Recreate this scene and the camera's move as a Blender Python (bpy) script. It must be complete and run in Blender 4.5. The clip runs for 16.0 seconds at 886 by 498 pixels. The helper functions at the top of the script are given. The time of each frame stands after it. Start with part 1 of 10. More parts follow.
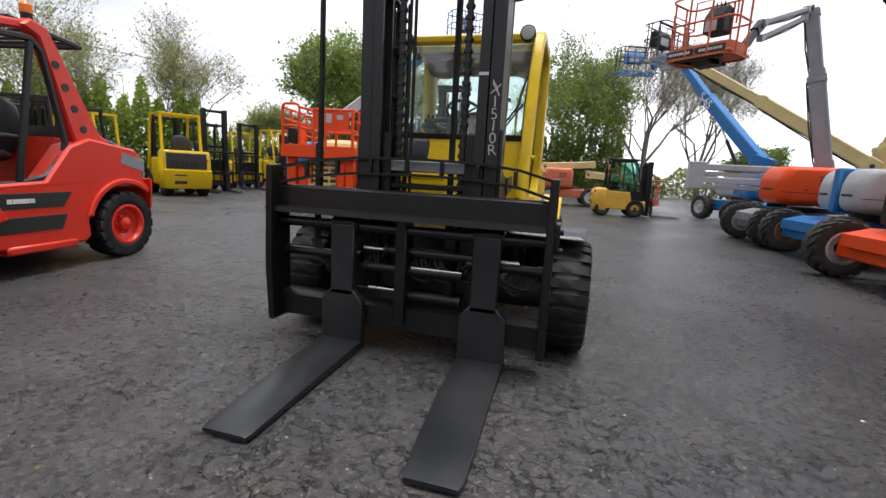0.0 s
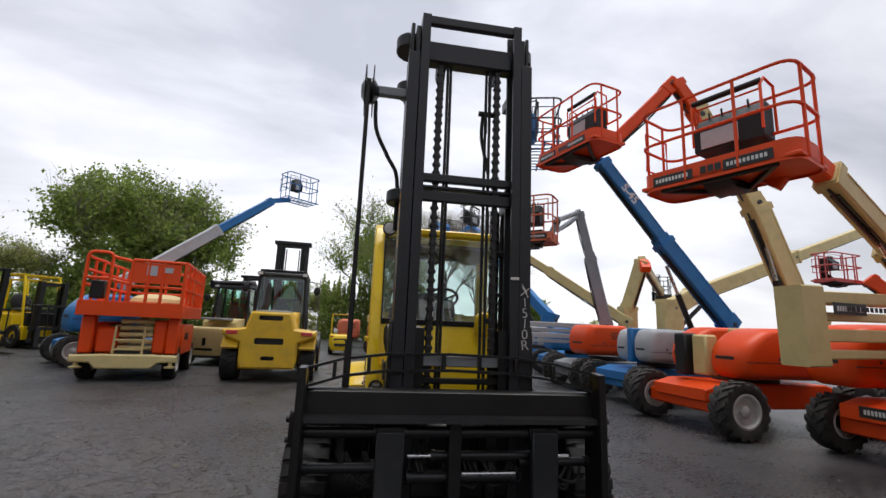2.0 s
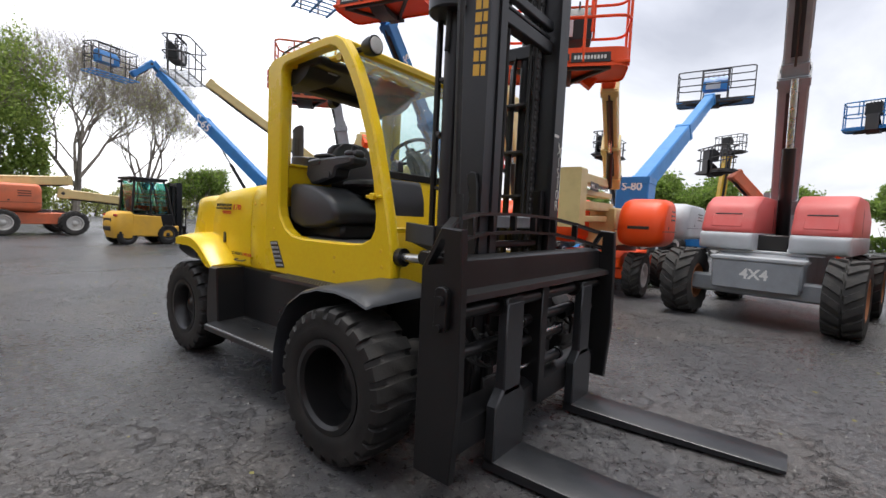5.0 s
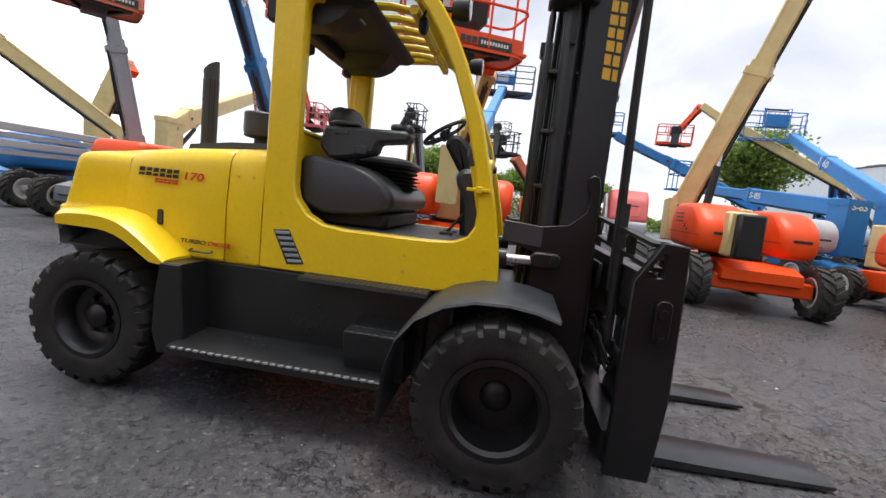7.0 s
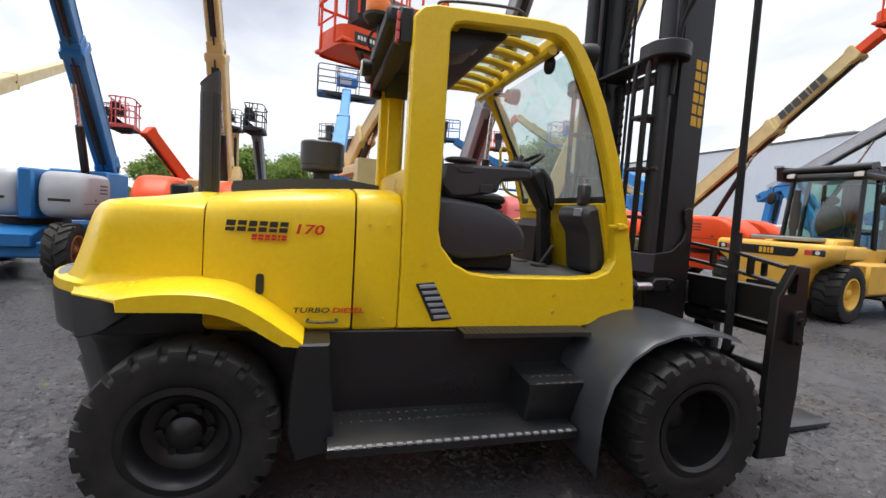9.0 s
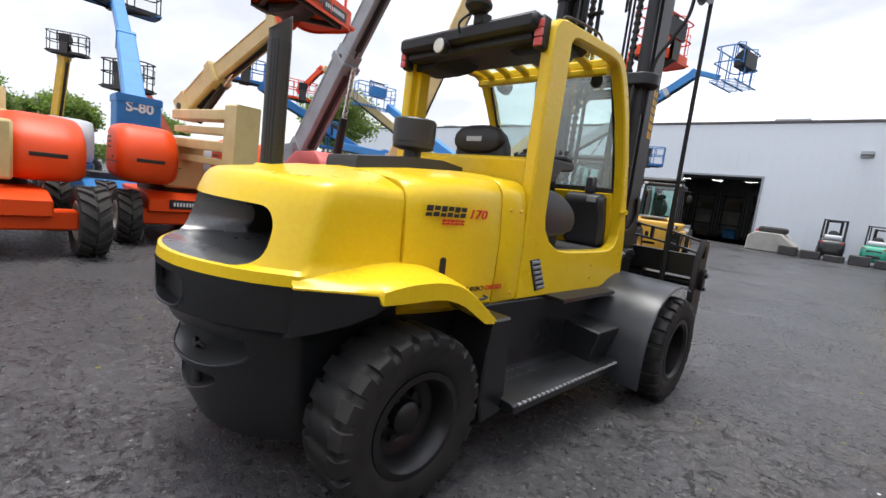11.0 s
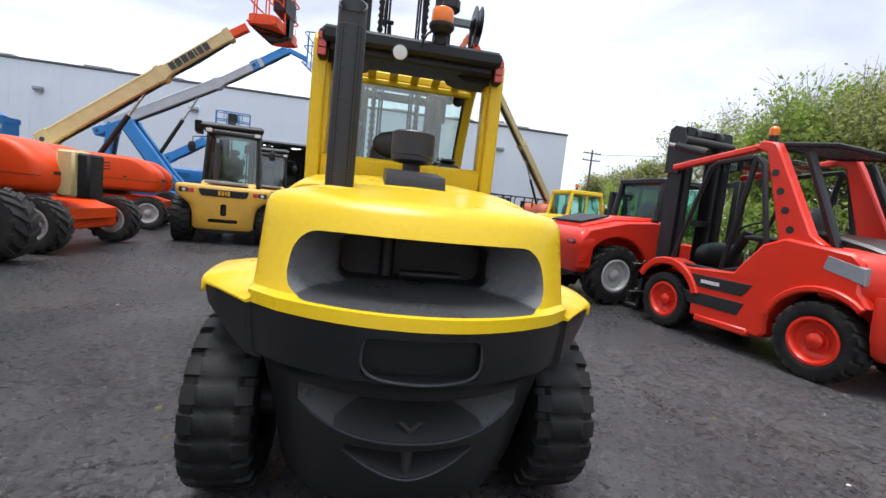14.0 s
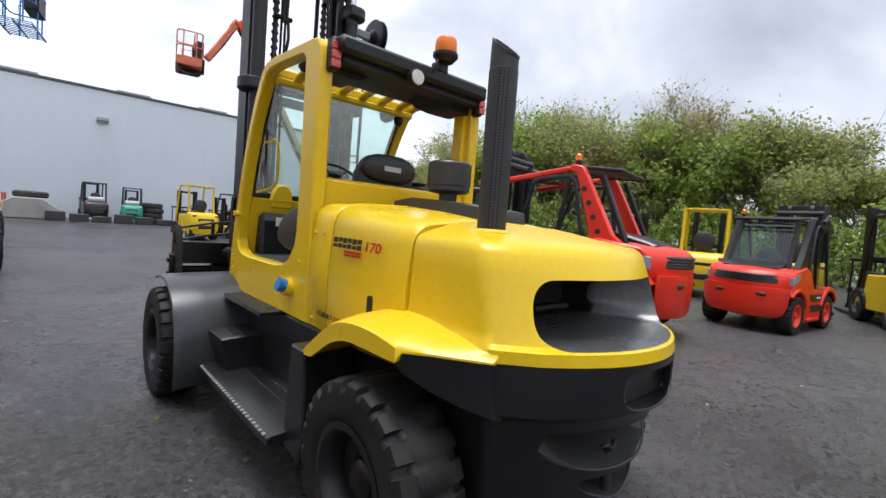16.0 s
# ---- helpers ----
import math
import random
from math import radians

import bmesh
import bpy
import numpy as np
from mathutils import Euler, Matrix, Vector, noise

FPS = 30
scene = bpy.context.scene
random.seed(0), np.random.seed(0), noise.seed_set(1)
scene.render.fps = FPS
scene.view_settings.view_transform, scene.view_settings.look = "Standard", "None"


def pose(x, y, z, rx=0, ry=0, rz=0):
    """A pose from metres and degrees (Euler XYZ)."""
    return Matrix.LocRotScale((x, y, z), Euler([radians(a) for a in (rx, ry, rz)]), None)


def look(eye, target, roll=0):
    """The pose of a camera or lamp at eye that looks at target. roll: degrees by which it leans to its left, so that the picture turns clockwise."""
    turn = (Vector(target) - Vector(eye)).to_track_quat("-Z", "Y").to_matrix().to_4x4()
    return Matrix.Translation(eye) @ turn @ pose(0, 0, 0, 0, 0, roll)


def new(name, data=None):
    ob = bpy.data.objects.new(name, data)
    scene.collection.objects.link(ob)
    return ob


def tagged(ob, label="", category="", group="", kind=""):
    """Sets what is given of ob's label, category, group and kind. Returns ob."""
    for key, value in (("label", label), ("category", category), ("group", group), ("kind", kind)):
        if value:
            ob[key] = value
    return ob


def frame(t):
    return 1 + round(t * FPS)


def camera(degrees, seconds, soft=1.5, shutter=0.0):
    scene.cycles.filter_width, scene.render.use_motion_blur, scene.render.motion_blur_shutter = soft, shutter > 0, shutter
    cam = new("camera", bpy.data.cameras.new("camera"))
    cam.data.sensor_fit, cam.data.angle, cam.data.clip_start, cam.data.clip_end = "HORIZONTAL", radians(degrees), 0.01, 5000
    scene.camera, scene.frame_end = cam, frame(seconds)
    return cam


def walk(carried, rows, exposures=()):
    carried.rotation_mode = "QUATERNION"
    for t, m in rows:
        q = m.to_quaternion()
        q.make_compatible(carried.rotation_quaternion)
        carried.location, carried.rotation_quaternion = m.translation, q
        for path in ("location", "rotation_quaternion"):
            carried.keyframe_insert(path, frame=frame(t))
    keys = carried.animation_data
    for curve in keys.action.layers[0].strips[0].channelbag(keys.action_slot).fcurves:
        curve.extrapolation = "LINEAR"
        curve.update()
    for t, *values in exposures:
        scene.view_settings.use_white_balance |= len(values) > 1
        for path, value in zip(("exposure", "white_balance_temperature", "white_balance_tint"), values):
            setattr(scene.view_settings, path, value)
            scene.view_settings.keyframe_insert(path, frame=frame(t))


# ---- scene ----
cam = camera(89.6, 16.0)
PATH = [
    (0, (1.003, -3.481, 1.286), (0.473, -1.581, 0.950), 3.1),
    (0.5, (0.547, -3.643, 1.358), (0.250, -1.681, 1.112), 3.7),
    (1, (0.115, -3.685, 1.419), (0.012, -1.688, 1.367), 3.3),
    (1.5, (-0.326, -3.778, 1.510), (-0.205, -1.786, 1.646), 2.9),
    (2, (-0.698, -3.661, 1.547), (-0.379, -1.719, 1.899), 2.4),
    (2.5, (-1.121, -3.567, 1.545), (-0.526, -1.696, 1.930), 1.3),
    (3, (-1.499, -3.333, 1.488), (-0.704, -1.533, 1.844), 0.9),
    (3.5, (-1.841, -3.041, 1.441), (-0.812, -1.338, 1.646), 2.4),
    (4, (-2.162, -2.731, 1.385), (-0.967, -1.128, 1.402), 2.6),
    (4.5, (-2.349, -2.298, 1.366), (-0.979, -0.842, 1.303), 1.4),
    (5, (-2.590, -1.877, 1.327), (-1.033, -0.631, 1.188), 2.7),
    (5.2, (-2.670, -1.694, 1.326), (-1.054, -0.528, 1.161), 3.0),
    (7.5, (-3.222, 0.537, 1.422), (-1.234, 0.592, 1.205), 5.6),
    (8, (-3.149, 1.037, 1.456), (-1.164, 0.903, 1.250), 3.8),
    (10.5, (-2.472, 3.316, 1.458), (-0.896, 2.098, 1.273), 6.6),
    (11, (-2.193, 3.791, 1.439), (-0.807, 2.372, 1.179), 7.1),
    (11.5, (-1.867, 4.143, 1.411), (-0.679, 2.558, 1.134), 7.7),
    (12, (-1.495, 4.437, 1.410), (-0.665, 2.635, 1.164), 8.9),
    (12.5, (-1.075, 4.635, 1.426), (-0.593, 2.706, 1.214), 9.4),
    (13, (-0.619, 4.703, 1.425), (-0.355, 2.731, 1.219), 8.2),
    (13.5, (-0.174, 4.764, 1.440), (-0.269, 2.778, 1.225), 6.1),
    (14, (0.242, 4.721, 1.433), (-0.120, 2.764, 1.235), 6.0),
    (14.5, (0.663, 4.685, 1.462), (-0.051, 2.825, 1.292), 6.2),
    (15, (1.097, 4.551, 1.488), (0.142, 2.800, 1.345), 5.7),
    (15.5, (1.484, 4.299, 1.493), (0.343, 2.661, 1.376), 5.6),
    (16, (1.810, 3.982, 1.462), (0.478, 2.493, 1.359), 4.3),
]
walk(cam, [(t, look(eye, target, roll)) for t, eye, target, roll in PATH],
     exposures=[(0.0, 1.10, 6500, 10), (1.0, 1.04, 6500, 10), (2.0, 0.60, 6500, 10), (2.5, 0.43, 6500, 10), (3.0, 0.54, 6500, 10), (3.5, 0.82, 6500, 10), (4.0, 1.04, 6500, 10), (5.0, 1.30, 6500, 10), (7.5, 1.44, 6500, 10), (11.0, 1.44, 6400, 10), (13.0, 1.36, 6100, 10), (16.0, 1.22, 6200, 10)])

# ---- world, sun and exposure ----
world = bpy.data.worlds.new("overcast_sky")
scene.world = world
world.use_nodes = True
wn, wl = world.node_tree.nodes, world.node_tree.links
wn.clear()
w_out = wn.new("ShaderNodeOutputWorld")
w_sky = wn.new("ShaderNodeTexSky")
w_sky.sky_type, w_sky.sun_disc = "NISHITA", False
w_sky.sun_elevation, w_sky.sun_rotation = radians(83), radians(70)
w_bg = wn.new("ShaderNodeBackground")
w_bg.inputs["Strength"].default_value = 0.07
wl.new(w_sky.outputs["Color"], w_bg.inputs["Color"])
w_tc = wn.new("ShaderNodeTexCoord")
w_sep = wn.new("ShaderNodeSeparateXYZ")
wl.new(w_tc.outputs["Generated"], w_sep.inputs[0])
w_add = wn.new("ShaderNodeMath")
w_add.operation = "ADD"
w_add.inputs[1].default_value = 0.22
w_abs = wn.new("ShaderNodeMath")
w_abs.operation = "ABSOLUTE"
wl.new(w_sep.outputs["Z"], w_abs.inputs[0])
wl.new(w_abs.outputs[0], w_add.inputs[0])
w_cmb = wn.new("ShaderNodeCombineXYZ")
for axis in "XY":
    dv = wn.new("ShaderNodeMath")
    dv.operation = "DIVIDE"
    wl.new(w_sep.outputs[axis], dv.inputs[0])
    wl.new(w_add.outputs[0], dv.inputs[1])
    wl.new(dv.outputs[0], w_cmb.inputs[axis])
w_map = wn.new("ShaderNodeMapping")
w_map.inputs["Location"].default_value = (1.7, 0.4, 0.0)
w_map.inputs["Rotation"].default_value = (0, 0, radians(35))
w_map.inputs["Scale"].default_value = (0.85, 1.25, 1.0)
wl.new(w_cmb.outputs[0], w_map.inputs["Vector"])
w_n = wn.new("ShaderNodeTexNoise")
w_n.inputs["Scale"].default_value, w_n.inputs["Detail"].default_value = 1.1, 7.0
w_n.inputs["Roughness"].default_value, w_n.inputs["Distortion"].default_value = 0.52, 0.35
wl.new(w_map.outputs[0], w_n.inputs["Vector"])
w_ramp = wn.new("ShaderNodeValToRGB")
els = w_ramp.color_ramp.elements
els[0].position, els[0].color = 0.35, (0.40, 0.412, 0.465, 1)
els[1].position, els[1].color = 0.66, (0.86, 0.863, 0.905, 1)
mid = els.new(0.50)
mid.color = (0.60, 0.610, 0.668, 1)
wl.new(w_n.outputs["Fac"], w_ramp.inputs["Fac"])
w_low = wn.new("ShaderNodeMapRange")
w_low.inputs["From Min"].default_value, w_low.inputs["From Max"].default_value = 0.02, 0.42
w_low.inputs["To Min"].default_value, w_low.inputs["To Max"].default_value = 0.5, 0.0
wl.new(w_abs.outputs[0], w_low.inputs["Value"])
w_mix = wn.new("ShaderNodeMixRGB")
w_mix.inputs["Color2"].default_value = (1.02, 1.01, 1.02, 1)
wl.new(w_low.outputs[0], w_mix.inputs["Fac"])
wl.new(w_ramp.outputs["Color"], w_mix.inputs["Color1"])
w_dir = wn.new("ShaderNodeVectorMath")
w_dir.operation = "DOT_PRODUCT"
w_dir.inputs[1].default_value = (0.02, 0.90, 0.10)
wl.new(w_tc.outputs["Generated"], w_dir.inputs[0])
w_side = wn.new("ShaderNodeMapRange")
w_side.inputs["From Min"].default_value, w_side.inputs["From Max"].default_value = -1.0, 1.0
w_side.inputs["To Min"].default_value, w_side.inputs["To Max"].default_value = 0.62, 1.03
wl.new(w_dir.outputs["Value"], w_side.inputs["Value"])
# the cloud is thinner to the north and south, thicker to the east and west
w_sq = wn.new("ShaderNodeMath")
w_sq.operation = "MULTIPLY"
wl.new(w_sep.outputs["X"], w_sq.inputs[0])
wl.new(w_sep.outputs["X"], w_sq.inputs[1])
w_thick = wn.new("ShaderNodeMapRange")
w_thick.inputs["From Min"].default_value, w_thick.inputs["From Max"].default_value = 0.0, 0.8
w_thick.inputs["To Min"].default_value, w_thick.inputs["To Max"].default_value = 1.16, 0.68
wl.new(w_sq.outputs[0], w_thick.inputs["Value"])
w_prod = wn.new("ShaderNodeMath")
w_prod.operation = "MULTIPLY"
wl.new(w_side.outputs[0], w_prod.inputs[0])
wl.new(w_thick.outputs[0], w_prod.inputs[1])
w_cl = wn.new("ShaderNodeBackground")
wl.new(w_prod.outputs[0], w_cl.inputs["Strength"])
wl.new(w_mix.outputs[0], w_cl.inputs["Color"])
w_ms = wn.new("ShaderNodeMixShader")
w_ms.inputs["Fac"].default_value = 0.86
wl.new(w_bg.outputs[0], w_ms.inputs[1])
wl.new(w_cl.outputs[0], w_ms.inputs[2])
wl.new(w_ms.outputs[0], w_out.inputs["Surface"])

sun = new("sun", bpy.data.lights.new("sun", "SUN"))
sun.data.energy, sun.data.angle, sun.data.color = 1.35, radians(26), (1.0, 0.965, 0.91)
sun.matrix_world = look((1.5, 0.5, 13), (0, 0, 0))


# ---- materials ----
def nodes_of(name):
    m = bpy.data.materials.new(name)
    m.use_nodes = True
    t = m.node_tree
    return m, t.nodes, t.links, t.nodes["Principled BSDF"]


def paint(name, colour, rough=0.4, metal=0.0, dirt=0.25, dirt_colour=None, grain=0.02, scale=3.0, coat=0.0, spec=0.5):
    """A worn surface: large stains, fine specks, uneven gloss and a light relief."""
    m, n, l, b = nodes_of(name)
    tc = n.new("ShaderNodeTexCoord")
    big = n.new("ShaderNodeTexNoise")
    big.inputs["Scale"].default_value, big.inputs["Detail"].default_value = scale, 6.0
    big.inputs["Roughness"].default_value = 0.62
    fine = n.new("ShaderNodeTexNoise")
    fine.inputs["Scale"].default_value, fine.inputs["Detail"].default_value = scale * 28, 3.0
    for tex in (big, fine):
        l.new(tc.outputs["Object"], tex.inputs["Vector"])
    ramp = n.new("ShaderNodeValToRGB")
    ramp.color_ramp.elements[0].position, ramp.color_ramp.elements[1].position = 0.42, 0.74
    l.new(big.outputs["Fac"], ramp.inputs["Fac"])
    fac = n.new("ShaderNodeMath")
    fac.operation = "MULTIPLY"
    fac.inputs[1].default_value = dirt
    l.new(ramp.outputs["Color"], fac.inputs[0])
    mix = n.new("ShaderNodeMixRGB")
    mix.inputs["Color1"].default_value = (*colour, 1)
    mix.inputs["Color2"].default_value = (*(dirt_colour or [c * 0.55 + 0.03 for c in colour]), 1)
    l.new(fac.outputs[0], mix.inputs["Fac"])
    speck = n.new("ShaderNodeMixRGB")
    speck.blend_type = "OVERLAY"
    speck.inputs["Fac"].default_value = 0.12
    l.new(mix.outputs[0], speck.inputs["Color1"])
    l.new(fine.outputs["Fac"], speck.inputs["Color2"])
    l.new(speck.outputs[0], b.inputs["Base Color"])
    rr = n.new("ShaderNodeMapRange")
    rr.inputs["To Min"].default_value, rr.inputs["To Max"].default_value = max(0.05, rough - 0.12), min(1, rough + 0.16)
    l.new(big.outputs["Fac"], rr.inputs["Value"])
    l.new(rr.outputs[0], b.inputs["Roughness"])
    bump = n.new("ShaderNodeBump")
    bump.inputs["Strength"].default_value, bump.inputs["Distance"].default_value = grain * 4, 0.004
    l.new(fine.outputs["Fac"], bump.inputs["Height"])
    l.new(bump.outputs[0], b.inputs["Normal"])
    b.inputs["Metallic"].default_value = metal
    b.inputs["Coat Weight"].default_value = coat
    b.inputs["Coat Roughness"].default_value = 0.12
    b.inputs["Specular IOR Level"].default_value = spec
    return m


def glass(name, tint=(0.86, 0.95, 0.93), rough=0.02, dusty_haze=0.0, mirror=0.05):
    """A thin pane: mostly clear, with the mirror glint of a flat sheet."""
    m, n, l, b = nodes_of(name)
    n.remove(b)
    out = n["Material Output"]
    tr, gl, ms, lw = n.new("ShaderNodeBsdfTransparent"), n.new("ShaderNodeBsdfGlossy"), n.new("ShaderNodeMixShader"), n.new("ShaderNodeLayerWeight")
    tr.inputs["Color"].default_value = (*tint, 1)
    gl.inputs["Roughness"].default_value = rough
    lw.inputs["Blend"].default_value = 0.5
    steep, amount = n.new("ShaderNodeMath"), n.new("ShaderNodeMath")
    steep.operation, amount.operation = "POWER", "MULTIPLY_ADD"
    steep.inputs[1].default_value = 4.0
    amount.inputs[1].default_value, amount.inputs[2].default_value = 0.75, mirror
    l.new(lw.outputs["Facing"], steep.inputs[0])
    l.new(steep.outputs[0], amount.inputs[0])
    l.new(amount.outputs[0], ms.inputs["Fac"])
    l.new(tr.outputs[0], ms.inputs[1])
    l.new(gl.outputs[0], ms.inputs[2])
    # pale film: dust, plus the pane's milky reflection put in as colour
    film, dust_haze = n.new("ShaderNodeMixShader"), n.new("ShaderNodeBsdfTranslucent")
    dust_haze.inputs["Color"].default_value = (0.75, 0.82, 0.80, 1)
    film.inputs["Fac"].default_value = dusty_haze
    l.new(ms.outputs[0], film.inputs[1])
    l.new(dust_haze.outputs[0], film.inputs[2])
    l.new(film.outputs[0], out.inputs["Surface"])
    return m


def lamp_lens(name, colour, strength):
    m, n, l, b = nodes_of(name)
    b.inputs["Base Color"].default_value = (*colour, 1)
    b.inputs["Emission Color"].default_value = (*colour, 1)
    b.inputs["Emission Strength"].default_value = strength
    b.inputs["Roughness"].default_value = 0.2
    return m


def asphalt_material():
    m, n, l, b = nodes_of("weathered_asphalt")
    tc = n.new("ShaderNodeTexCoord")

    def noise_at(scale, detail=6.0, rough=0.6, dist=0.0):
        t = n.new("ShaderNodeTexNoise")
        t.inputs["Scale"].default_value, t.inputs["Detail"].default_value = scale, detail
        t.inputs["Roughness"].default_value, t.inputs["Distortion"].default_value = rough, dist
        l.new(tc.outputs["Object"], t.inputs["Vector"])
        return t

    def ramp(src, a, c, lo=(0, 0, 0, 1), hi=(1, 1, 1, 1)):
        r = n.new("ShaderNodeValToRGB")
        e = r.color_ramp.elements
        e[0].position, e[0].color, e[1].position, e[1].color = a, lo, c, hi
        l.new(src, r.inputs["Fac"])
        return r

    def mixed(kind, fac, c1, c2):
        x = n.new("ShaderNodeMixRGB")
        x.blend_type = kind
        for key, val in (("Fac", fac), ("Color1", c1), ("Color2", c2)):
            if isinstance(val, (int, float)):
                x.inputs[key].default_value = val
            elif isinstance(val, tuple):
                x.inputs[key].default_value = val
            else:
                l.new(val, x.inputs[key])
        return x.outputs[0]

    blot, wide, grit, mott = noise_at(1.3, 8, 0.68, 0.6), noise_at(0.2, 5, 0.55, 0.4), noise_at(120, 3, 0.75), noise_at(19, 6, 0.74, 0.4)
    col = mixed("MIX", ramp(wide.outputs["Fac"], 0.36, 0.66).outputs[0], (0.024, 0.0240, 0.0256, 1), (0.060, 0.0598, 0.0638, 1))
    col = mixed("MIX", ramp(blot.outputs["Fac"], 0.50, 0.76).outputs[0], col, (0.076, 0.0757, 0.080, 1))
    brown = noise_at(0.42, 6, 0.6, 1.0)
    col = mixed("MIX", ramp(brown.outputs["Fac"], 0.52, 0.66, hi=(0.7, 0.7, 0.7, 1)).outputs[0], col, (0.070, 0.062, 0.055, 1))
    col = mixed("MULTIPLY", 0.62, col, ramp(mott.outputs["Fac"], 0.38, 0.62, (0.30, 0.30, 0.30, 1), (1.75, 1.75, 1.75, 1)).outputs[0])
    stone = n.new("ShaderNodeTexVoronoi")
    stone.inputs["Scale"].default_value = 62
    l.new(tc.outputs["Object"], stone.inputs["Vector"])
    sep = n.new("ShaderNodeSeparateColor")
    l.new(stone.outputs["Color"], sep.inputs[0])
    col = mixed("MIX", ramp(sep.outputs["Red"], 0.86, 0.99, hi=(0.55, 0.55, 0.55, 1)).outputs[0], col, (0.19, 0.182, 0.17, 1))
    col = mixed("MIX", ramp(sep.outputs["Green"], 0.88, 0.99, hi=(0.7, 0.7, 0.7, 1)).outputs[0], col, (0.022, 0.021, 0.021, 1))
    col = mixed("MULTIPLY", 0.8, col, ramp(grit.outputs["Fac"], 0.36, 0.64, (0.35, 0.35, 0.35, 1), (1.7, 1.7, 1.7, 1)).outputs[0])
    # fine alligator cracks in patches, and here and there a longer one
    warp, ripple = noise_at(2.6, 5, 0.65), noise_at(14, 4, 0.7)
    vadd = mixed("ADD", 0.12, mixed("ADD", 0.55, tc.outputs["Object"], warp.outputs["Color"]), ripple.outputs["Color"])
    masks = []
    for scale, width, lo, hi, msc in ((7.0, 0.055, 0.45, 0.53, 0.33), (1.0, 0.008, 0.48, 0.56, 0.4)):
        vo = n.new("ShaderNodeTexVoronoi")
        vo.feature = "DISTANCE_TO_EDGE"
        vo.inputs["Scale"].default_value = scale
        l.new(vadd, vo.inputs["Vector"])
        line = ramp(vo.outputs["Distance"], 0.0, width, (1, 1, 1, 1), (0, 0, 0, 1))
        where = ramp(noise_at(msc, 6, 0.6, 0.5).outputs["Fac"], lo, hi)
        broken = ramp(noise_at(5.0, 3, 0.6).outputs["Fac"], 0.40, 0.55)
        masks.append(mixed("MULTIPLY", 1.0, mixed("MULTIPLY", 1.0, line.outputs[0], where.outputs[0]), broken.outputs[0]))
    crack = mixed("LIGHTEN", 1.0, masks[0], masks[1])
    col = mixed("MIX", crack, col, (0.020, 0.019, 0.019, 1))
    l.new(col, b.inputs["Base Color"])
    damp = ramp(noise_at(0.28, 7, 0.62, 0.8).outputs["Fac"], 0.40, 0.66)
    rr = n.new("ShaderNodeMapRange")
    rr.inputs["To Min"].default_value, rr.inputs["To Max"].default_value = 0.12, 0.62
    l.new(mixed("MIX", 0.55, damp.outputs[0], ramp(mott.outputs["Fac"], 0.38, 0.62).outputs[0]), rr.inputs["Value"])
    l.new(rr.outputs[0], b.inputs["Roughness"])
    b.inputs["Specular IOR Level"].default_value = 0.55
    height = mixed("SUBTRACT", 0.6, mixed("MIX", 0.55, mott.outputs["Fac"], grit.outputs["Fac"]), crack)
    bump = n.new("ShaderNodeBump")
    bump.inputs["Strength"].default_value, bump.inputs["Distance"].default_value = 1.0, 0.014
    l.new(height, bump.inputs["Height"])
    l.new(bump.outputs[0], b.inputs["Normal"])
    return m


def leaf_material(name, a, c):
    m, n, l, b = nodes_of(name)
    geo = n.new("ShaderNodeNewGeometry")
    r = n.new("ShaderNodeValToRGB")
    r.color_ramp.elements[0].color, r.color_ramp.elements[1].color = (*a, 1), (*c, 1)
    l.new(geo.outputs["Random Per Island"], r.inputs["Fac"])
    l.new(r.outputs[0], b.inputs["Base Color"])
    b.inputs["Roughness"].default_value = 0.55
    b.inputs["Subsurface Weight"].default_value = 0.0
    out = n["Material Output"]
    trl, ms = n.new("ShaderNodeBsdfTranslucent"), n.new("ShaderNodeMixShader")
    ms.inputs["Fac"].default_value = 0.62
    l.new(r.outputs[0], trl.inputs["Color"])
    l.new(b.outputs[0], ms.inputs[1])
    l.new(trl.outputs[0], ms.inputs[2])
    l.new(ms.outputs[0], out.inputs["Surface"])
    return m


def perforated(name, colour):
    m, n, l, b = nodes_of(name)
    tc = n.new("ShaderNodeTexCoord")
    v = n.new("ShaderNodeTexVoronoi")
    v.inputs["Scale"].default_value, v.inputs["Randomness"].default_value = 82, 0.10
    l.new(tc.outputs["Object"], v.inputs["Vector"])
    r = n.new("ShaderNodeValToRGB")
    e = r.color_ramp.elements
    e[0].position, e[0].color, e[1].position, e[1].color = 0.34, (0.004, 0.004, 0.004, 1), 0.42, (*colour, 1)
    l.new(v.outputs["Distance"], r.inputs["Fac"])
    l.new(r.outputs[0], b.inputs["Base Color"])
    b.inputs["Roughness"].default_value, b.inputs["Metallic"].default_value = 0.5, 0.3
    return m


YELLOW = paint("yellow_paint", (0.74, 0.505, 0.010), 0.28, dirt=0.16, coat=0.10, grain=0.008, scale=1.6, dirt_colour=(0.56, 0.37, 0.03), spec=0.36)
YELLOW_OLD = paint("faded_yellow_paint", (0.70, 0.43, 0.02), 0.45, dirt=0.45, grain=0.02, dirt_colour=(0.30, 0.20, 0.06))
YALE = paint("worn_orange_yellow_paint", (0.74, 0.42, 0.045), 0.45, dirt=0.4, dirt_colour=(0.45, 0.27, 0.08))
CREAM = paint("cream_paint", (0.66, 0.53, 0.24), 0.42, dirt=0.4, dirt_colour=(0.38, 0.29, 0.13))
ORANGE = paint("orange_paint", (0.80, 0.072, 0.006), 0.40, dirt=0.16, dirt_colour=(0.55, 0.07, 0.015), spec=0.35)
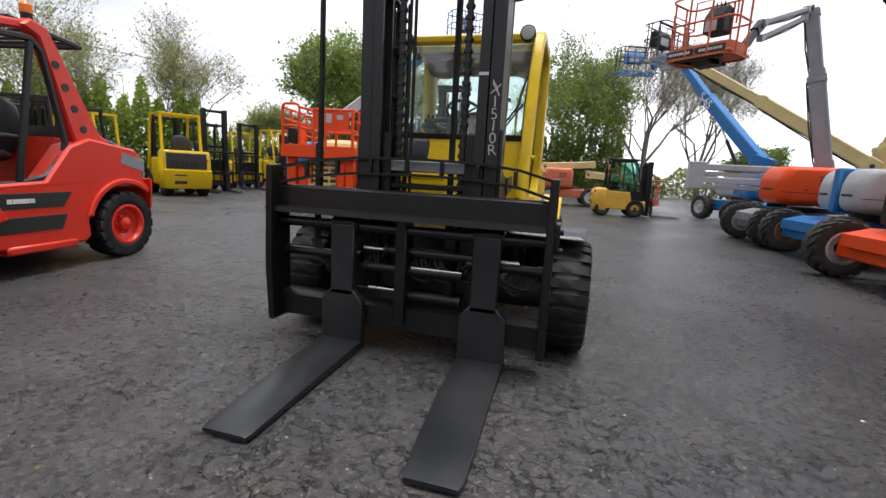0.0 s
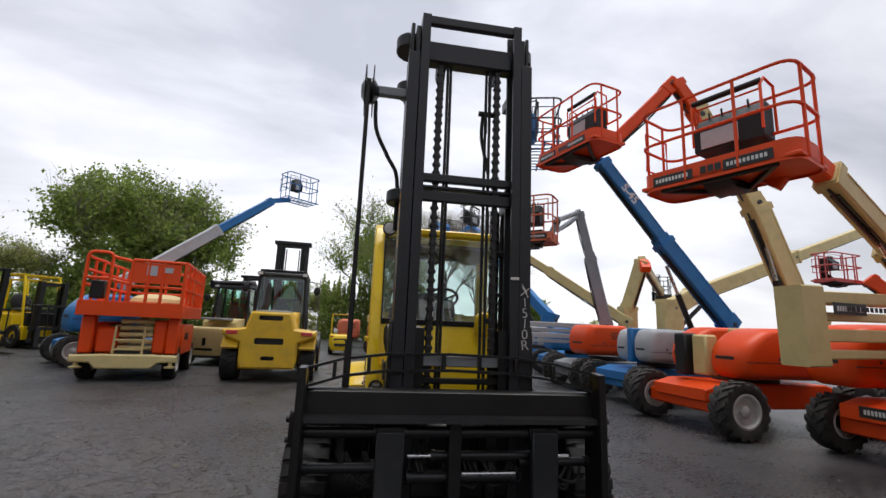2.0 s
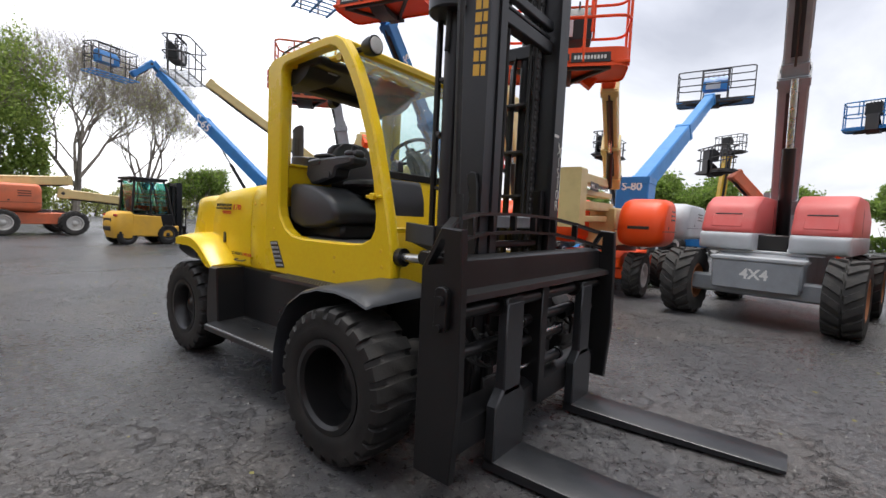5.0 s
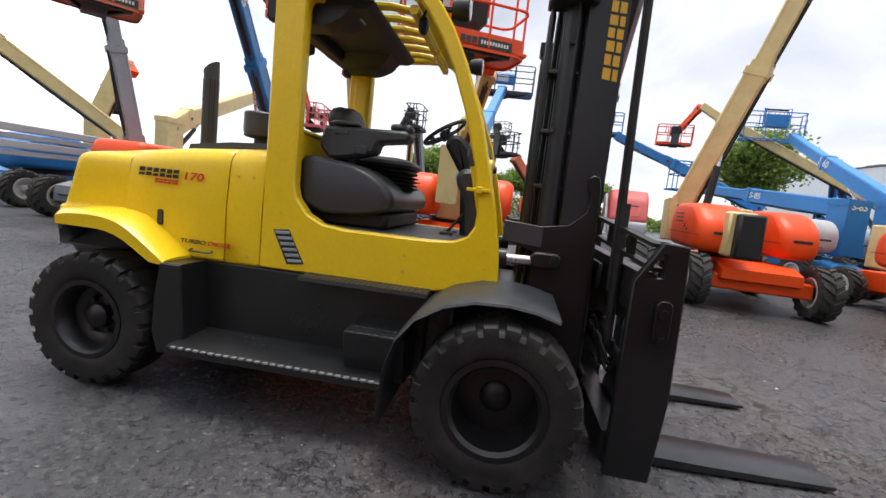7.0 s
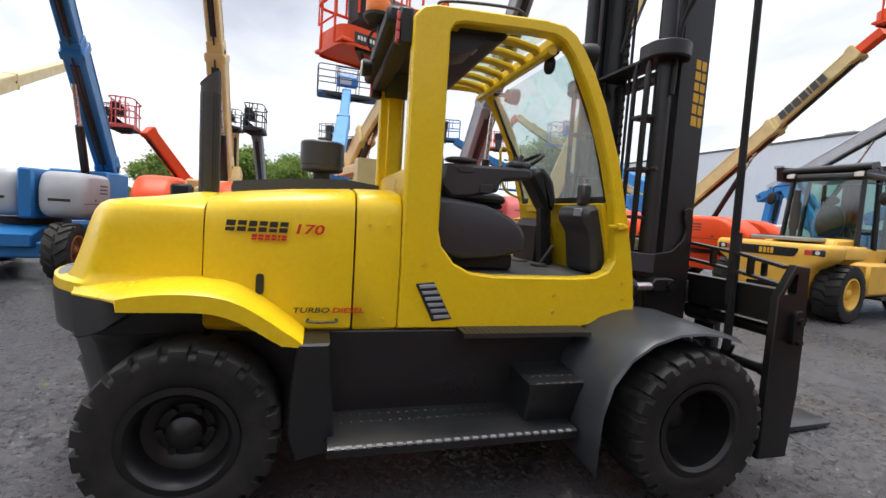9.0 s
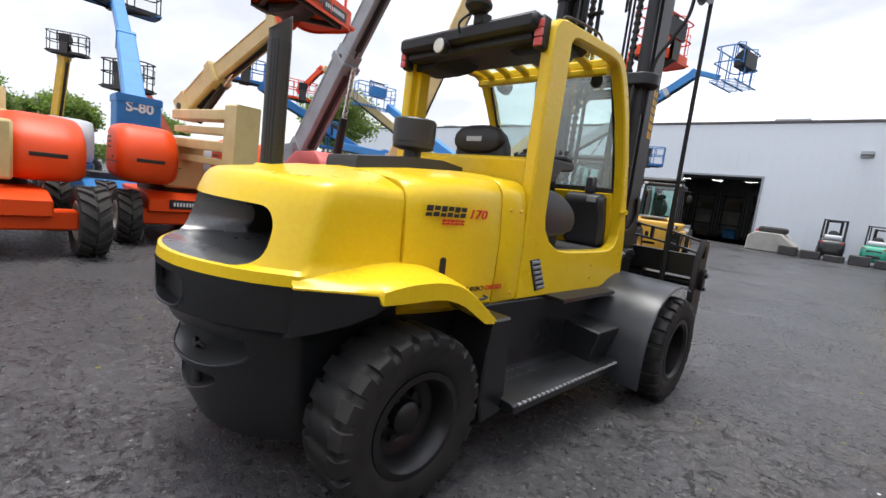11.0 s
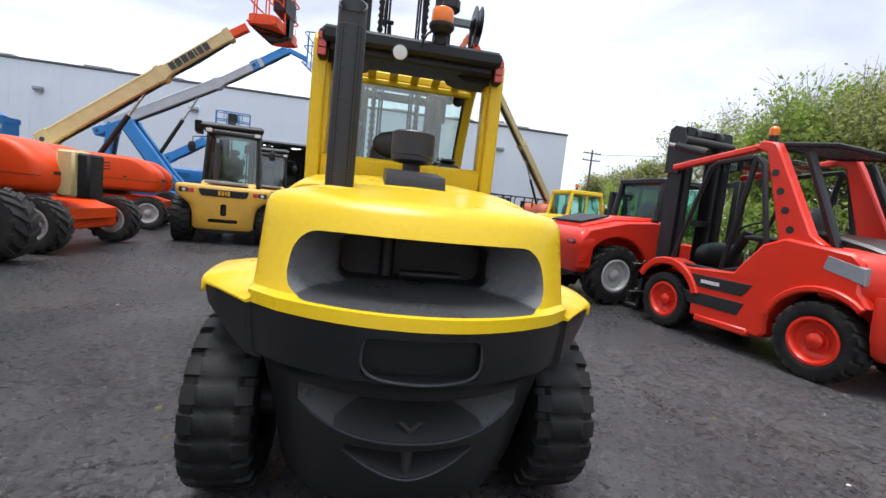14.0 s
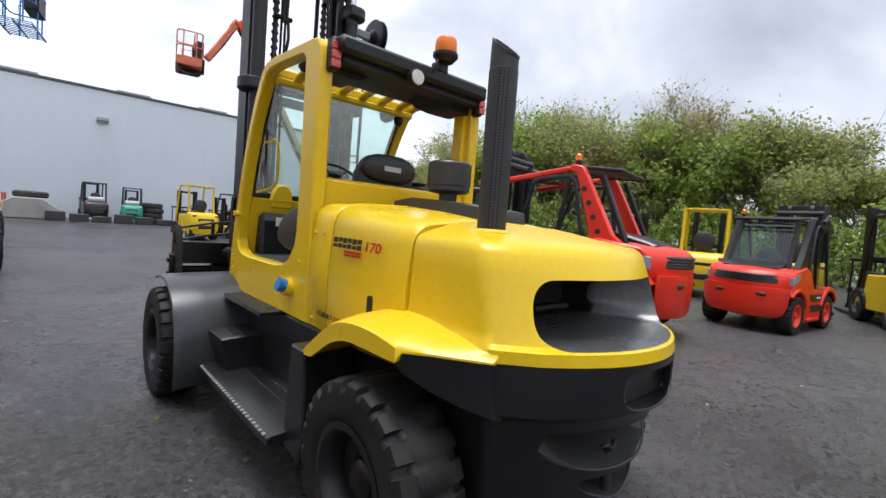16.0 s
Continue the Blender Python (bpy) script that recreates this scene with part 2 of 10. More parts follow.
ORANGE_OLD = paint("weathered_orange_paint", (0.66, 0.16, 0.07), 0.55, dirt=0.5, dirt_colour=(0.33, 0.13, 0.08))
RED = paint("red_paint", (0.73, 0.030, 0.009), 0.33, dirt=0.14, coat=0.12, grain=0.008, dirt_colour=(0.42, 0.02, 0.015))
RED_FADED = paint("sun_faded_red_plastic", (0.60, 0.10, 0.09), 0.5, dirt=0.4, dirt_colour=(0.55, 0.22, 0.20))
BLUE = paint("blue_paint", (0.016, 0.17, 0.45), 0.38, dirt=0.35, dirt_colour=(0.02, 0.09, 0.24))
BLUE_PALE = paint("pale_blue_paint", (0.03, 0.215, 0.53), 0.42, dirt=0.3)
GREEN = paint("green_paint", (0.03, 0.30, 0.20), 0.45, dirt=0.3)
GREY = paint("grey_paint", (0.27, 0.29, 0.31), 0.45, dirt=0.4, dirt_colour=(0.14, 0.14, 0.14))
GREY_LIGHT = paint("light_grey_paint", (0.44, 0.46, 0.48), 0.5, dirt=0.35, dirt_colour=(0.26, 0.26, 0.26))
BLACK = paint("black_paint", (0.0075, 0.0075, 0.008), 0.34, dirt=0.4, grain=0.03, dirt_colour=(0.018, 0.017, 0.0165), spec=0.42)
CHARCOAL = paint("charcoal_paint", (0.0100, 0.0106, 0.0114), 0.30, dirt=0.4, grain=0.02, dirt_colour=(0.022, 0.022, 0.022), spec=0.5)
MAST = paint("satin_black_mast_paint", (0.021, 0.0215, 0.024), 0.38, dirt=0.35, grain=0.02, dirt_colour=(0.034, 0.034, 0.036), spec=0.36)
MOULDED = paint("charcoal_moulded_plastic", (0.032, 0.033, 0.037), 0.36, dirt=0.3, grain=0.04, dirt_colour=(0.05, 0.05, 0.052))
FOOT_MAT = paint("grey_rubber_mat", (0.055, 0.055, 0.057), 0.6, dirt=0.5, grain=0.06, dirt_colour=(0.09, 0.085, 0.08))
# the cowl scoop's grey ends; on the counterweight it paints sky sheen
SCOOP_END = paint("grey_scoop_liner_and_sheen", (0.20, 0.205, 0.21), 0.26, dirt=0.35, dirt_colour=(0.13, 0.13, 0.13), coat=0.4)
FENDER = paint("scuffed_fender_paint", (0.034, 0.037, 0.042), 0.33, dirt=0.5, grain=0.03, dirt_colour=(0.065, 0.068, 0.072))
PLASTIC = paint("dark_plastic", (0.010, 0.0105, 0.0115), 0.5, dirt=0.35, grain=0.05, dirt_colour=(0.024, 0.024, 0.026), spec=0.38)
SCOOP = paint("glossy_black_moulding", (0.062, 0.064, 0.066), 0.28, dirt=0.6, dirt_colour=(0.10, 0.10, 0.092), spec=0.6, coat=0.25)
STEP_EDGE = paint("worn_step_edge", (0.20, 0.205, 0.21), 0.5, dirt=0.5)
SEATING = paint("black_vinyl", (0.018, 0.018, 0.019), 0.48, dirt=0.3, grain=0.06)
RUBBER = paint("dusty_rubber", (0.0095, 0.0096, 0.0096), 0.58, dirt=0.55, grain=0.10, scale=4, dirt_colour=(0.046, 0.042, 0.037), spec=0.30)
RUBBER_OLD = paint("worn_rubber", (0.026, 0.025, 0.024), 0.8, dirt=0.6, grain=0.08, scale=5, dirt_colour=(0.085, 0.078, 0.068))
STEEL = paint("bright_steel", (0.62, 0.62, 0.62), 0.25, metal=1.0, dirt=0.3)
IRON = paint("dark_iron", (0.05, 0.05, 0.052), 0.5, metal=0.4, dirt=0.5, grain=0.05, dirt_colour=(0.085, 0.07, 0.06))
FORK = paint("worn_fork_steel", (0.022, 0.024, 0.027), 0.34, metal=0.25, dirt=0.6, grain=0.06, scale=2.2, dirt_colour=(0.055, 0.055, 0.058))
RIM_WHITE = paint("dirty_white_rim", (0.55, 0.54, 0.52), 0.5, dirt=0.6, dirt_colour=(0.25, 0.22, 0.19))
RIM_RUST = paint("rusty_orange_rim", (0.42, 0.17, 0.07), 0.7, dirt=0.7, dirt_colour=(0.17, 0.09, 0.06))
CHAIN = paint("oily_chain", (0.028, 0.026, 0.025), 0.38, metal=0.6, dirt=0.5)
WHITE = paint("white_paint", (0.72, 0.72, 0.70), 0.45, dirt=0.3)
CHALK = paint("chalk_marks", (0.62, 0.60, 0.56), 0.9, dirt=0.4)
INK_RED = paint("red_lettering", (0.55, 0.02, 0.015), 0.4, dirt=0.05)
INK_DARK = paint("dark_lettering", (0.02, 0.02, 0.02), 0.4, dirt=0.05)
INK_GOLD = paint("gold_lettering", (0.66, 0.37, 0.02), 0.45, dirt=0.15)
LENS_RED = paint("red_lens", (0.55, 0.05, 0.05), 0.15, dirt=0.3, dirt_colour=(0.75, 0.35, 0.32))
LENS_AMBER = paint("amber_lens", (0.85, 0.20, 0.01), 0.15, dirt=0.2)
LENS_CLEAR = paint("clear_lens", (0.66, 0.66, 0.62), 0.15, dirt=0.2)
GLASS = glass("window_glass")
GLASS_GREEN = glass("green_tinted_glass", (0.55, 0.78, 0.72), mirror=0.09)
SCREEN = glass("wet_dusty_hazed_screen_glass", (0.66, 0.88, 0.83), dusty_haze=0.25, mirror=0.12)
CONCRETE = paint("concrete", (0.34, 0.33, 0.30), 0.85, dirt=0.5, grain=0.1, scale=2.0, dirt_colour=(0.18, 0.17, 0.15))
WALL_WHITE = paint("white_wall_sheet", (0.60, 0.64, 0.68), 0.5, dirt=0.22, scale=0.35, dirt_colour=(0.48, 0.512, 0.544))
TRIM_DARK = paint("dark_roof_trim", (0.06, 0.055, 0.055), 0.5)
BARK = paint("tree_bark", (0.24, 0.21, 0.18), 0.9, dirt=0.6, grain=0.2, scale=4, dirt_colour=(0.13, 0.11, 0.095))
WOOD = paint("grey_pole_wood", (0.12, 0.09, 0.065), 0.85, dirt=0.5, grain=0.1)
PERF = perforated("perforated_shield", (0.042, 0.042, 0.044))
LEAF_A = leaf_material("spring_leaves", (0.15, 0.225, 0.05), (0.33, 0.41, 0.10))
LEAF_E = leaf_material("lime_spring_leaves", (0.20, 0.30, 0.055), (0.42, 0.52, 0.12))
LEAF_B = leaf_material("sparse_olive_leaves", (0.26, 0.30, 0.08), (0.48, 0.50, 0.19))
LEAF_C = leaf_material("deep_green_leaves", (0.12, 0.20, 0.035), (0.25, 0.35, 0.075))
LEAF_D = leaf_material("rusty_spring_leaves", (0.30, 0.27, 0.08), (0.46, 0.43, 0.16))
INDOOR_LAMP = lamp_lens("hall_lamp", (1.0, 0.97, 0.9), 6.0)


# ---- geometry helpers ----
class Geo:
    """Collects vertices and faces for one mesh."""

    def __init__(self):
        self.v, self.f = [], []

    def add(self, verts, faces, m=None):
        k = len(self.v)
        self.v += [tuple(m @ Vector(p)) for p in verts] if m else [tuple(p) for p in verts]
        self.f += [tuple(k + i for i in face) for face in faces]
        return self

    def box(self, x0, x1, y0, y1, z0, z1, bev=0.006, m=None):
        c = ((x0 + x1) / 2, (y0 + y1) / 2, (z0 + z1) / 2)
        h = (abs(x1 - x0) / 2, abs(y1 - y0) / 2, abs(z1 - z0) / 2)
        b = min(bev, *[0.45 * a for a in h])
        idx, verts = {}, []
        for sx in (-1, 1):
            for sy in (-1, 1):
                for sz in (-1, 1):
                    s = (sx, sy, sz)
                    for ax in range(3):
                        idx[s, ax] = len(verts)
                        verts.append([c[i] + s[i] * (h[i] - (0 if i == ax else b)) for i in range(3)])
        faces = []
        for ax in range(3):
            o = [i for i in range(3) if i != ax]
            for sg in (-1, 1):
                q = []
                for a, d in ((-1, -1), (1, -1), (1, 1), (-1, 1)):
                    s = [0, 0, 0]
                    s[ax], s[o[0]], s[o[1]] = sg, a, d
                    q.append(idx[tuple(s), ax])
                faces.append(q)
            for a in (-1, 1):
                for d in (-1, 1):
                    s, e = [0, 0, 0], [0, 0, 0]
                    s[o[0]] = e[o[0]] = a
                    s[o[1]] = e[o[1]] = d
                    s[ax], e[ax] = -1, 1
                    s, e = tuple(s), tuple(e)
                    faces.append([idx[s, o[0]], idx[e, o[0]], idx[e, o[1]], idx[s, o[1]]])
        for sx in (-1, 1):
            for sy in (-1, 1):
                for sz in (-1, 1):
                    faces.append([idx[(sx, sy, sz), ax] for ax in range(3)])
        return self.add(verts, faces, m)

    def beam(self, p0, p1, w, h, bev=0.006, up=(0, 0, 1), w1=None, h1=None):
        """A bar of section w (across) by h (along up) from p0 to p1, tapering to w1 by h1."""
        p0, p1 = Vector(p0), Vector(p1)
        d = (p1 - p0).normalized()
        side = d.cross(Vector(up))
        if side.length < 1e-4:
            side = d.cross(Vector((1, 0, 0)))
        side.normalize()
        u = side.cross(d)
        rings = []
        for p, a, c in ((p0, w, h), (p1, w1 or w, h1 or h)):
            b = min(bev, a * 0.3, c * 0.3)
            x, y = a / 2, c / 2
            rings.append([p + side * i + u * j for i, j in ((-x + b, -y), (x - b, -y), (x, -y + b), (x, y - b), (x - b, y), (-x + b, y), (-x, y - b), (-x, -y + b))])
        return self.loft(rings)

    def loft(self, rings, cap=True, loop=False):
        n = len(rings[0])
        verts = [p for r in rings for p in r]
        faces = []
        last = len(rings) if loop else len(rings) - 1
        for i in range(last):
            j = (i + 1) % len(rings)
            for k in range(n):
                k1 = (k + 1) % n
                faces.append((i * n + k, i * n + k1, j * n + k1, j * n + k))
        if cap and not loop:
            faces.append(tuple(range(n))[::-1])
            faces.append(tuple((len(rings) - 1) * n + k for k in range(n)))
        return self.add(verts, faces)

    def sheet(self, rows):
        """An open skin over rows of points."""
        n = len(rows[0])
        faces = [(i * n + k, i * n + k + 1, (i + 1) * n + k + 1, (i + 1) * n + k) for i in range(len(rows) - 1) for k in range(n - 1)]
        return self.add([p for r in rows for p in r], faces)

    def cyl(self, p0, p1, r, n=12, r1=None):
        return self.tube([p0, p1], r, n, r1=r1)

    def tube(self, pts, r, n=8, closed=False, r1=None):
        pts = [Vector(p) for p in pts]
        rings, prev = [], None
        for i, p in enumerate(pts):
            a = pts[i - 1] if i or closed else p
            c = pts[(i + 1) % len(pts)] if i < len(pts) - 1 or closed else p
            d = ((p - a).normalized() + (c - p).normalized()) if (p - a).length and (c - p).length else c - a
            d.normalize()
            ref = prev if prev is not None and abs(prev.dot(d)) < 0.95 else (Vector((0, 0, 1)) if abs(d.z) < 0.9 else Vector((1, 0, 0)))
            s = (ref - d * ref.dot(d)).normalized()
            prev = s
            t = d.cross(s)
            rad = r if r1 is None else r + (r1 - r) * i / max(1, len(pts) - 1)
            rings.append([p + (s * math.cos(2 * math.pi * k / n) + t * math.sin(2 * math.pi * k / n)) * rad for k in range(n)])
        return self.loft(rings, cap=not closed, loop=closed)

    def lathe(self, prof, n=32, m=None):
        """Turns (radius, height) points round the local x axis; height runs along x."""
        verts, faces, k = [], [], len(prof)
        for i in range(n):
            a = 2 * math.pi * i / n
            verts += [(h, r * math.cos(a), r * math.sin(a)) for r, h in prof]
        for i in range(n):
            j = (i + 1) % n
            faces += [(i * k + q, i * k + q + 1, j * k + q + 1, j * k + q) for q in range(k - 1)]
        return self.add(verts, faces, m)

    def prism(self, poly, a, b, axis="x", bev=0.0, m=None):
        """Extrudes a polygon of two coordinates along the axis from a to b, with chamfered rims."""
        area = sum(p[0] * q[1] - q[0] * p[1] for p, q in zip(poly, poly[1:] + poly[:1]))
        poly = list(poly) if area > 0 else list(poly)[::-1]

        def inset(d):
            out = []
            for i, p in enumerate(poly):
                q, r = poly[i - 1], poly[(i + 1) % len(poly)]
                e0, e1 = Vector((p[0] - q[0], p[1] - q[1])).normalized(), Vector((r[0] - p[0], r[1] - p[1])).normalized()
                nn = Vector((-e0.y - e1.y, e0.x + e1.x))
                nn = nn.normalized() * d / max(0.5, abs(nn.normalized().dot(Vector((-e0.y, e0.x)))))
                out.append((p[0] + nn.x, p[1] + nn.y))
            return out

        order = {"x": lambda p, t: (t, p[0], p[1]), "y": lambda p, t: (p[0], t, p[1]), "z": lambda p, t: (p[0], p[1], t)}[axis]
        if bev:
            sg = 1 if b > a else -1
            rings = [[order(p, a) for p in inset(bev)], [order(p, a + sg * bev) for p in poly], [order(p, b - sg * bev) for p in poly], [order(p, b) for p in inset(bev)]]
        else:
            rings = [[order(p, a) for p in poly], [order(p, b) for p in poly]]
        if m:
            rings = [[m @ Vector(p) for p in r] for r in rings]
        return self.loft(rings)

    def pad(self, c, h, e=3.0, n=28, rings=9, m=None, ez=2.4):
        """A rounded-off block: centre, half sizes, and how square it is."""
        out = []
        for j in range(rings):
            t = -1 + 2 * j / (rings - 1)
            t = math.sin(t * math.pi / 2)
            k = max(0.02, (1 - abs(t) ** ez) ** (1 / ez))
            ring = []
            for i in range(n):
                a = 2 * math.pi * i / n
                ca, sa = math.cos(a), math.sin(a)
                p = (c[0] + h[0] * k * math.copysign(abs(ca) ** (2 / e), ca), c[1] + h[1] * k * math.copysign(abs(sa) ** (2 / e), sa), c[2] + h[2] * t)
                ring.append(m @ Vector(p) if m else p)
            out.append(ring)
        return self.loft(out)


def fillet(poly, r, n=3):
    """Rounds the corners of a convex polygon."""
    out = []
    for i, p in enumerate(poly):
        p, q, w = Vector(p), Vector(poly[i - 1]), Vector(poly[(i + 1) % len(poly)])
        d = min(r, (q - p).length * 0.45, (w - p).length * 0.45)
        a, b = p + (q - p).normalized() * d, p + (w - p).normalized() * d
        for k in range(n + 1):
            t = k / n
            out.append(tuple(a * (1 - t) ** 2 + p * 2 * t * (1 - t) + b * t * t))
    return out


def hull(g, poly, a, b, r=0.08, axis="y", m=None, steps=3):
    """A moulded cover: a convex side outline drawn across from a to b with soft rims."""
    c = Vector((sum(p[0] for p in poly) / len(poly), sum(p[1] for p in poly) / len(poly)))
    order = {"x": lambda p, t: (t, p[0], p[1]), "y": lambda p, t: (p[0], t, p[1]), "z": lambda p, t: (p[0], p[1], t)}[axis]
    size = max((Vector(p) - c).length for p in poly)
    rings = []
    sg = 1 if b > a else -1
    for k in range(2 * (steps + 1)):
        j = k if k <= steps else 2 * steps + 1 - k
        ang = math.pi / 2 * j / steps
        ins, t = r * (1 - math.sin(ang)), r * (1 - math.cos(ang))
        at_ = a + sg * t if k <= steps else b - sg * t
        f = 1 - ins / size
        ring = [order(c + (Vector(p) - c) * f, at_) for p in poly]
        rings.append([m @ Vector(p) for p in ring] if m else ring)
    return g.loft(rings)


def mesh_from(name, g, mat, angle=38):
    me = bpy.data.meshes.new(name)
    me.from_pydata(g.v, [], g.f)
    bm = bmesh.new()
    bm.from_mesh(me)
    bmesh.ops.recalc_face_normals(bm, faces=bm.faces)
    bm.to_mesh(me)
    bm.free()
    me.materials.append(mat)
    me.shade_smooth()
    me.set_sharp_from_angle(angle=radians(angle))
    return me


def part(name, g, mat, parent=None, label="", angle=38):
    ob = new(name, mesh_from(name, g, mat, angle))
    ob.parent = parent
    return tagged(ob, label) if label else ob


def thing(name, label, category, m=None, group="", kind=""):
    ob = new(name)
    ob.empty_display_size = 0.2
    ob.matrix_basis = m or Matrix()
    return tagged(ob, label, category, group, kind)


def carve(ob, g, mat):
    """Cuts the closed shape g out of a part; the cut faces take the given material."""
    cut = new("cutter", mesh_from("cutter", g, mat))
    ob.data.materials.append(mat)
    cut.data.materials.clear()
    cut.data.materials.append(mat)
    md = ob.modifiers.new("cut", "BOOLEAN")
    md.operation, md.object, md.solver, md.material_mode = "DIFFERENCE", cut, "EXACT", "TRANSFER"
    par, ob.parent = ob.parent, None
    dg = bpy.context.evaluated_depsgraph_get()
    dg.update()
    me = bpy.data.meshes.new_from_object(ob.evaluated_get(dg))
    ob.modifiers.remove(md)
    ob.data = me
    ob.parent = par
    bpy.data.objects.remove(cut)
    me.shade_smooth()
    me.set_sharp_from_angle(angle=radians(38))
    return ob


def tint_ends(ob, mat, slope, inside):
    """Gives the end walls of a recess (faces turned sideways, where inside(centre) holds) a colour of their own."""
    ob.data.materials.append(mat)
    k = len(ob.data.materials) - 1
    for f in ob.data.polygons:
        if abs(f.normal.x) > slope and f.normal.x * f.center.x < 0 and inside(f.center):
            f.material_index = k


def writing(body, size, m, mat, parent, name="lettering", depth=0.0015, bold=0.0):
    """Raised letters from the built-in font, centred, in the local xy plane of m."""
    cu = bpy.data.curves.new(name, "FONT")
    cu.body, cu.size, cu.extrude, cu.align_x, cu.align_y, cu.offset = body, size, depth, "CENTER", "CENTER", bold
    cu.resolution_u = 3
    tmp = new("tmp", cu)
    dg = bpy.context.evaluated_depsgraph_get()
    dg.update()
    me = bpy.data.meshes.new_from_object(tmp.evaluated_get(dg))
    bpy.data.objects.remove(tmp)
    me.transform(m)
    me.materials.clear()
    me.materials.append(mat)
    ob = new(name, me)
    ob.parent = parent
    return ob


def bars(widths, height, m, mat, parent, name="marking", gap=0.25):
    """A row of plain blocks where a mark or number stands."""
    g, x = Geo(), -(sum(widths) + gap * height * (len(widths) - 1)) / 2
    for w in widths:
        g.box(x, x + w, -height / 2, height / 2, -0.001, 0.0025, 0.0008, m)
        x += w + gap * height
    return tagged(part(name, g, mat, parent), kind="stuff")


def emblem(widths, height, m, mat, parent, gap=0.18, slant=0.14, name="maker_mark"):
    """A maker's mark as a row of leaning blocks, each with a slit across it."""
    x = -(sum(widths) + gap * height * (len(widths) - 1)) / 2
    for i, w in enumerate(widths):
        g = Geo()
        for z0, z1 in ((-0.5, -0.07), (0.07, 0.5)) if i % 2 else ((-0.5, -0.16), (-0.03, 0.5)):
            g.prism([(x + slant * z0 * height, z0 * height), (x + w + slant * z0 * height, z0 * height), (x + w + slant * z1 * height, z1 * height), (x + slant * z1 * height, z1 * height)], -0.001, 0.002, "z", 0, m)
        part(name, g, mat, parent)
        x += w + gap * height


FACE_LEFT = Matrix(((0, 0, -1), (-1, 0, 0), (0, 1, 0))).to_4x4()   # text that reads from the -x side
FACE_RIGHT = Matrix(((0, 0, 1), (1, 0, 0), (0, 1, 0))).to_4x4()    # from the +x side
FACE_FRONT = Matrix(((1, 0, 0), (0, 0, -1), (0, 1, 0))).to_4x4()   # from the -y side
SLANT = Matrix(((1.25, 0.22, 0, 0), (0, 0.85, 0, 0), (0, 0, 1, 0), (0, 0, 0, 1)))                  # wide leaning letters
FACE_BACK = Matrix(((-1, 0, 0), (0, 0, 1), (0, 1, 0))).to_4x4()    # from the +y side


def put(x, y, z, turn):
    return Matrix.Translation((x, y, z)) @ turn


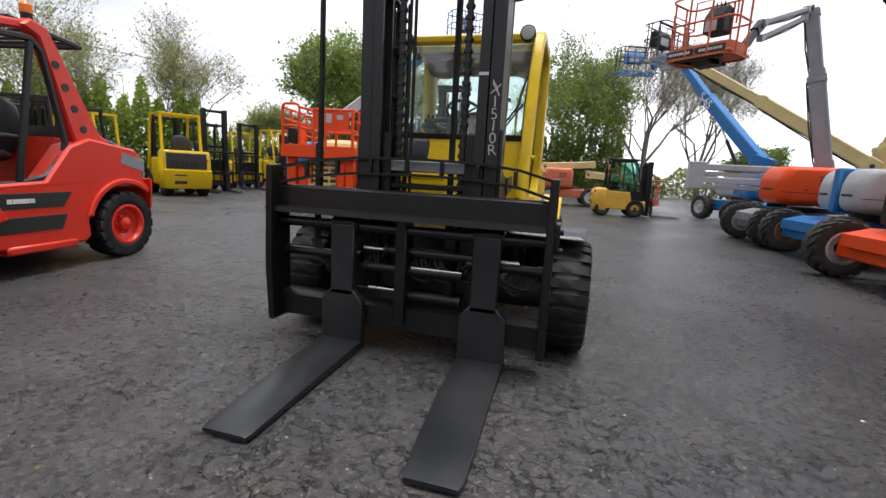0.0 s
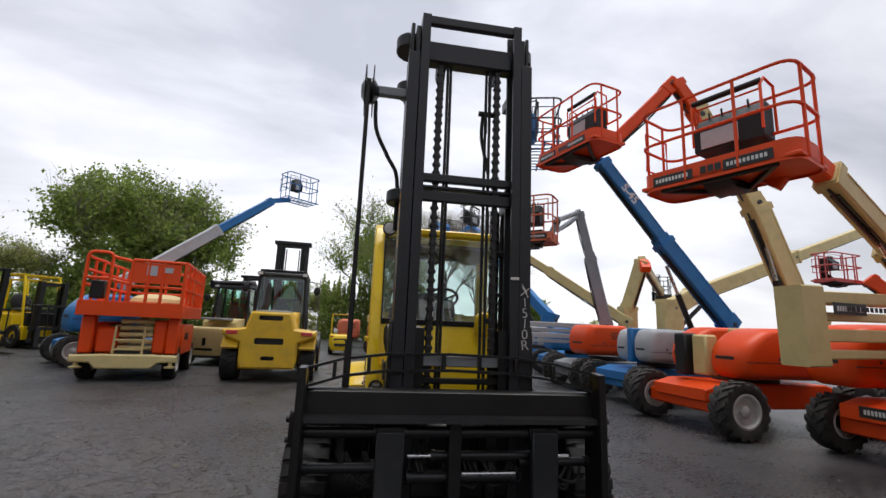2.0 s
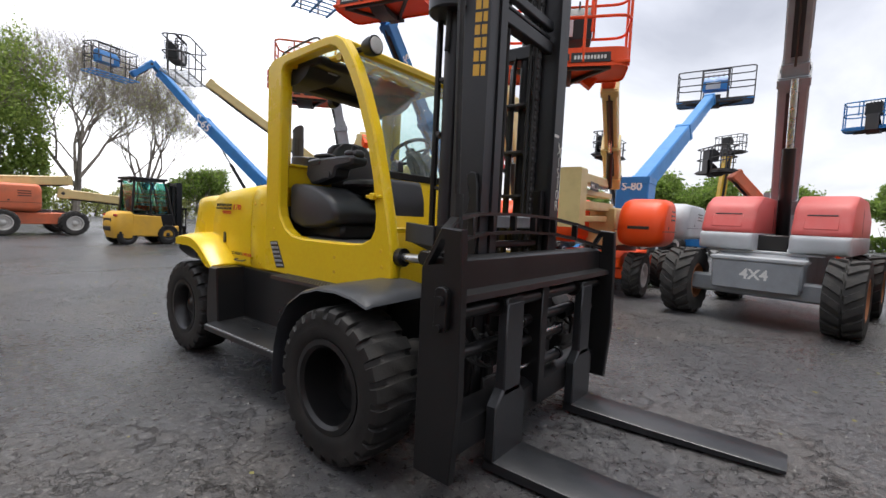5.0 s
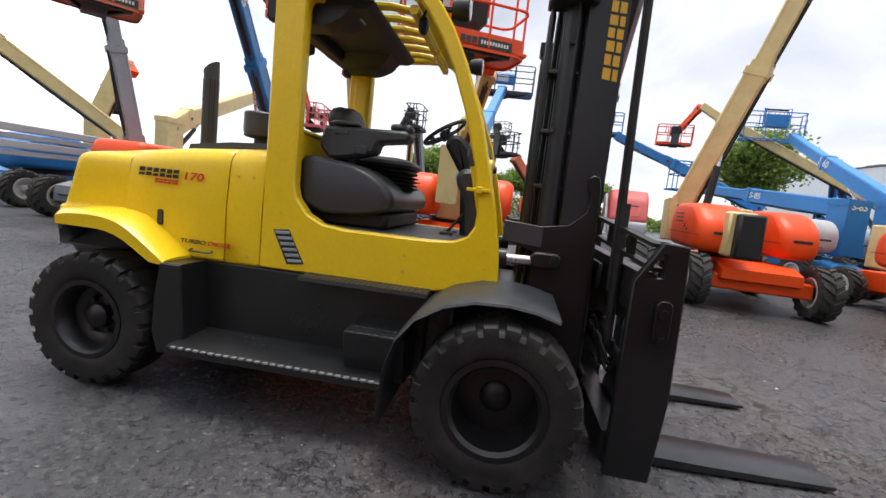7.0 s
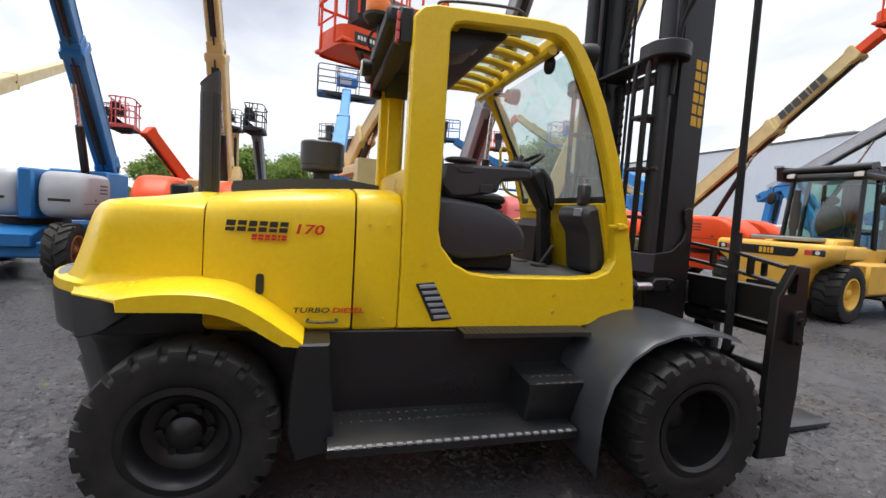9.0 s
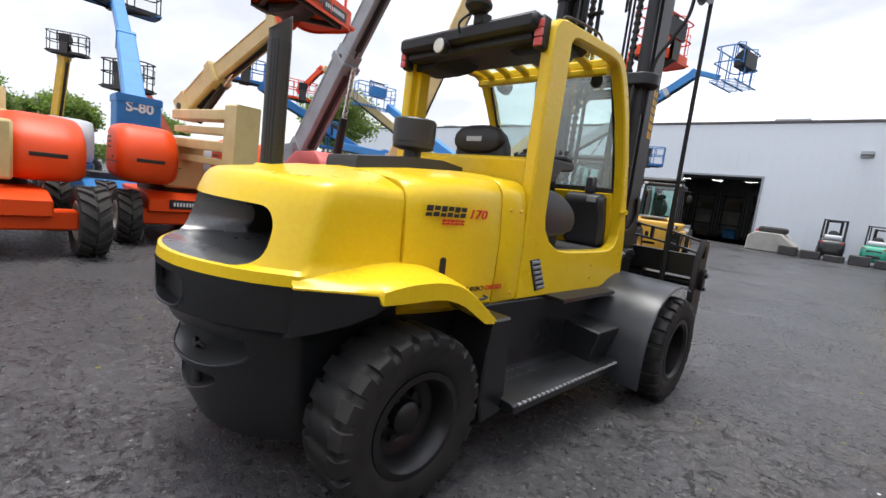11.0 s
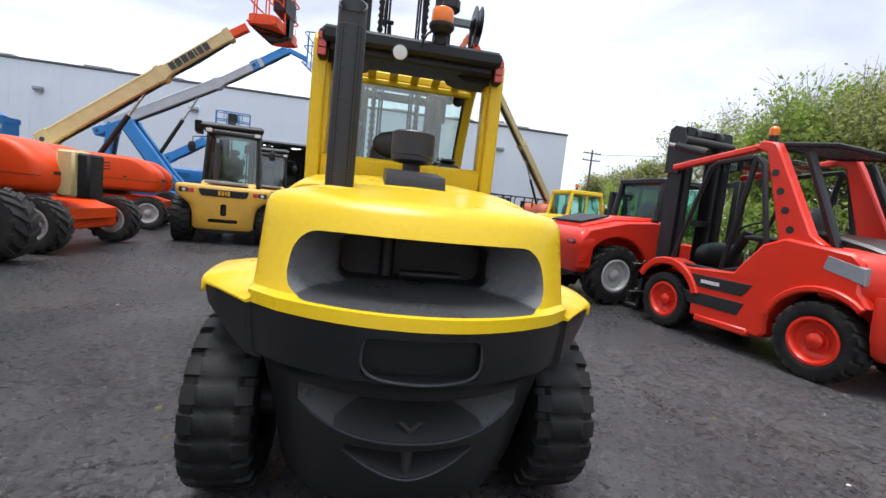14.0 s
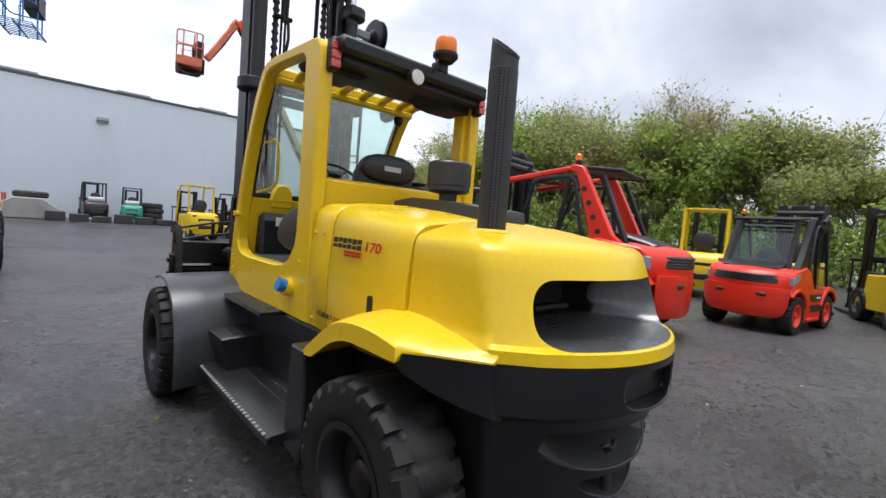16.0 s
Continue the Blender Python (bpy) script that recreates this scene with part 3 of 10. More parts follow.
# ---- wheels ----
def wheel(parent, x, y, z, r, w, rim_r, rim_mat, side=1, tyre_mat=RUBBER, lugs=24, lug_h=0.03, style="bar", dish=0.06, hub=True, detail=1):
    """A tyre with its tread blocks, and a rim on it; side is the sign of x to which the wheel's face looks."""
    m = pose(x, y, z)
    t = Geo()
    rb, h, pitch = r - lug_h, w / 2, 2 * math.pi / lugs
    fill, lean, deep = {"solid": (0.68, 0.05, 0.044), "bar": (0.72, 0.25, 0.06), "lug": (0.52, 0.75, 0.085)}[style]
    # across the tyre: place, radius in the groove, radius on the block
    half = [(0.02, rb, rb if style == "lug" else r), (0.10, rb, r), (0.50, rb, r), (0.84, rb, r - 0.003), (0.95, rb - 0.010, r - 0.010), (1.0, rb - deep * 0.55, rb - deep * 0.35), (0.985, rb - deep, rb - deep + 0.004)]
    if style == "solid":
        # a smooth middle band and open notches at the shoulders
        half = [(0.02, r - 0.003, r), (0.46, r - 0.004, r), (0.56, r - 0.012, r), (0.64, rb, r - 0.001), (0.84, rb - 0.004, r - 0.005), (0.94, rb - 0.014, r - 0.014), (1.0, rb - deep * 0.7, rb - deep * 0.45), (0.985, rb - deep, rb - deep + 0.004)]
    side_ = [((rim_r * 0.45 + rb * 0.55), 1.0), (rim_r + 0.055, 0.985), (rim_r + 0.025, 0.94), (rim_r + 0.012, 0.86), (rim_r, 0.80)]
    prof = [(-k * h, a, a) for a, k in side_[::-1]] + [(-k * h, a, b) for k, a, b in half[::-1]] + [(k * h, a, b) for k, a, b in half] + [(k * h, a, a) for a, k in side_]
    rings = []
    for i in range(lugs):
        for f, top in ((0.0, 0), (0.05, 1), (fill, 1), (fill + 0.05, 0)):
            ring = []
            for px, low, high in prof:
                q = max(-1.0, min(1.0, px / h / 0.10))
                a = pitch * (i + f + (0.0 if style == "solid" else 0.25) * q + lean * min(1.0, abs(px) / h))
                rad = high if top else low
                ring.append(m @ Vector((px, rad * math.cos(a), rad * math.sin(a))))
            rings.append(ring)
    t.loft(rings, loop=True)
    tyre = part("tyre", t, tyre_mat, parent)
    g = Geo()
    s = side
    prof = [(rim_r + 0.012, s * h * 0.80), (rim_r + 0.018, s * h * 0.95), (rim_r - 0.012, s * h * 0.97), (rim_r - 0.03, s * h * 0.85), (rim_r - 0.045, s * (h * 0.85 - dish)),
            (rim_r * 0.55, s * (h * 0.85 - dish - 0.012)), (rim_r * 0.52, s * (h * 0.85 - dish - 0.02)), (0.001, s * (h * 0.85 - dish - 0.02))]
    g.lathe(prof, 32 if detail else 20, m)
    back = [(rim_r + 0.012, -s * h * 0.80), (rim_r - 0.02, -s * h * 0.9), (rim_r - 0.03, -s * h * 0.3), (0.001, -s * h * 0.2)]
    g.lathe(back, 20, m)
    if hub:
        f = s * (h * 0.85 - dish - 0.02)
        g.lathe([(rim_r * 0.36, f), (rim_r * 0.34, f + s * 0.05), (rim_r * 0.2, f + s * 0.075), (0.001, f + s * 0.08)], 20, m)
        if detail:
            for i in range(6):
                a = 2 * math.pi * i / 6
                q = (0, math.cos(a) * rim_r * 0.46, math.sin(a) * rim_r * 0.46)
                g.cyl(m @ Vector((f - s * 0.004, q[1], q[2])), m @ Vector((f + s * 0.028, q[1], q[2])), 0.018, 6)
    part("rim", g, rim_mat, tyre)
    return tyre

# ---- the yellow forklift in the middle ----
def super_plan(a, b, y0, e=4.5, n=48, scale=1.0):
    """Half outline of a rounded tail: from the right side round the back to the left, in plan."""
    pts = []
    for i in range(n + 1):
        t = math.pi * i / n
        ca, sa = math.cos(t), math.sin(t)
        pts.append((scale * a * math.copysign(abs(ca) ** (2 / e), ca), y0 + scale * b * abs(sa) ** (2 / e)))
    return pts


def tail_solid(levels, y0):
    """A tail block from (z, half width, length, squareness) levels, closed at the straight front face."""
    g = Geo()
    g.loft([[(x, y, z + lift * (1 - ((y - y0) / b) ** 2)) for x, y in super_plan(a, b, y0, e)] for z, a, b, e, lift in levels])
    return g


def bow_plan(a, y0, yc, bow, r=0.05, n=16):
    """A tail seen from above: straight sides to the corner at yc, then a bowed rear face."""
    right = [(a, y0), (a, (y0 + yc - r) / 2), (a, yc - r), (a - r * 0.12, yc - r * 0.45), (a - r * 0.45, yc - r * 0.02)]
    k = a - r
    back = [(k * (1 - 2 * i / n), yc + bow * (1 - (k * (1 - 2 * i / n) / a) ** 2)) for i in range(1, n)]
    return right + back + [(-x, y) for x, y in right[::-1]]


def bow_solid(levels, y0):
    """A bowed tail block from (height, half width, corner, bow) levels."""
    return Geo().loft([[(x, y, z) for x, y in bow_plan(a, y0, max(yc, y0 + 0.05), bow, r)] for z, a, yc, bow, r in levels])


def rounded_rect(w, h, r, n=6):
    pts = []
    for cx, cy, a0 in ((w - r, h - r, 0), (-w + r, h - r, 90), (-w + r, -h + r, 180), (w - r, -h + r, 270)):
        for i in range(n + 1):
            a = radians(a0 + 90 * i / n)
            pts.append((cx + r * math.cos(a), cy + r * math.sin(a)))
    return pts


def star_ring(outer, inner, c):
    """Matching points on two outlines, seen from the point c."""
    def cast(poly, a):
        d, best = Vector((math.cos(a), math.sin(a))), None
        for p, q in zip(poly, poly[1:] + poly[:1]):
            e, f = Vector((q[0] - p[0], q[1] - p[1])), Vector((p[0] - c[0], p[1] - c[1]))
            den = d.x * e.y - d.y * e.x
            if abs(den) < 1e-9:
                continue
            t, u = (f.x * e.y - f.y * e.x) / den, (f.x * d.y - f.y * d.x) / den
            if t > 0 and -1e-6 <= u <= 1 + 1e-6 and (best is None or t > best):
                best = t
        return (c[0] + d.x * best, c[1] + d.y * best)
    angles = sorted({round(math.atan2(p[1] - c[1], p[0] - c[0]), 5) for p in outer + inner} | {round(-math.pi + 2 * math.pi * i / 60, 5) for i in range(60)})
    return [cast(outer, a) for a in angles], [cast(inner, a) for a in angles]


def cab_side(x0, x1):
    outer = [(1.53, 0.83), (1.53, 2.44), (1.49, 2.49), (1.42, 2.51), (0.80, 2.54), (0.68, 2.53), (0.605, 2.49), (0.545, 2.42), (0.47, 2.31), (0.38, 2.135), (0.26, 1.84), (0.175, 1.54), (0.115, 1.30), (0.08, 1.12), (0.06, 0.93), (0.28, 0.86), (0.42, 0.83)]
    inner = [(1.335, 1.36), (1.335, 2.39), (1.31, 2.43), (1.26, 2.445), (0.88, 2.465), (0.74, 2.465), (0.675, 2.44), (0.62, 2.38), (0.535, 2.25), (0.455, 2.10), (0.345, 1.82), (0.265, 1.55), (0.228, 1.33), (0.232, 1.235), (0.27, 1.17), (0.35, 1.135), (0.5, 1.125), (1.0, 1.125), (1.14, 1.14), (1.24, 1.19), (1.315, 1.28)]
    o, i = star_ring(outer, inner, (0.85, 1.7))
    g = Geo()
    b = 0.012
    sg = 1 if x1 > x0 else -1

    def shrink(p, q, d):
        v = Vector((q[0] - p[0], q[1] - p[1]))
        v = v.normalized() * min(d, v.length * 0.4)
        return (p[0] + v.x, p[1] + v.y)
    o2, i2 = [shrink(p, q, b) for p, q in zip(o, i)], [shrink(q, p, b) for p, q in zip(o, i)]
    loops = [[(x0, *p) for p in o2], [(x0, *p) for p in i2], [(x0 + sg * b, *p) for p in i], [(x1 - sg * b, *p) for p in i], [(x1, *p) for p in i2], [(x1, *p) for p in o2], [(x1 - sg * b, *p) for p in o], [(x0 + sg * b, *p) for p in o]]
    g.loft(loops, loop=True)
    return g


def hose(g, pts, r, n=6, k=6):
    """A smooth bent tube through the points."""
    pts = [Vector(p) for p in pts]
    out = []
    for i in range(len(pts) - 1):
        a, b, c, d = pts[max(0, i - 1)], pts[i], pts[i + 1], pts[min(len(pts) - 1, i + 2)]
        for j in range(k):
            t = j / k
            out.append(0.5 * ((2 * b) + (c - a) * t + (2 * a - 5 * b + 4 * c - d) * t * t + (3 * b - a - 3 * c + d) * t ** 3))
    out.append(pts[-1])
    g.tube(out, r, n)


def main_forklift():
    fk = thing("forklift", "large yellow forklift with black counterweight and lowered forks on asphalt", "forklift")

    # tail: yellow cowl over the black counterweight
    cowl = part("cowl", bow_solid([(1.000, 0.650, 2.995, 0.290, 0.05), (1.045, 0.650, 2.992, 0.285, 0.05), (1.060, 0.640, 2.965, 0.262, 0.05), (1.10, 0.637, 2.955, 0.245, 0.055), (1.30, 0.630, 2.905, 0.205, 0.06), (1.372, 0.626, 2.888, 0.19, 0.06), (1.402, 0.617, 2.872, 0.18, 0.07), (1.420, 0.600, 2.850, 0.17, 0.08), (1.432, 0.570, 2.80, 0.16, 0.09), (1.452, 0.505, 2.68, 0.13, 0.10), (1.476, 0.42, 2.59, 0.08, 0.07), (1.490, 0.32, 2.54, 0.05, 0.04)], 2.475), YELLOW, fk, angle=30)
    front = rounded_rect(0.525, 0.122, 0.105, 7)
    hole = Geo()
    rings = []
    for y, k, kz in ((3.6, 1.0, 1.0), (3.20, 1.0, 1.0), (3.06, 0.975, 0.99), (2.97, 0.90, 0.94), (2.90, 0.80, 0.88), (2.80, 0.66, 0.82), (2.74, 0.62, 0.80)):
        rings.append([(px * k, y, 1.172 + pz * kz) for px, pz in front])
    hole.loft(rings)
    carve(cowl, hole, SCOOP)
    tint_ends(cowl, SCOOP_END, 0.35, lambda c: abs(c.x) < 0.527 and 1.05 < c.z < 1.297 and c.y > 2.70 and abs(c.x) > 0.33)
    carve(cowl, Geo().prism(rounded_rect(0.33, 0.098, 0.05, 4), 2.52, 2.93, "y", 0, Matrix.Translation((0, 0, 1.172))), INK_DARK)
    inside = Geo().box(-0.30, 0.30, 2.525, 2.54, 1.09, 1.26, 0.002).cyl((0.12, 2.66, 1.08), (0.12, 2.66, 1.265), 0.032, 12).cyl((-0.22, 2.70, 1.10), (0.06, 2.70, 1.10), 0.02, 10)
    part("radiator", inside, INK_DARK, cowl)
    cap = Geo().lathe([(0.001, 0.008), (0.028, 0.008), (0.034, 0.0)], 20, put(-0.01, 2.925, 1.426, Matrix.Rotation(radians(-90), 4, "Y")))
    part("lifting_eye", cap, YELLOW_OLD, cowl)

    cw = part("counterweight", bow_solid([(0.20, 0.45, 2.80, 0.22, 0.07), (0.225, 0.485, 2.84, 0.24, 0.07), (0.34, 0.515, 2.875, 0.26, 0.07), (0.60, 0.555, 2.92, 0.275, 0.06), (0.74, 0.585, 2.94, 0.282, 0.06), (0.785, 0.60, 2.955, 0.288, 0.06), (0.81, 0.635, 2.985, 0.292, 0.05), (0.96, 0.645, 2.995, 0.292, 0.05), (0.998, 0.645, 2.995, 0.292, 0.05)], 2.46), CHARCOAL, fk, angle=30)

    def smile(w, h, p, up):
        pts = [(w * (-1 + i / 12), -h + up * h * abs(-1 + i / 12) ** p) for i in range(25)]
        return pts + [(w * 0.985 * (1 - i / 4), h) for i in range(9)]

    def pocket(z, base, y_in, y_mid, kx=0.8, kz=0.8):
        return Geo().loft([[(px * k, y, z + pz * q) for px, pz in base] for y, k, q in ((3.6, 1.03, 1.03), (3.3, 1.015, 1.015), (y_mid, 0.97, 0.97), ((y_in + y_mid) / 2, (kx + 0.97) / 2 + 0.03, 0.93), (y_in, kx, kz))])
    carve(cw, pocket(0.895, rounded_rect(0.215, 0.075, 0.04, 6), 3.215, 3.225, 0.98, 0.98), CHARCOAL)
    scoops = ((0.645, 0.44, 0.088, 3.2, 1.10, 0.562, 2.925, 0.276), (0.455, 0.25, 0.062, 1.7, 1.5, 0.53, 2.895, 0.268))
    carve(cw, pocket(0.645, smile(0.44, 0.088, 3.2, 1.10), 2.86, 3.04, 0.60), SCOOP)
    carve(cw, pocket(0.455, smile(0.25, 0.062, 1.7, 1.5), 2.92, 3.04, 0.66), SCOOP)
    # sky highlights on the black scoop ends, painted as pale grey faces
    tint_ends(cw, SCOOP_END, 0.30, lambda c: abs(c.x) < 0.445 and 0.56 < c.z < 0.73 and 2.86 < c.y < 3.19 and abs(c.x) > 0.22)
    for sg in (-1, 1):
        part("cast_opening", Geo().box(sg * 0.13, sg * 0.22, 2.862, 2.885, 0.655, 0.70, 0.008), INK_DARK, cw)
    face = lambda x: 2.992 + 0.292 * (1 - (x / 0.645) ** 2) - 0.004
    trim = Geo()
    hose(trim, [(x, face(x), z) for x, z in ((-0.205, 0.955), (-0.21, 0.90), (-0.205, 0.865), (-0.18, 0.838), (-0.12, 0.822), (0, 0.815), (0.12, 0.822), (0.18, 0.838), (0.205, 0.865), (0.21, 0.90), (0.205, 0.955))], 0.0055)
    part("panel_lip", trim, FENDER, cw)
    for z, w, h, p, up, a, yc, bow in scoops:
        lip, line = Geo(), []
        for i in range(19):
            u = -1 + 2 * i / 18
            x = u * w * 0.985
            line.append((x, yc + bow * (1 - (x / a) ** 2) - 0.006, z - h + up * h * abs(u) ** p - 0.002))
        hose(lip, line, 0.0055)
        part("scoop_lip", lip, FENDER, cw)
    pin = Geo().cyl((0, 3.11, 0.36), (0, 3.11, 0.57), 0.022, 12)
    hose(pin, [(-0.05, 3.1, 0.585), (-0.035, 3.12, 0.60), (0, 3.125, 0.575), (0.035, 3.12, 0.60), (0.05, 3.1, 0.585)], 0.01)
    part("tow_pin", pin, IRON, cw)
    for sg in (-1, 1):
        wedge = Geo()
        wedge.loft([[(sg * 0.58, y, zt), (sg * xo, y, zt), (sg * (xo + 0.001), y, zt - 0.02), (sg * (xo - 0.012), y, zb), (sg * 0.58, y, zb - 0.02)] for y, xo, zt, zb in ((2.985, 0.648, 0.998, 0.80), (2.91, 0.712, 1.0, 0.825), (2.82, 0.79, 1.003, 0.87), (2.745, 0.862, 1.006, 0.925), (2.70, 0.872, 1.004, 0.955))])
        part("side_wedge", wedge, CHARCOAL, cw)
        rows = []
        for y, xo, zo, zi, t in ((2.99, 0.650, 1.012, 1.030, 0.004), (2.91, 0.716, 1.014, 1.045, 0.004), (2.82, 0.794, 1.018, 1.056, 0.004), (2.748, 0.866, 1.022, 1.062, 0.006), (2.735, 0.884, 1.030, 1.062, 0.048), (2.68, 0.888, 1.042, 1.072, 0.060), (2.62, 0.889, 1.050, 1.080, 0.068), (2.56, 0.889, 1.054, 1.084, 0.072), (2.50, 0.889, 1.055, 1.085, 0.073), (2.44, 0.889, 1.053, 1.083, 0.072), (2.38, 0.889, 1.046, 1.077, 0.072), (2.32, 0.889, 1.032, 1.064, 0.074), (2.26, 0.889, 1.008, 1.036, 0.076), (2.20, 0.888, 0.973, 0.997, 0.076), (2.14, 0.888, 0.932, 0.953, 0.074), (2.09, 0.887, 0.896, 0.912, 0.068), (2.04, 0.886, 0.862, 0.872, 0.040), (2.0, 0.885, 0.830, 0.835, 0.012)):
            rows.append([(sg * 0.60, y, zi + 0.006), (sg * (0.60 + 0.6 * (xo - 0.6)), y, zi * 0.35 + zo * 0.65 + 0.012), (sg * (xo - 0.02), y, zo + 0.004), (sg * xo, y, zo - 0.008), (sg * xo, y, zo - t - 0.012), (sg * (xo - 0.012), y, zo - t - 0.012), (sg * (xo - 0.04), y, zo - t), (sg * 0.60, y, zi - t)])
        part("rear_fender", Geo().loft(rows), YELLOW, fk)

    # engine hood and the fixed panel before it
    def hood_ring(y, w, zt, zb, crown=0.03, r=0.12):
        pts = [(-w + 0.03, zb), (-w, zb + 0.03), (-w - 0.006, (zb + zt) / 2), (-w + 0.012, zt - r - 0.05)]
        for i in range(7):
            a = radians(180 - 90 * i / 6)
            pts.append((-w + 0.015 + r + r * math.cos(a), zt - crown - r + r * math.sin(a)))
        pts += [(-w * 0.45, zt - crown * 0.25), (0, zt)]
        full = pts + [(-x, z) for x, z in pts[::-1][1:]]
        return [(x, y, z) for x, z in full]
    part("hood", Geo().loft([hood_ring(1.775, 0.650, 1.562, 0.815), hood_ring(1.79, 0.657, 1.568, 0.81), hood_ring(2.1, 0.657, 1.545, 0.81), hood_ring(2.3, 0.656, 1.522, 0.82), hood_ring(2.455, 0.655, 1.502, 0.83), hood_ring(2.466, 0.648, 1.494, 0.835)]), YELLOW, fk)
    side = part("fixed_panel", Geo().loft([hood_ring(1.535, 0.650, 1.572, 0.815), hood_ring(1.55, 0.656, 1.578, 0.81), hood_ring(1.755, 0.656, 1.572, 0.81), hood_ring(1.765, 0.650, 1.566, 0.815)]), YELLOW, fk)
    core = Geo().box(-0.57, 0.57, 1.5, 2.6, 0.84, 1.38, 0.05)
    part("engine_bay", core, IRON, fk)
    cover = Geo()
    cover.loft([[(-0.165 * k + 0.0, y, 1.47), (0.155 * k, y, 1.47), (0.145 * k, y, zt), (-0.155 * k, y, zt)] for y, zt, k in ((2.44, 1.535, 1.0), (2.43, 1.565, 1.0), (2.10, 1.605, 1.0), (1.80, 1.622, 0.95), (1.60, 1.60, 0.9))])
    part("intake_base", cover, MOULDED, fk)
    pre = Geo().lathe([(0.001, 1.60), (0.055, 1.60), (0.055, 1.655), (0.118, 1.665), (0.128, 1.675), (0.128, 1.70), (0.132, 1.705), (0.132, 1.835), (0.124, 1.845), (0.001, 1.852)], 32, Matrix.Translation((-0.02, 1.945, 0)) @ Matrix.Rotation(radians(-90), 4, "Y"))
    part("air_cleaner", pre, MOULDED, fk)
    up_ = Matrix.Translation((0.36, 2.665, 0)) @ Matrix.Rotation(radians(-90), 4, "Y")
    stack = part("exhaust_shield", Geo().lathe([(0.05, 1.42), (0.063, 1.43), (0.063, 2.14), (0.058, 2.145)], 28, up_), PERF, fk)
    ring = lambda z, r, tilt, k=0: [(0.36 + r * math.cos(2 * math.pi * i / 24), 2.665 + k + r * math.sin(2 * math.pi * i / 24), z + tilt * math.sin(2 * math.pi * i / 24)) for i in range(24)]
    tip = Geo().loft([ring(2.13, 0.061, 0), ring(2.18, 0.061, 0), ring(2.20, 0.061, -0.012), ring(2.24, 0.062, -0.052, 0.004), ring(2.238, 0.054, -0.050, 0.004), ring(2.14, 0.050, 0)], cap=False)
    part("exhaust_boss", Geo().loft([ring(1.40, 0.10, 0), ring(1.452, 0.095, 0), ring(1.464, 0.08, 0)]), YELLOW, stack)
    part("exhaust_pipe", tip, IRON, stack)

    # lettering on the hood
    for sg, turn in ((-1, FACE_LEFT), (1, FACE_RIGHT)):
        x = sg * 0.668
        y_mark, y_series, y_size, y_turbo, y_fuel = (2.232, 2.178, 1.995, 1.970, 1.790) if sg < 0 else (1.975, 2.03, 2.212, 1.790, 1.970)
        emblem([0.040, 0.038, 0.036, 0.036, 0.036, 0.038], 0.052, put(x, y_mark, 1.338, turn), INK_DARK, fk, 0.20)
        emblem([0.024, 0.024, 0.024, 0.024, 0.010, 0.024], 0.026, put(x, y_series, 1.287, turn), INK_RED, fk, 0.22, name="series_mark")
        writing("170", 0.078, put(x, y_size, 1.332, turn @ SLANT), INK_RED, fk, bold=0.0015)
        writing("TURBO", 0.043, put(x + sg * 0.008, y_turbo, 0.932, turn @ SLANT), INK_DARK, fk, bold=0.0006)
        writing("DIESEL", 0.043, put(x + sg * 0.008, y_fuel, 0.932, turn @ SLANT), INK_RED, fk, bold=0.0006)
        h = Geo()
        hose(h, [(x - sg * 0.01, 1.985, 0.884), (x + sg * 0.02, 1.98, 0.876), (x + sg * 0.02, 1.855, 0.876), (x - sg * 0.01, 1.85, 0.884)], 0.006)
        part("latch_handle", h, IRON, fk)
        slot = Geo().prism(rounded_rect(0.018, 0.05, 0.016, 4), x - sg * 0.012, x + sg * 0.003, "x", 0.001, Matrix.Translation((0, 2.215, 1.06)))
        part("hood_latch", slot, INK_DARK, fk)
        for y, z in ((1.60, 1.37), (1.70, 1.37), (1.61, 0.88)):
            part("bolt", Geo().cyl((x - sg * 0.014, y, z), (x - sg * 0.002, y, z), 0.010, 8), YELLOW_OLD, fk)

    # cab: side frames, louvre, roof, screens
    for sg in (-1, 1):
        fr = part("cab_side_frame", cab_side(sg * 0.575, sg * 0.662), YELLOW, fk)
        for y, z in ((1.40, 1.18), (0.62, 1.02), (0.62, 0.92), (0.16, 1.10), (0.15, 1.0)):
            part("bolt", Geo().cyl((sg * 0.655, y, z), (sg * 0.668, y, z), 0.012, 8), YELLOW_OLD, fr)
        if sg < 0:
            lv = Geo().prism([(1.445, 1.075), (1.345, 1.085), (1.235, 0.885), (1.345, 0.872)], sg * 0.655, sg * 0.668, "x", 0.002)
            vent = part("louvre", lv, INK_DARK, fr)
            for i in range(6):
                t = (i + 0.5) / 6
                y = 1.395 * (1 - t) + 1.29 * t
                z = 1.08 * (1 - t) + 0.882 * t
                part("louvre_slat", Geo().prism([(y + 0.042, z + 0.005), (y - 0.046, z + 0.011), (y - 0.052, z - 0.006), (y + 0.036, z - 0.013)], sg * 0.664, sg * 0.676, "x", 0.002), GREY, vent)
        else:
            neck = Geo().cyl((0.64, 1.30, 1.0), (0.70, 1.30, 1.02), 0.055, 16)
            filler = part("fuel_neck", neck, YELLOW, fr)
            part("fuel_cap", Geo().cyl((0.70, 1.30, 1.02), (0.745, 1.30, 1.035), 0.042, 12), BLUE, filler)
        hinge = Geo().box(sg * 0.662, sg * 0.70, 0.21, 0.25, 1.42, 1.46, 0.005).box(sg * 0.66, sg * 0.685, 0.17, 0.30, 1.43, 1.45, 0.004)
        part("door_catch", hinge, YELLOW, fr)
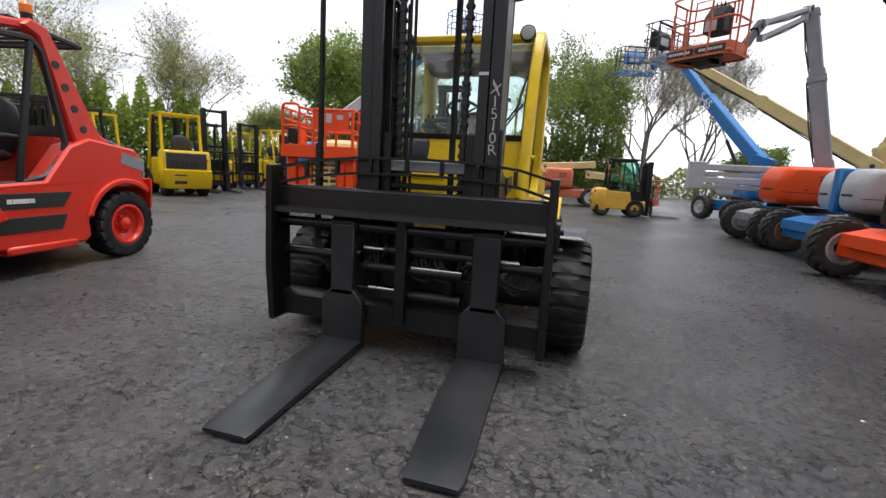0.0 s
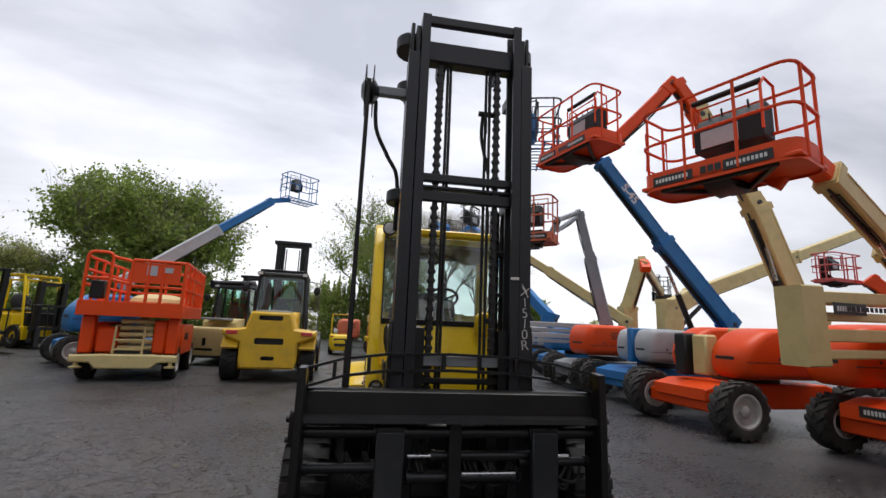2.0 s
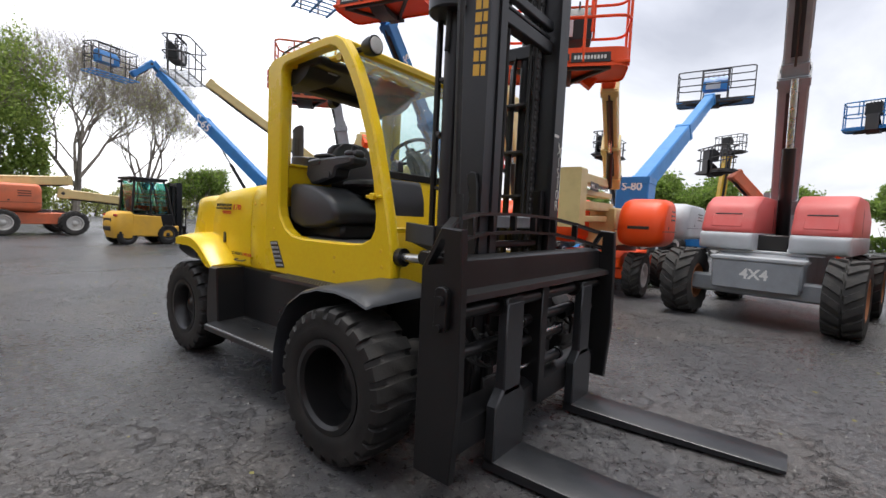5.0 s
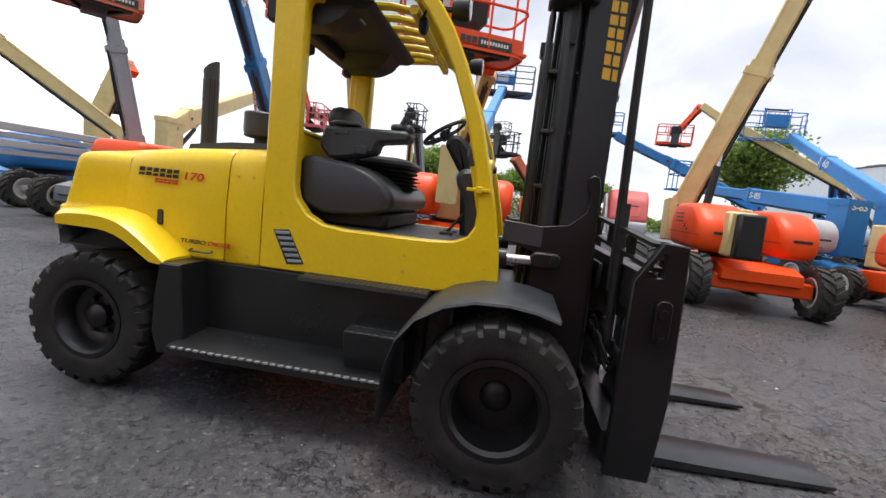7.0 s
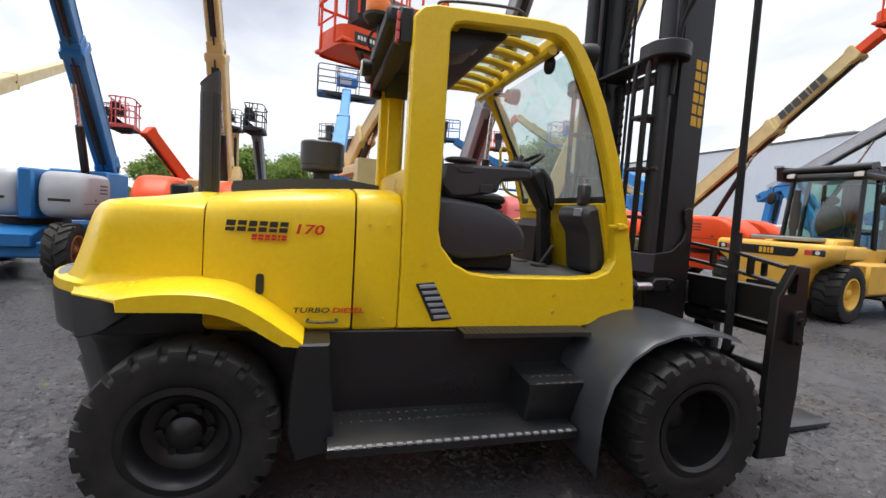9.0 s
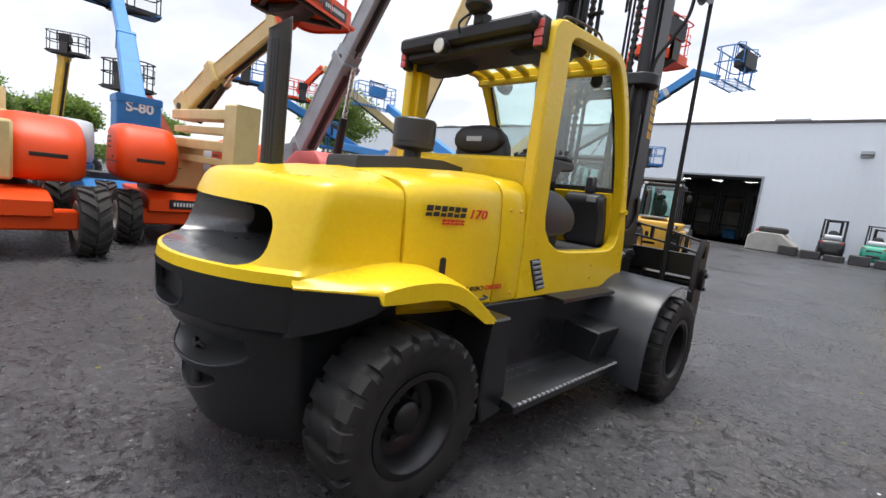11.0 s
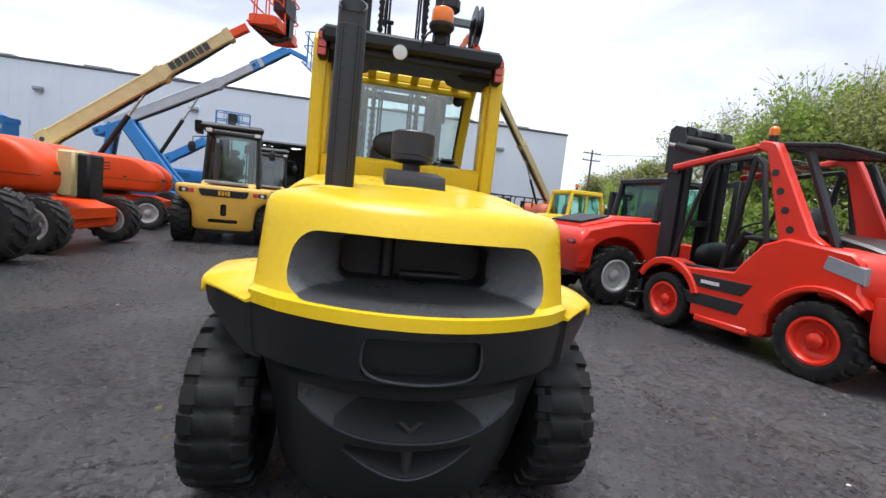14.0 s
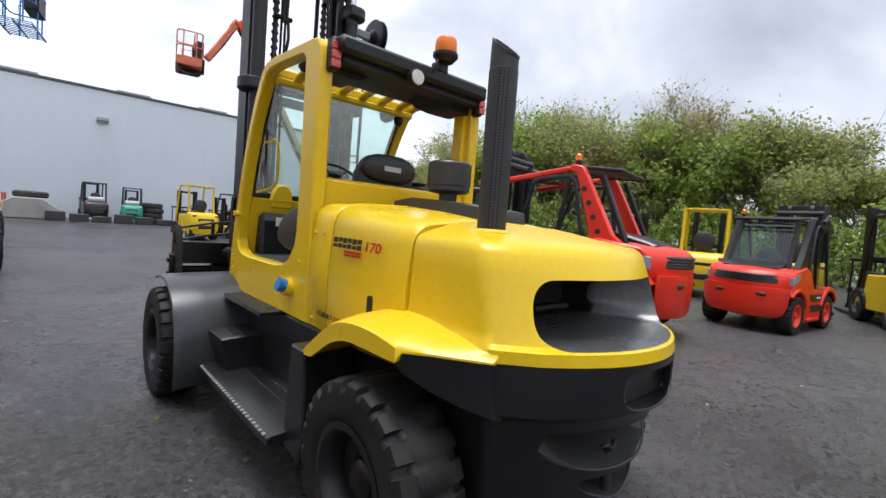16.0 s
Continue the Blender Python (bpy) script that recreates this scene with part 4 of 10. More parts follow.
    rear = Geo().box(-0.58, 0.58, 1.40, 1.50, 1.50, 1.70, 0.02).box(-0.58, 0.58, 1.38, 1.46, 1.685, 1.705, 0.005)
    rear.box(-0.585, -0.545, 1.36, 1.47, 1.68, 2.36, 0.01).box(0.545, 0.585, 1.36, 1.47, 1.68, 2.36, 0.01)
    part("rear_panel", rear, YELLOW, fk)
    roof = Geo().beam((-0.6, 0.665, 2.475), (0.6, 0.665, 2.475), 0.10, 0.07, 0.015)
    roof.beam((-0.6, 0.72, 2.41), (0.6, 0.72, 2.41), 0.05, 0.05, 0.01).beam((-0.6, 1.30, 2.46), (0.6, 1.30, 2.46), 0.06, 0.06, 0.01)
    roof_frame = part("roof_frame", roof, YELLOW, fk)
    for i in range(6):
        x = -0.45 + 0.18 * i
        g = Geo()
        pts = [(x, 0.71, 2.41), (x, 0.76, 2.455), (x, 0.90, 2.478), (x, 1.34, 2.478)]
        for p, q in zip(pts, pts[1:]):
            g.beam(p, q, 0.070, 0.028, 0.006)
        part("roof_bar", g, YELLOW, roof_frame)
    sky = part("roof_pane", Geo().box(-0.57, 0.57, 0.72, 1.34, 2.508, 2.514, 0.001), GLASS, fk)
    sky.visible_shadow = False
    part("headliner", Geo().prism(fillet([(1.50, 2.42), (1.50, 2.485), (0.985, 2.485), (0.975, 2.455), (1.02, 2.42)], 0.02), -0.565, 0.565, "x", 0.015), PLASTIC, fk)
    for sg in (-1, 1):
        part("speaker_pod", Geo().loft([[(sg * 0.565, y0, z), (sg * x1, y0, z), (sg * x1, 1.50, z), (sg * 0.565, 1.50, z)] for z, x1, y0 in ((2.43, 0.27, 1.10), (2.36, 0.31, 1.16), (2.32, 0.37, 1.24), (2.31, 0.40, 1.28))]), PLASTIC, fk)
    part("dome_lamp", Geo().box(-0.40, -0.31, 1.10, 1.14, 2.412, 2.422, 0.003), GREY_LIGHT, fk)
    rr = Geo().box(-0.60, 0.60, 1.50, 1.66, 2.40, 2.50, 0.03).box(-0.56, 0.56, 1.49, 1.60, 2.35, 2.42, 0.02)
    beam_r = part("rear_light_bar", rr, PLASTIC, fk)
    for sg in (-1, 1):
        lampg = Geo().box(sg * 0.565, sg * 0.625, 1.52, 1.60, 2.30, 2.49, 0.015)
        hous = part("tail_lamp", lampg, PLASTIC, beam_r)
        for z in (2.315, 2.365, 2.415):
            part("tail_lens", Geo().box(sg * 0.572, sg * 0.628, 1.595, 1.612, z, z + 0.045, 0.006), LENS_RED, hous)
    wl_ = Geo().lathe([(0.001, -0.03), (0.045, -0.03), (0.055, 0.01), (0.055, 0.03), (0.048, 0.034)], 24, put(0.10, 1.685, 2.372, Matrix.Rotation(radians(90), 4, "Z")))
    work = part("work_lamp", wl_, PLASTIC, beam_r)
    lens = Geo().lathe([(0.048, 0.03), (0.044, 0.04), (0.001, 0.042)], 20, put(0.10, 1.685, 2.372, Matrix.Rotation(radians(90), 4, "Z")))
    part("lamp_lens", lens, LENS_CLEAR, work)
    arm = Geo().box(-0.20, -0.12, 1.56, 1.66, 2.48, 2.56, 0.01).lathe([(0.001, 2.55), (0.055, 2.55), (0.085, 2.585), (0.085, 2.605), (0.001, 2.61)], 24, put(-0.16, 1.66, 0, Matrix.Rotation(radians(-90), 4, "Y")))
    hose(arm, [(-0.10, 1.66, 2.56), (-0.05, 1.70, 2.50), (-0.04, 1.68, 2.44)], 0.008)
    bk = part("beacon_bracket", arm, PLASTIC, beam_r)
    bea = Geo().lathe([(0.07, 2.605), (0.074, 2.62), (0.071, 2.69), (0.062, 2.705), (0.001, 2.708)], 24, put(-0.16, 1.66, 0, Matrix.Rotation(radians(-90), 4, "Y")))
    part("beacon", bea, LENS_AMBER, bk)
    scr_lo, scr_hi = (0.262, 1.59), (0.605, 2.42)
    pane = Geo().add([(-0.57, scr_lo[0], scr_lo[1]), (0.57, scr_lo[0], scr_lo[1]), (0.57, 0.385, 1.98), (-0.57, 0.385, 1.98), (0.57, scr_hi[0], scr_hi[1]), (-0.57, scr_hi[0], scr_hi[1])], [(0, 1, 2, 3), (3, 2, 4, 5)])
    ws = part("windscreen", pane, SCREEN, fk)
    ws.visible_shadow = False
    drops = Geo()
    rnd = random.Random(5)
    for i in range(260):
        u, v = rnd.uniform(-0.55, 0.55), 1 - rnd.random() ** 1.5 * 0.75
        z = 1.60 + v * 0.81
        y = 0.225 + (z - 1.47) * 0.3137 if z < 1.98 else 0.385 + (z - 1.98) * 0.5
        drops.pad((u, y - 0.003, z), (rnd.uniform(0.003, 0.007), 0.003, rnd.uniform(0.004, 0.011)), 2, 6, 4)
    tagged(part("rain_film", drops, GLASS, ws), kind="stuff")
    low = Geo().prism([(0.10, 0.85), (0.16, 1.20), (0.270, 1.58), (0.305, 1.57), (0.20, 1.18), (0.15, 0.85)], -0.58, 0.58, "x", 0.004)
    fp = part("front_panel", low, YELLOW, fk)
    part("screen_seal", Geo().beam((-0.57, 0.272, 1.595), (0.57, 0.272, 1.595), 0.02, 0.05, 0.005).tube([(-0.568, 0.265, 1.60), (-0.568, 0.385, 1.98), (-0.568, 0.60, 2.41)], 0.010, 6).tube([(0.568, 0.265, 1.60), (0.568, 0.385, 1.98), (0.568, 0.60, 2.41)], 0.010, 6), RUBBER, fp)
    part("access_cover", Geo().box(-0.57, -0.03, 0.122, 0.145, 1.22, 1.25, 0.004), YELLOW, fp)
    part("wiper_housing", Geo().prism(fillet([(0.25, 1.50), (0.45, 1.50), (0.44, 1.60), (0.39, 1.70), (0.31, 1.71), (0.26, 1.66)], 0.03), 0.215, 0.30, "y", 0.015), YELLOW, fp)
    wip = Geo()
    wip.tube([(0.36, 0.20, 1.63), (0.44, 0.25, 1.73), (0.53, 0.33, 1.88)], 0.009).tube([(0.40, 0.20, 1.62), (0.47, 0.26, 1.74), (0.55, 0.33, 1.87)], 0.008).tube([(0.50, 0.30, 1.80), (0.55, 0.45, 2.10)], 0.010).cyl((0.36, 0.19, 1.63), (0.36, 0.24, 1.63), 0.025, 12)
    part("wiper", wip, PLASTIC, fp)
    for sg in (-1, 1):
        can = Geo().lathe([(0.001, -0.05), (0.05, -0.05), (0.062, -0.01), (0.065, 0.045), (0.055, 0.05)], 20, put(sg * 0.535, 0.46, 2.445, Matrix.Rotation(radians(-90), 4, "Z")))
        can.box(sg * 0.52, sg * 0.55, 0.49, 0.62, 2.43, 2.46, 0.005)
        head = part("headlamp", can, PLASTIC, fk)
        part("lamp_lens", Geo().lathe([(0.055, 0.046), (0.05, 0.054), (0.001, 0.057)], 20, put(sg * 0.535, 0.46, 2.445, Matrix.Rotation(radians(-90), 4, "Z"))), LENS_CLEAR, head)
    mir = Geo().pad((-0.50, 0.68, 2.36), (0.045, 0.03, 0.05), 2.2)
    mir.tube([(-0.56, 0.66, 2.42), (-0.50, 0.70, 2.38)], 0.008)
    part("inner_mirror", mir, PLASTIC, fk)
    loops = Geo()
    hose(loops, [(-0.62, 1.40, 2.50), (-0.62, 1.36, 2.55), (-0.62, 0.98, 2.58), (-0.62, 0.90, 2.53)], 0.008)
    part("roof_handle", loops, IRON, fk)
    grab = Geo()
    hose(grab, [(0.555, 0.43, 2.0), (0.50, 0.54, 2.0), (0.48, 0.50, 1.7), (0.555, 0.31, 1.62)], 0.011)
    part("grab_handle", grab, YELLOW, fk)

    # inside the cab
    fl = Geo().box(-0.57, 0.57, 0.2, 1.45, 1.06, 1.128, 0.01)
    part("cab_floor", fl, FOOT_MAT, fk)
    deck = fillet([(1.37, 1.55), (1.255, 1.546), (1.036, 1.524), (0.88, 1.465), (0.787, 1.40), (0.748, 1.33), (0.764, 1.26), (0.92, 1.212), (1.2, 1.19), (1.37, 1.25)], 0.06, 4)
    part("seat_deck", hull(Geo(), deck, -0.565, 0.565, 0.07, "x", None, 5), MOULDED, fk)
    part("seat_pedestal", Geo().box(-0.46, 0.46, 0.80, 1.37, 1.12, 1.25, 0.03), PLASTIC, fk)
    seat = Geo().pad((0, 0.955, 1.565), (0.25, 0.22, 0.055), 3.4).pad((0, 0.95, 1.52), (0.21, 0.20, 0.03), 4)
    sb = part("seat", seat, SEATING, fk)
    bellows = Geo()
    for i in range(4):
        bellows.pad((0, 0.94, 1.41 + 0.026 * i), (0.22, 0.205 - 0.008 * (i % 2), 0.016), 5, 24, 5)
    part("seat_bellows", bellows, RUBBER, sb)
    back = Geo().pad((0, 1.26, 1.70), (0.245, 0.07, 0.24), 3.6).pad((0, 1.31, 1.83), (0.225, 0.06, 0.105), 4)
    part("backrest", back, SEATING, sb)
    part("seat_label", Geo().box(-0.07, 0.07, 1.368, 1.374, 1.81, 1.845, 0.002), GREY_LIGHT, sb)
    armr = Geo().prism(fillet([(1.27, 1.745), (0.99, 1.752), (0.74, 1.757), (0.70, 1.735), (0.72, 1.69), (0.91, 1.668), (0.93, 1.60), (1.10, 1.56), (1.22, 1.545), (1.29, 1.62)], 0.02), -0.46, -0.30, "x", 0.018)
    armr.pad((-0.38, 0.80, 1.775), (0.065, 0.05, 0.028), 3).pad((-0.38, 0.735, 1.77), (0.05, 0.03, 0.032), 3).pad((-0.38, 1.15, 1.775), (0.06, 0.10, 0.02), 3)
    armr.box(-0.468, -0.455, 1.10, 1.19, 1.70, 1.735, 0.004).box(-0.47, -0.455, 0.97, 1.05, 1.59, 1.64, 0.01).cyl((-0.40, 0.78, 1.79), (-0.40, 0.765, 1.835), 0.014, 10).cyl((-0.36, 0.80, 1.79), (-0.36, 0.785, 1.83), 0.012, 8)
    part("armrest", armr, MOULDED, sb)
    colm = Geo().prism(fillet([(0.55, 1.745), (0.51, 1.81), (0.44, 1.815), (0.36, 1.735), (0.325, 1.585), (0.37, 1.48), (0.43, 1.56)], 0.03), -0.10, 0.10, "x", 0.03).beam((0, 0.38, 1.54), (0, 0.34, 1.12), 0.11, 0.08, 0.02)
    col_ = part("steering_column", colm, PLASTIC, fk)
    sw = Geo()
    M = Matrix.Translation((0, 0.57, 1.83)) @ Matrix.Rotation(radians(-33), 4, "X")
    sw.tube([M @ Vector((0.155 * math.cos(2 * math.pi * i / 28), 0.155 * math.sin(2 * math.pi * i / 28), 0)) for i in range(28)], 0.014, 8, closed=True)
    for a in (90, 210, 330):
        sw.tube([M @ Vector((0, 0, -0.02)), M @ Vector((0.16 * math.cos(radians(a)), 0.16 * math.sin(radians(a)), 0))], 0.010, 6)
    sw.cyl(M @ Vector((0, 0, -0.05)), M @ Vector((0, 0, 0.01)), 0.04, 14).cyl(M @ Vector((0.12, 0.11, 0)), M @ Vector((0.12, 0.11, 0.06)), 0.02, 10)
    part("steering_wheel", sw, PLASTIC, col_)
    dash = Geo().prism(fillet([(0.388, 1.47), (0.375, 1.551), (0.245, 1.575), (0.20, 1.43), (0.19, 1.13), (0.29, 1.13), (0.322, 1.387)], 0.04), -0.545, -0.20, "x", 0.03)
    dash.box(-0.44, -0.36, 0.275, 0.345, 1.56, 1.70, 0.015)
    part("dash_panel", Geo().box(-0.50, -0.42, 0.372, 0.392, 1.49, 1.54, 0.004), GREY, fk)
    part("side_console", Geo().prism([(0.20, 1.12), (0.36, 1.13), (0.36, 1.40), (0.30, 1.46), (0.25, 1.44)], 0.12, 0.52, "x", 0.02), PLASTIC, fk)
    part("dashboard", dash, MOULDED, fk)
    ped = Geo().box(-0.20, -0.10, 0.42, 0.50, 1.12, 1.15, 0.01).beam((-0.15, 0.36, 1.28), (-0.15, 0.46, 1.14), 0.02, 0.02)
    part("pedal", ped, IRON, fk)
    part("pedal", Geo().box(0.10, 0.20, 0.42, 0.52, 1.12, 1.14, 0.01), IRON, fk)
    part("notice_plate", Geo().box(0.30, 0.44, 0.43, 0.445, 1.36, 1.43, 0.003), WHITE, fk)

    # frame, steps and fenders
    ch = Geo().box(-0.60, 0.60, 0.30, 2.45, 0.30, 0.84, 0.02).box(-0.45, 0.45, -0.25, 0.4, 0.32, 0.86, 0.03)
    part("chassis", ch, CHARCOAL, fk)
    for sg in (-1, 1):
        plate = Geo().box(sg * 0.60, sg * 0.655, 0.45, 1.97, 0.30, 0.825, 0.01)
        plate.prism([(1.88, 0.825), (2.02, 0.825), (2.05, 0.62), (2.06, 0.40), (2.02, 0.27), (1.84, 0.30)], sg * 0.62, sg * 0.89, "x", 0.01)
        part("frame_plate", plate, CHARCOAL, fk)
        st = Geo().prism([(sg * 0.64, 0.395), (sg * 0.965, 0.375), (sg * 0.985, 0.365), (sg * 0.985, 0.325), (sg * 0.96, 0.32), (sg * 0.64, 0.34)], 0.60, 1.88, "y", 0.005)
        st1 = part("lower_step", st, CHARCOAL, fk)
        tread = Geo()
        edge = Geo()
        for i in range(26):
            y = 0.64 + 0.047 * i
            edge.box(sg * 0.972, sg * 0.992, y, y + 0.028, 0.362, 0.374, 0.002)
        for i in range(24):
            for j in range(4):
                tread.pad((sg * (0.70 + 0.07 * j), 0.66 + 0.05 * i, 0.392 - 0.018 * j / 3), (0.012, 0.012, 0.004), 2, 6, 3)
        tagged(part("step_grip", tread, IRON, st1), kind="stuff")
        tagged(part("step_edge", edge, STEP_EDGE, st1), kind="stuff")
        bx = Geo().prism([(sg * 0.64, 0.625), (sg * 0.905, 0.606), (sg * 0.925, 0.598), (sg * 0.925, 0.565), (sg * 0.86, 0.33), (sg * 0.64, 0.33)], 0.50, 0.86, "y", 0.012)
        st2 = part("upper_step", bx, CHARCOAL, fk)
        tr2 = Geo()
        for i in range(7):
            tr2.box(sg * 0.912, sg * 0.930, 0.52 + 0.046 * i, 0.52 + 0.046 * i + 0.026, 0.594, 0.605, 0.002)
            for j in range(3):
                tr2.pad((sg * (0.70 + 0.07 * j), 0.54 + 0.045 * i, 0.621 - 0.005 * j), (0.011, 0.011, 0.004), 2, 6, 3)
        tagged(part("step_grip", tr2, IRON, st2), kind="stuff")
        gp = Geo().prism([(sg * 0.64, 0.842), (sg * 0.80, 0.838), (sg * 0.805, 0.815), (sg * 0.64, 0.81)], 0.44, 1.20, "y", 0.003)
        grip = part("grip_plate", gp, CHARCOAL, fk)
        dots = Geo()
        for i in range(24):
            for j in range(5):
                dots.pad((sg * (0.675 + 0.028 * j), 0.46 + 0.031 * i, 0.842), (0.008, 0.008, 0.004), 2, 6, 3)
        tagged(part("grip_studs", dots, IRON, grip), kind="stuff")
        line = [(0.58, 0.22), (0.576, 0.38), (0.565, 0.53), (0.52, 0.68), (0.43, 0.80), (0.30, 0.882), (0.15, 0.925), (-0.01, 0.932), (-0.14, 0.917), (-0.25, 0.885)]
        rows = [[(sg * 0.60, y, z + 0.012), (sg * 0.9, y, z + 0.006), (sg * 1.10, y, z), (sg * 1.135, y, z - 0.012), (sg * 1.14, y, z - 0.024), (sg * 1.13, y - 0.004, z - 0.024), (sg * 1.10, y - 0.01, z - 0.014), (sg * 0.60, y - 0.012, z - 0.002)] for y, z in line]
        part("front_fender", Geo().loft(rows), FENDER, fk)
        wheel(fk, sg * 1.03, 0.0, 0.415, 0.415, 0.315, 0.235, BLACK, sg, lugs=24, lug_h=0.024, dish=0.19, style="solid")
        wheel(fk, sg * 0.765, 2.49, 0.412, 0.412, 0.30, 0.225, BLACK, sg, lugs=22, lug_h=0.027, dish=0.09, style="solid")
    ax = Geo().cyl((-0.9, 0, 0.415), (0.9, 0, 0.415), 0.13, 16).pad((0, 0, 0.415), (0.25, 0.22, 0.22), 2.4)
    part("front_axle", ax, IRON, fk)
    part("rear_axle", Geo().cyl((-0.75, 2.49, 0.41), (0.75, 2.49, 0.41), 0.09, 14).box(-0.45, 0.45, 2.38, 2.6, 0.3, 0.5, 0.03), IRON, fk)

    # mast
    T, F = 4.04, -0.465
    for sg in (-1, 1):
        g = Geo().prism([(sg * 0.420, F), (sg * 0.505, F), (sg * 0.505, F + 0.215), (sg * 0.420, F + 0.215), (sg * 0.420, F + 0.19), (sg * 0.488, F + 0.185), (sg * 0.488, F + 0.03), (sg * 0.420, F + 0.025)], 0.16, 3.70, "z", 0.005)
        part("outer_rail", g, MAST, fk)
        g = Geo().prism([(sg * 0.345, F - 0.012), (sg * 0.412, F - 0.012), (sg * 0.412, F + 0.18), (sg * 0.345, F + 0.18), (sg * 0.345, F + 0.155), (sg * 0.395, F + 0.15), (sg * 0.395, F + 0.018), (sg * 0.345, F + 0.013)], 0.2, T, "z", 0.005)
        part("inner_rail", g, MAST, fk)
        g = Geo().prism([(sg * 0.275, F + 0.03), (sg * 0.338, F + 0.03), (sg * 0.338, F + 0.16), (sg * 0.275, F + 0.16), (sg * 0.275, F + 0.14), (sg * 0.322, F + 0.14), (sg * 0.322, F + 0.05), (sg * 0.275, F + 0.05)], 0.22, 1.55, "z", 0.004)
        part("carriage_rail", g, BLACK, fk)
        g = Geo().cyl((sg * 0.452, -0.175, 0.35), (sg * 0.452, -0.175, 3.48), 0.052, 20).cyl((sg * 0.452, -0.175, 3.40), (sg * 0.452, -0.175, 3.53), 0.062, 20)
        cy = part("lift_cylinder", g, MAST, fk)
        part("piston_rod", Geo().cyl((sg * 0.452, -0.175, 3.5), (sg * 0.452, -0.175, 3.95), 0.034, 14), STEEL, cy)
        for z, r, t in ((2.52, 0.135, 0.10), (3.46, 0.105, 0.10), (3.86, 0.13, 0.12)):
            col = [(sg * (0.470 + r * math.cos(radians(a))), -0.165 + r * 1.05 * math.sin(radians(a))) for a in range(-75, 95, 12)] + [(sg * 0.38, -0.165 + r * 1.05), (sg * 0.38, -0.29), (sg * 0.50, -0.29)]
            part("collar", Geo().prism(col, z, z + t, "z", 0.010), MAST, cy)
        hd = Geo().box(sg * 0.415, sg * 0.455, -0.44, -0.20, 3.70, 3.95, 0.012).box(sg * 0.465, sg * 0.495, -0.42, -0.22, 3.72, 3.98, 0.02)
        part("cylinder_head_plate", hd, MAST, cy)
        ch_ = Geo()
        for i in range(92):
            z = 0.55 + 0.035 * i
            if i % 2:
                ch_.box(sg * 0.218, sg * 0.259, -0.386, -0.354, z - 0.006, z + 0.041, 0.006)
            else:
                ch_.box(sg * 0.211, sg * 0.266, -0.390, -0.350, z - 0.004, z + 0.039, 0.008).cyl((sg * 0.206, -0.37, z + 0.017), (sg * 0.271, -0.37, z + 0.017), 0.010, 8)
        part("lift_chain", ch_, CHAIN, fk)
        part("chain_sheave", Geo().lathe([(0.02, -0.022), (0.085, -0.022), (0.07, 0.0), (0.085, 0.022), (0.02, 0.022)], 22, Matrix.Translation((sg * 0.238, -0.29, 3.66))), IRON, fk)
        for k, x in enumerate((0.150, 0.178)):
            hz = Geo()
            hose(hz, [(sg * x, -0.36 - 0.02 * k, 0.9), (sg * x, -0.36 - 0.02 * k, 3.52), (sg * (x + 0.012), -0.34, 3.68), (sg * (x + 0.03), -0.26, 3.74), (sg * (x + 0.04), -0.20, 3.62), (sg * (x + 0.05), -0.19, 3.2)], 0.012, 7, 4)
            part("mast_hose", hz, RUBBER, fk)
        if sg > 0:
            hz = Geo()
            hose(hz, [(0.135, -0.33, 3.28), (0.13, -0.32, 3.10), (0.17, -0.31, 2.92), (0.20, -0.30, 2.80)], 0.015, 7, 5)
            hz.cyl((0.10, -0.33, 3.30), (0.25, -0.33, 3.30), 0.022, 10)
            part("hose_fitting", hz, RUBBER, fk)
        for k, (x, y, r) in enumerate(((0.40, -0.23, 0.013), (0.385, -0.10, 0.018), (0.34, -0.13, 0.013), (0.44, -0.055, 0.02), (0.31, -0.06, 0.016))):
            hz = Geo()
            hose(hz, [(sg * x, y, 0.5), (sg * x, y, 2.3), (sg * (x + 0.006), y - 0.01, 2.52)], r, 8, 4)
            part("mast_pipe", hz, BLACK if k % 2 else RUBBER, fk)
        for z in (1.5, 1.82, 2.16):
            part("pipe_clamp", Geo().box(sg * 0.30, sg * 0.45, -0.245, -0.05, z, z + 0.022, 0.004), IRON, fk)
        part("clamp_bolt", Geo().cyl((sg * 0.47, -0.13, 1.83), (sg * 0.515, -0.13, 1.83), 0.014, 8), IRON, fk)
        br = Geo().prism([(-0.455, 0.30), (-0.455, 1.30), (-0.45, 1.52), (-0.435, 1.585), (-0.40, 1.595), (-0.372, 1.575), (-0.378, 1.52), (-0.40, 1.46), (-0.385, 1.38), (-0.30, 1.30), (-0.12, 1.27), (0.05, 1.275), (0.05, 1.17), (-0.12, 1.12), (-0.14, 0.30)], sg * 0.505, sg * 0.53, "x", 0.005)
        brk = part("mast_bracket", br, BLACK, fk)
        # lighter plate that paints the reflection along the bracket's arm
        part("bracket_sheen", Geo().prism([(0.07, 1.17), (-0.16, 1.15), (-0.16, 1.275), (0.07, 1.29)], sg * 0.53, sg * 0.545, "x", 0.004), FENDER, brk)
        part("tilt_cylinder", Geo().cyl((sg * 0.585, -0.11, 1.075), (sg * 0.585, 0.04, 1.07), 0.028, 16), STEEL, brk)
        clevis = Geo().prism(fillet([(-0.27, 1.04), (-0.27, 1.13), (-0.12, 1.13), (-0.09, 1.085), (-0.12, 1.04)], 0.03), sg * 0.555, sg * 0.615, "x", 0.01).cyl((sg * 0.53, -0.235, 1.085), (sg * 0.635, -0.235, 1.085), 0.026, 14)
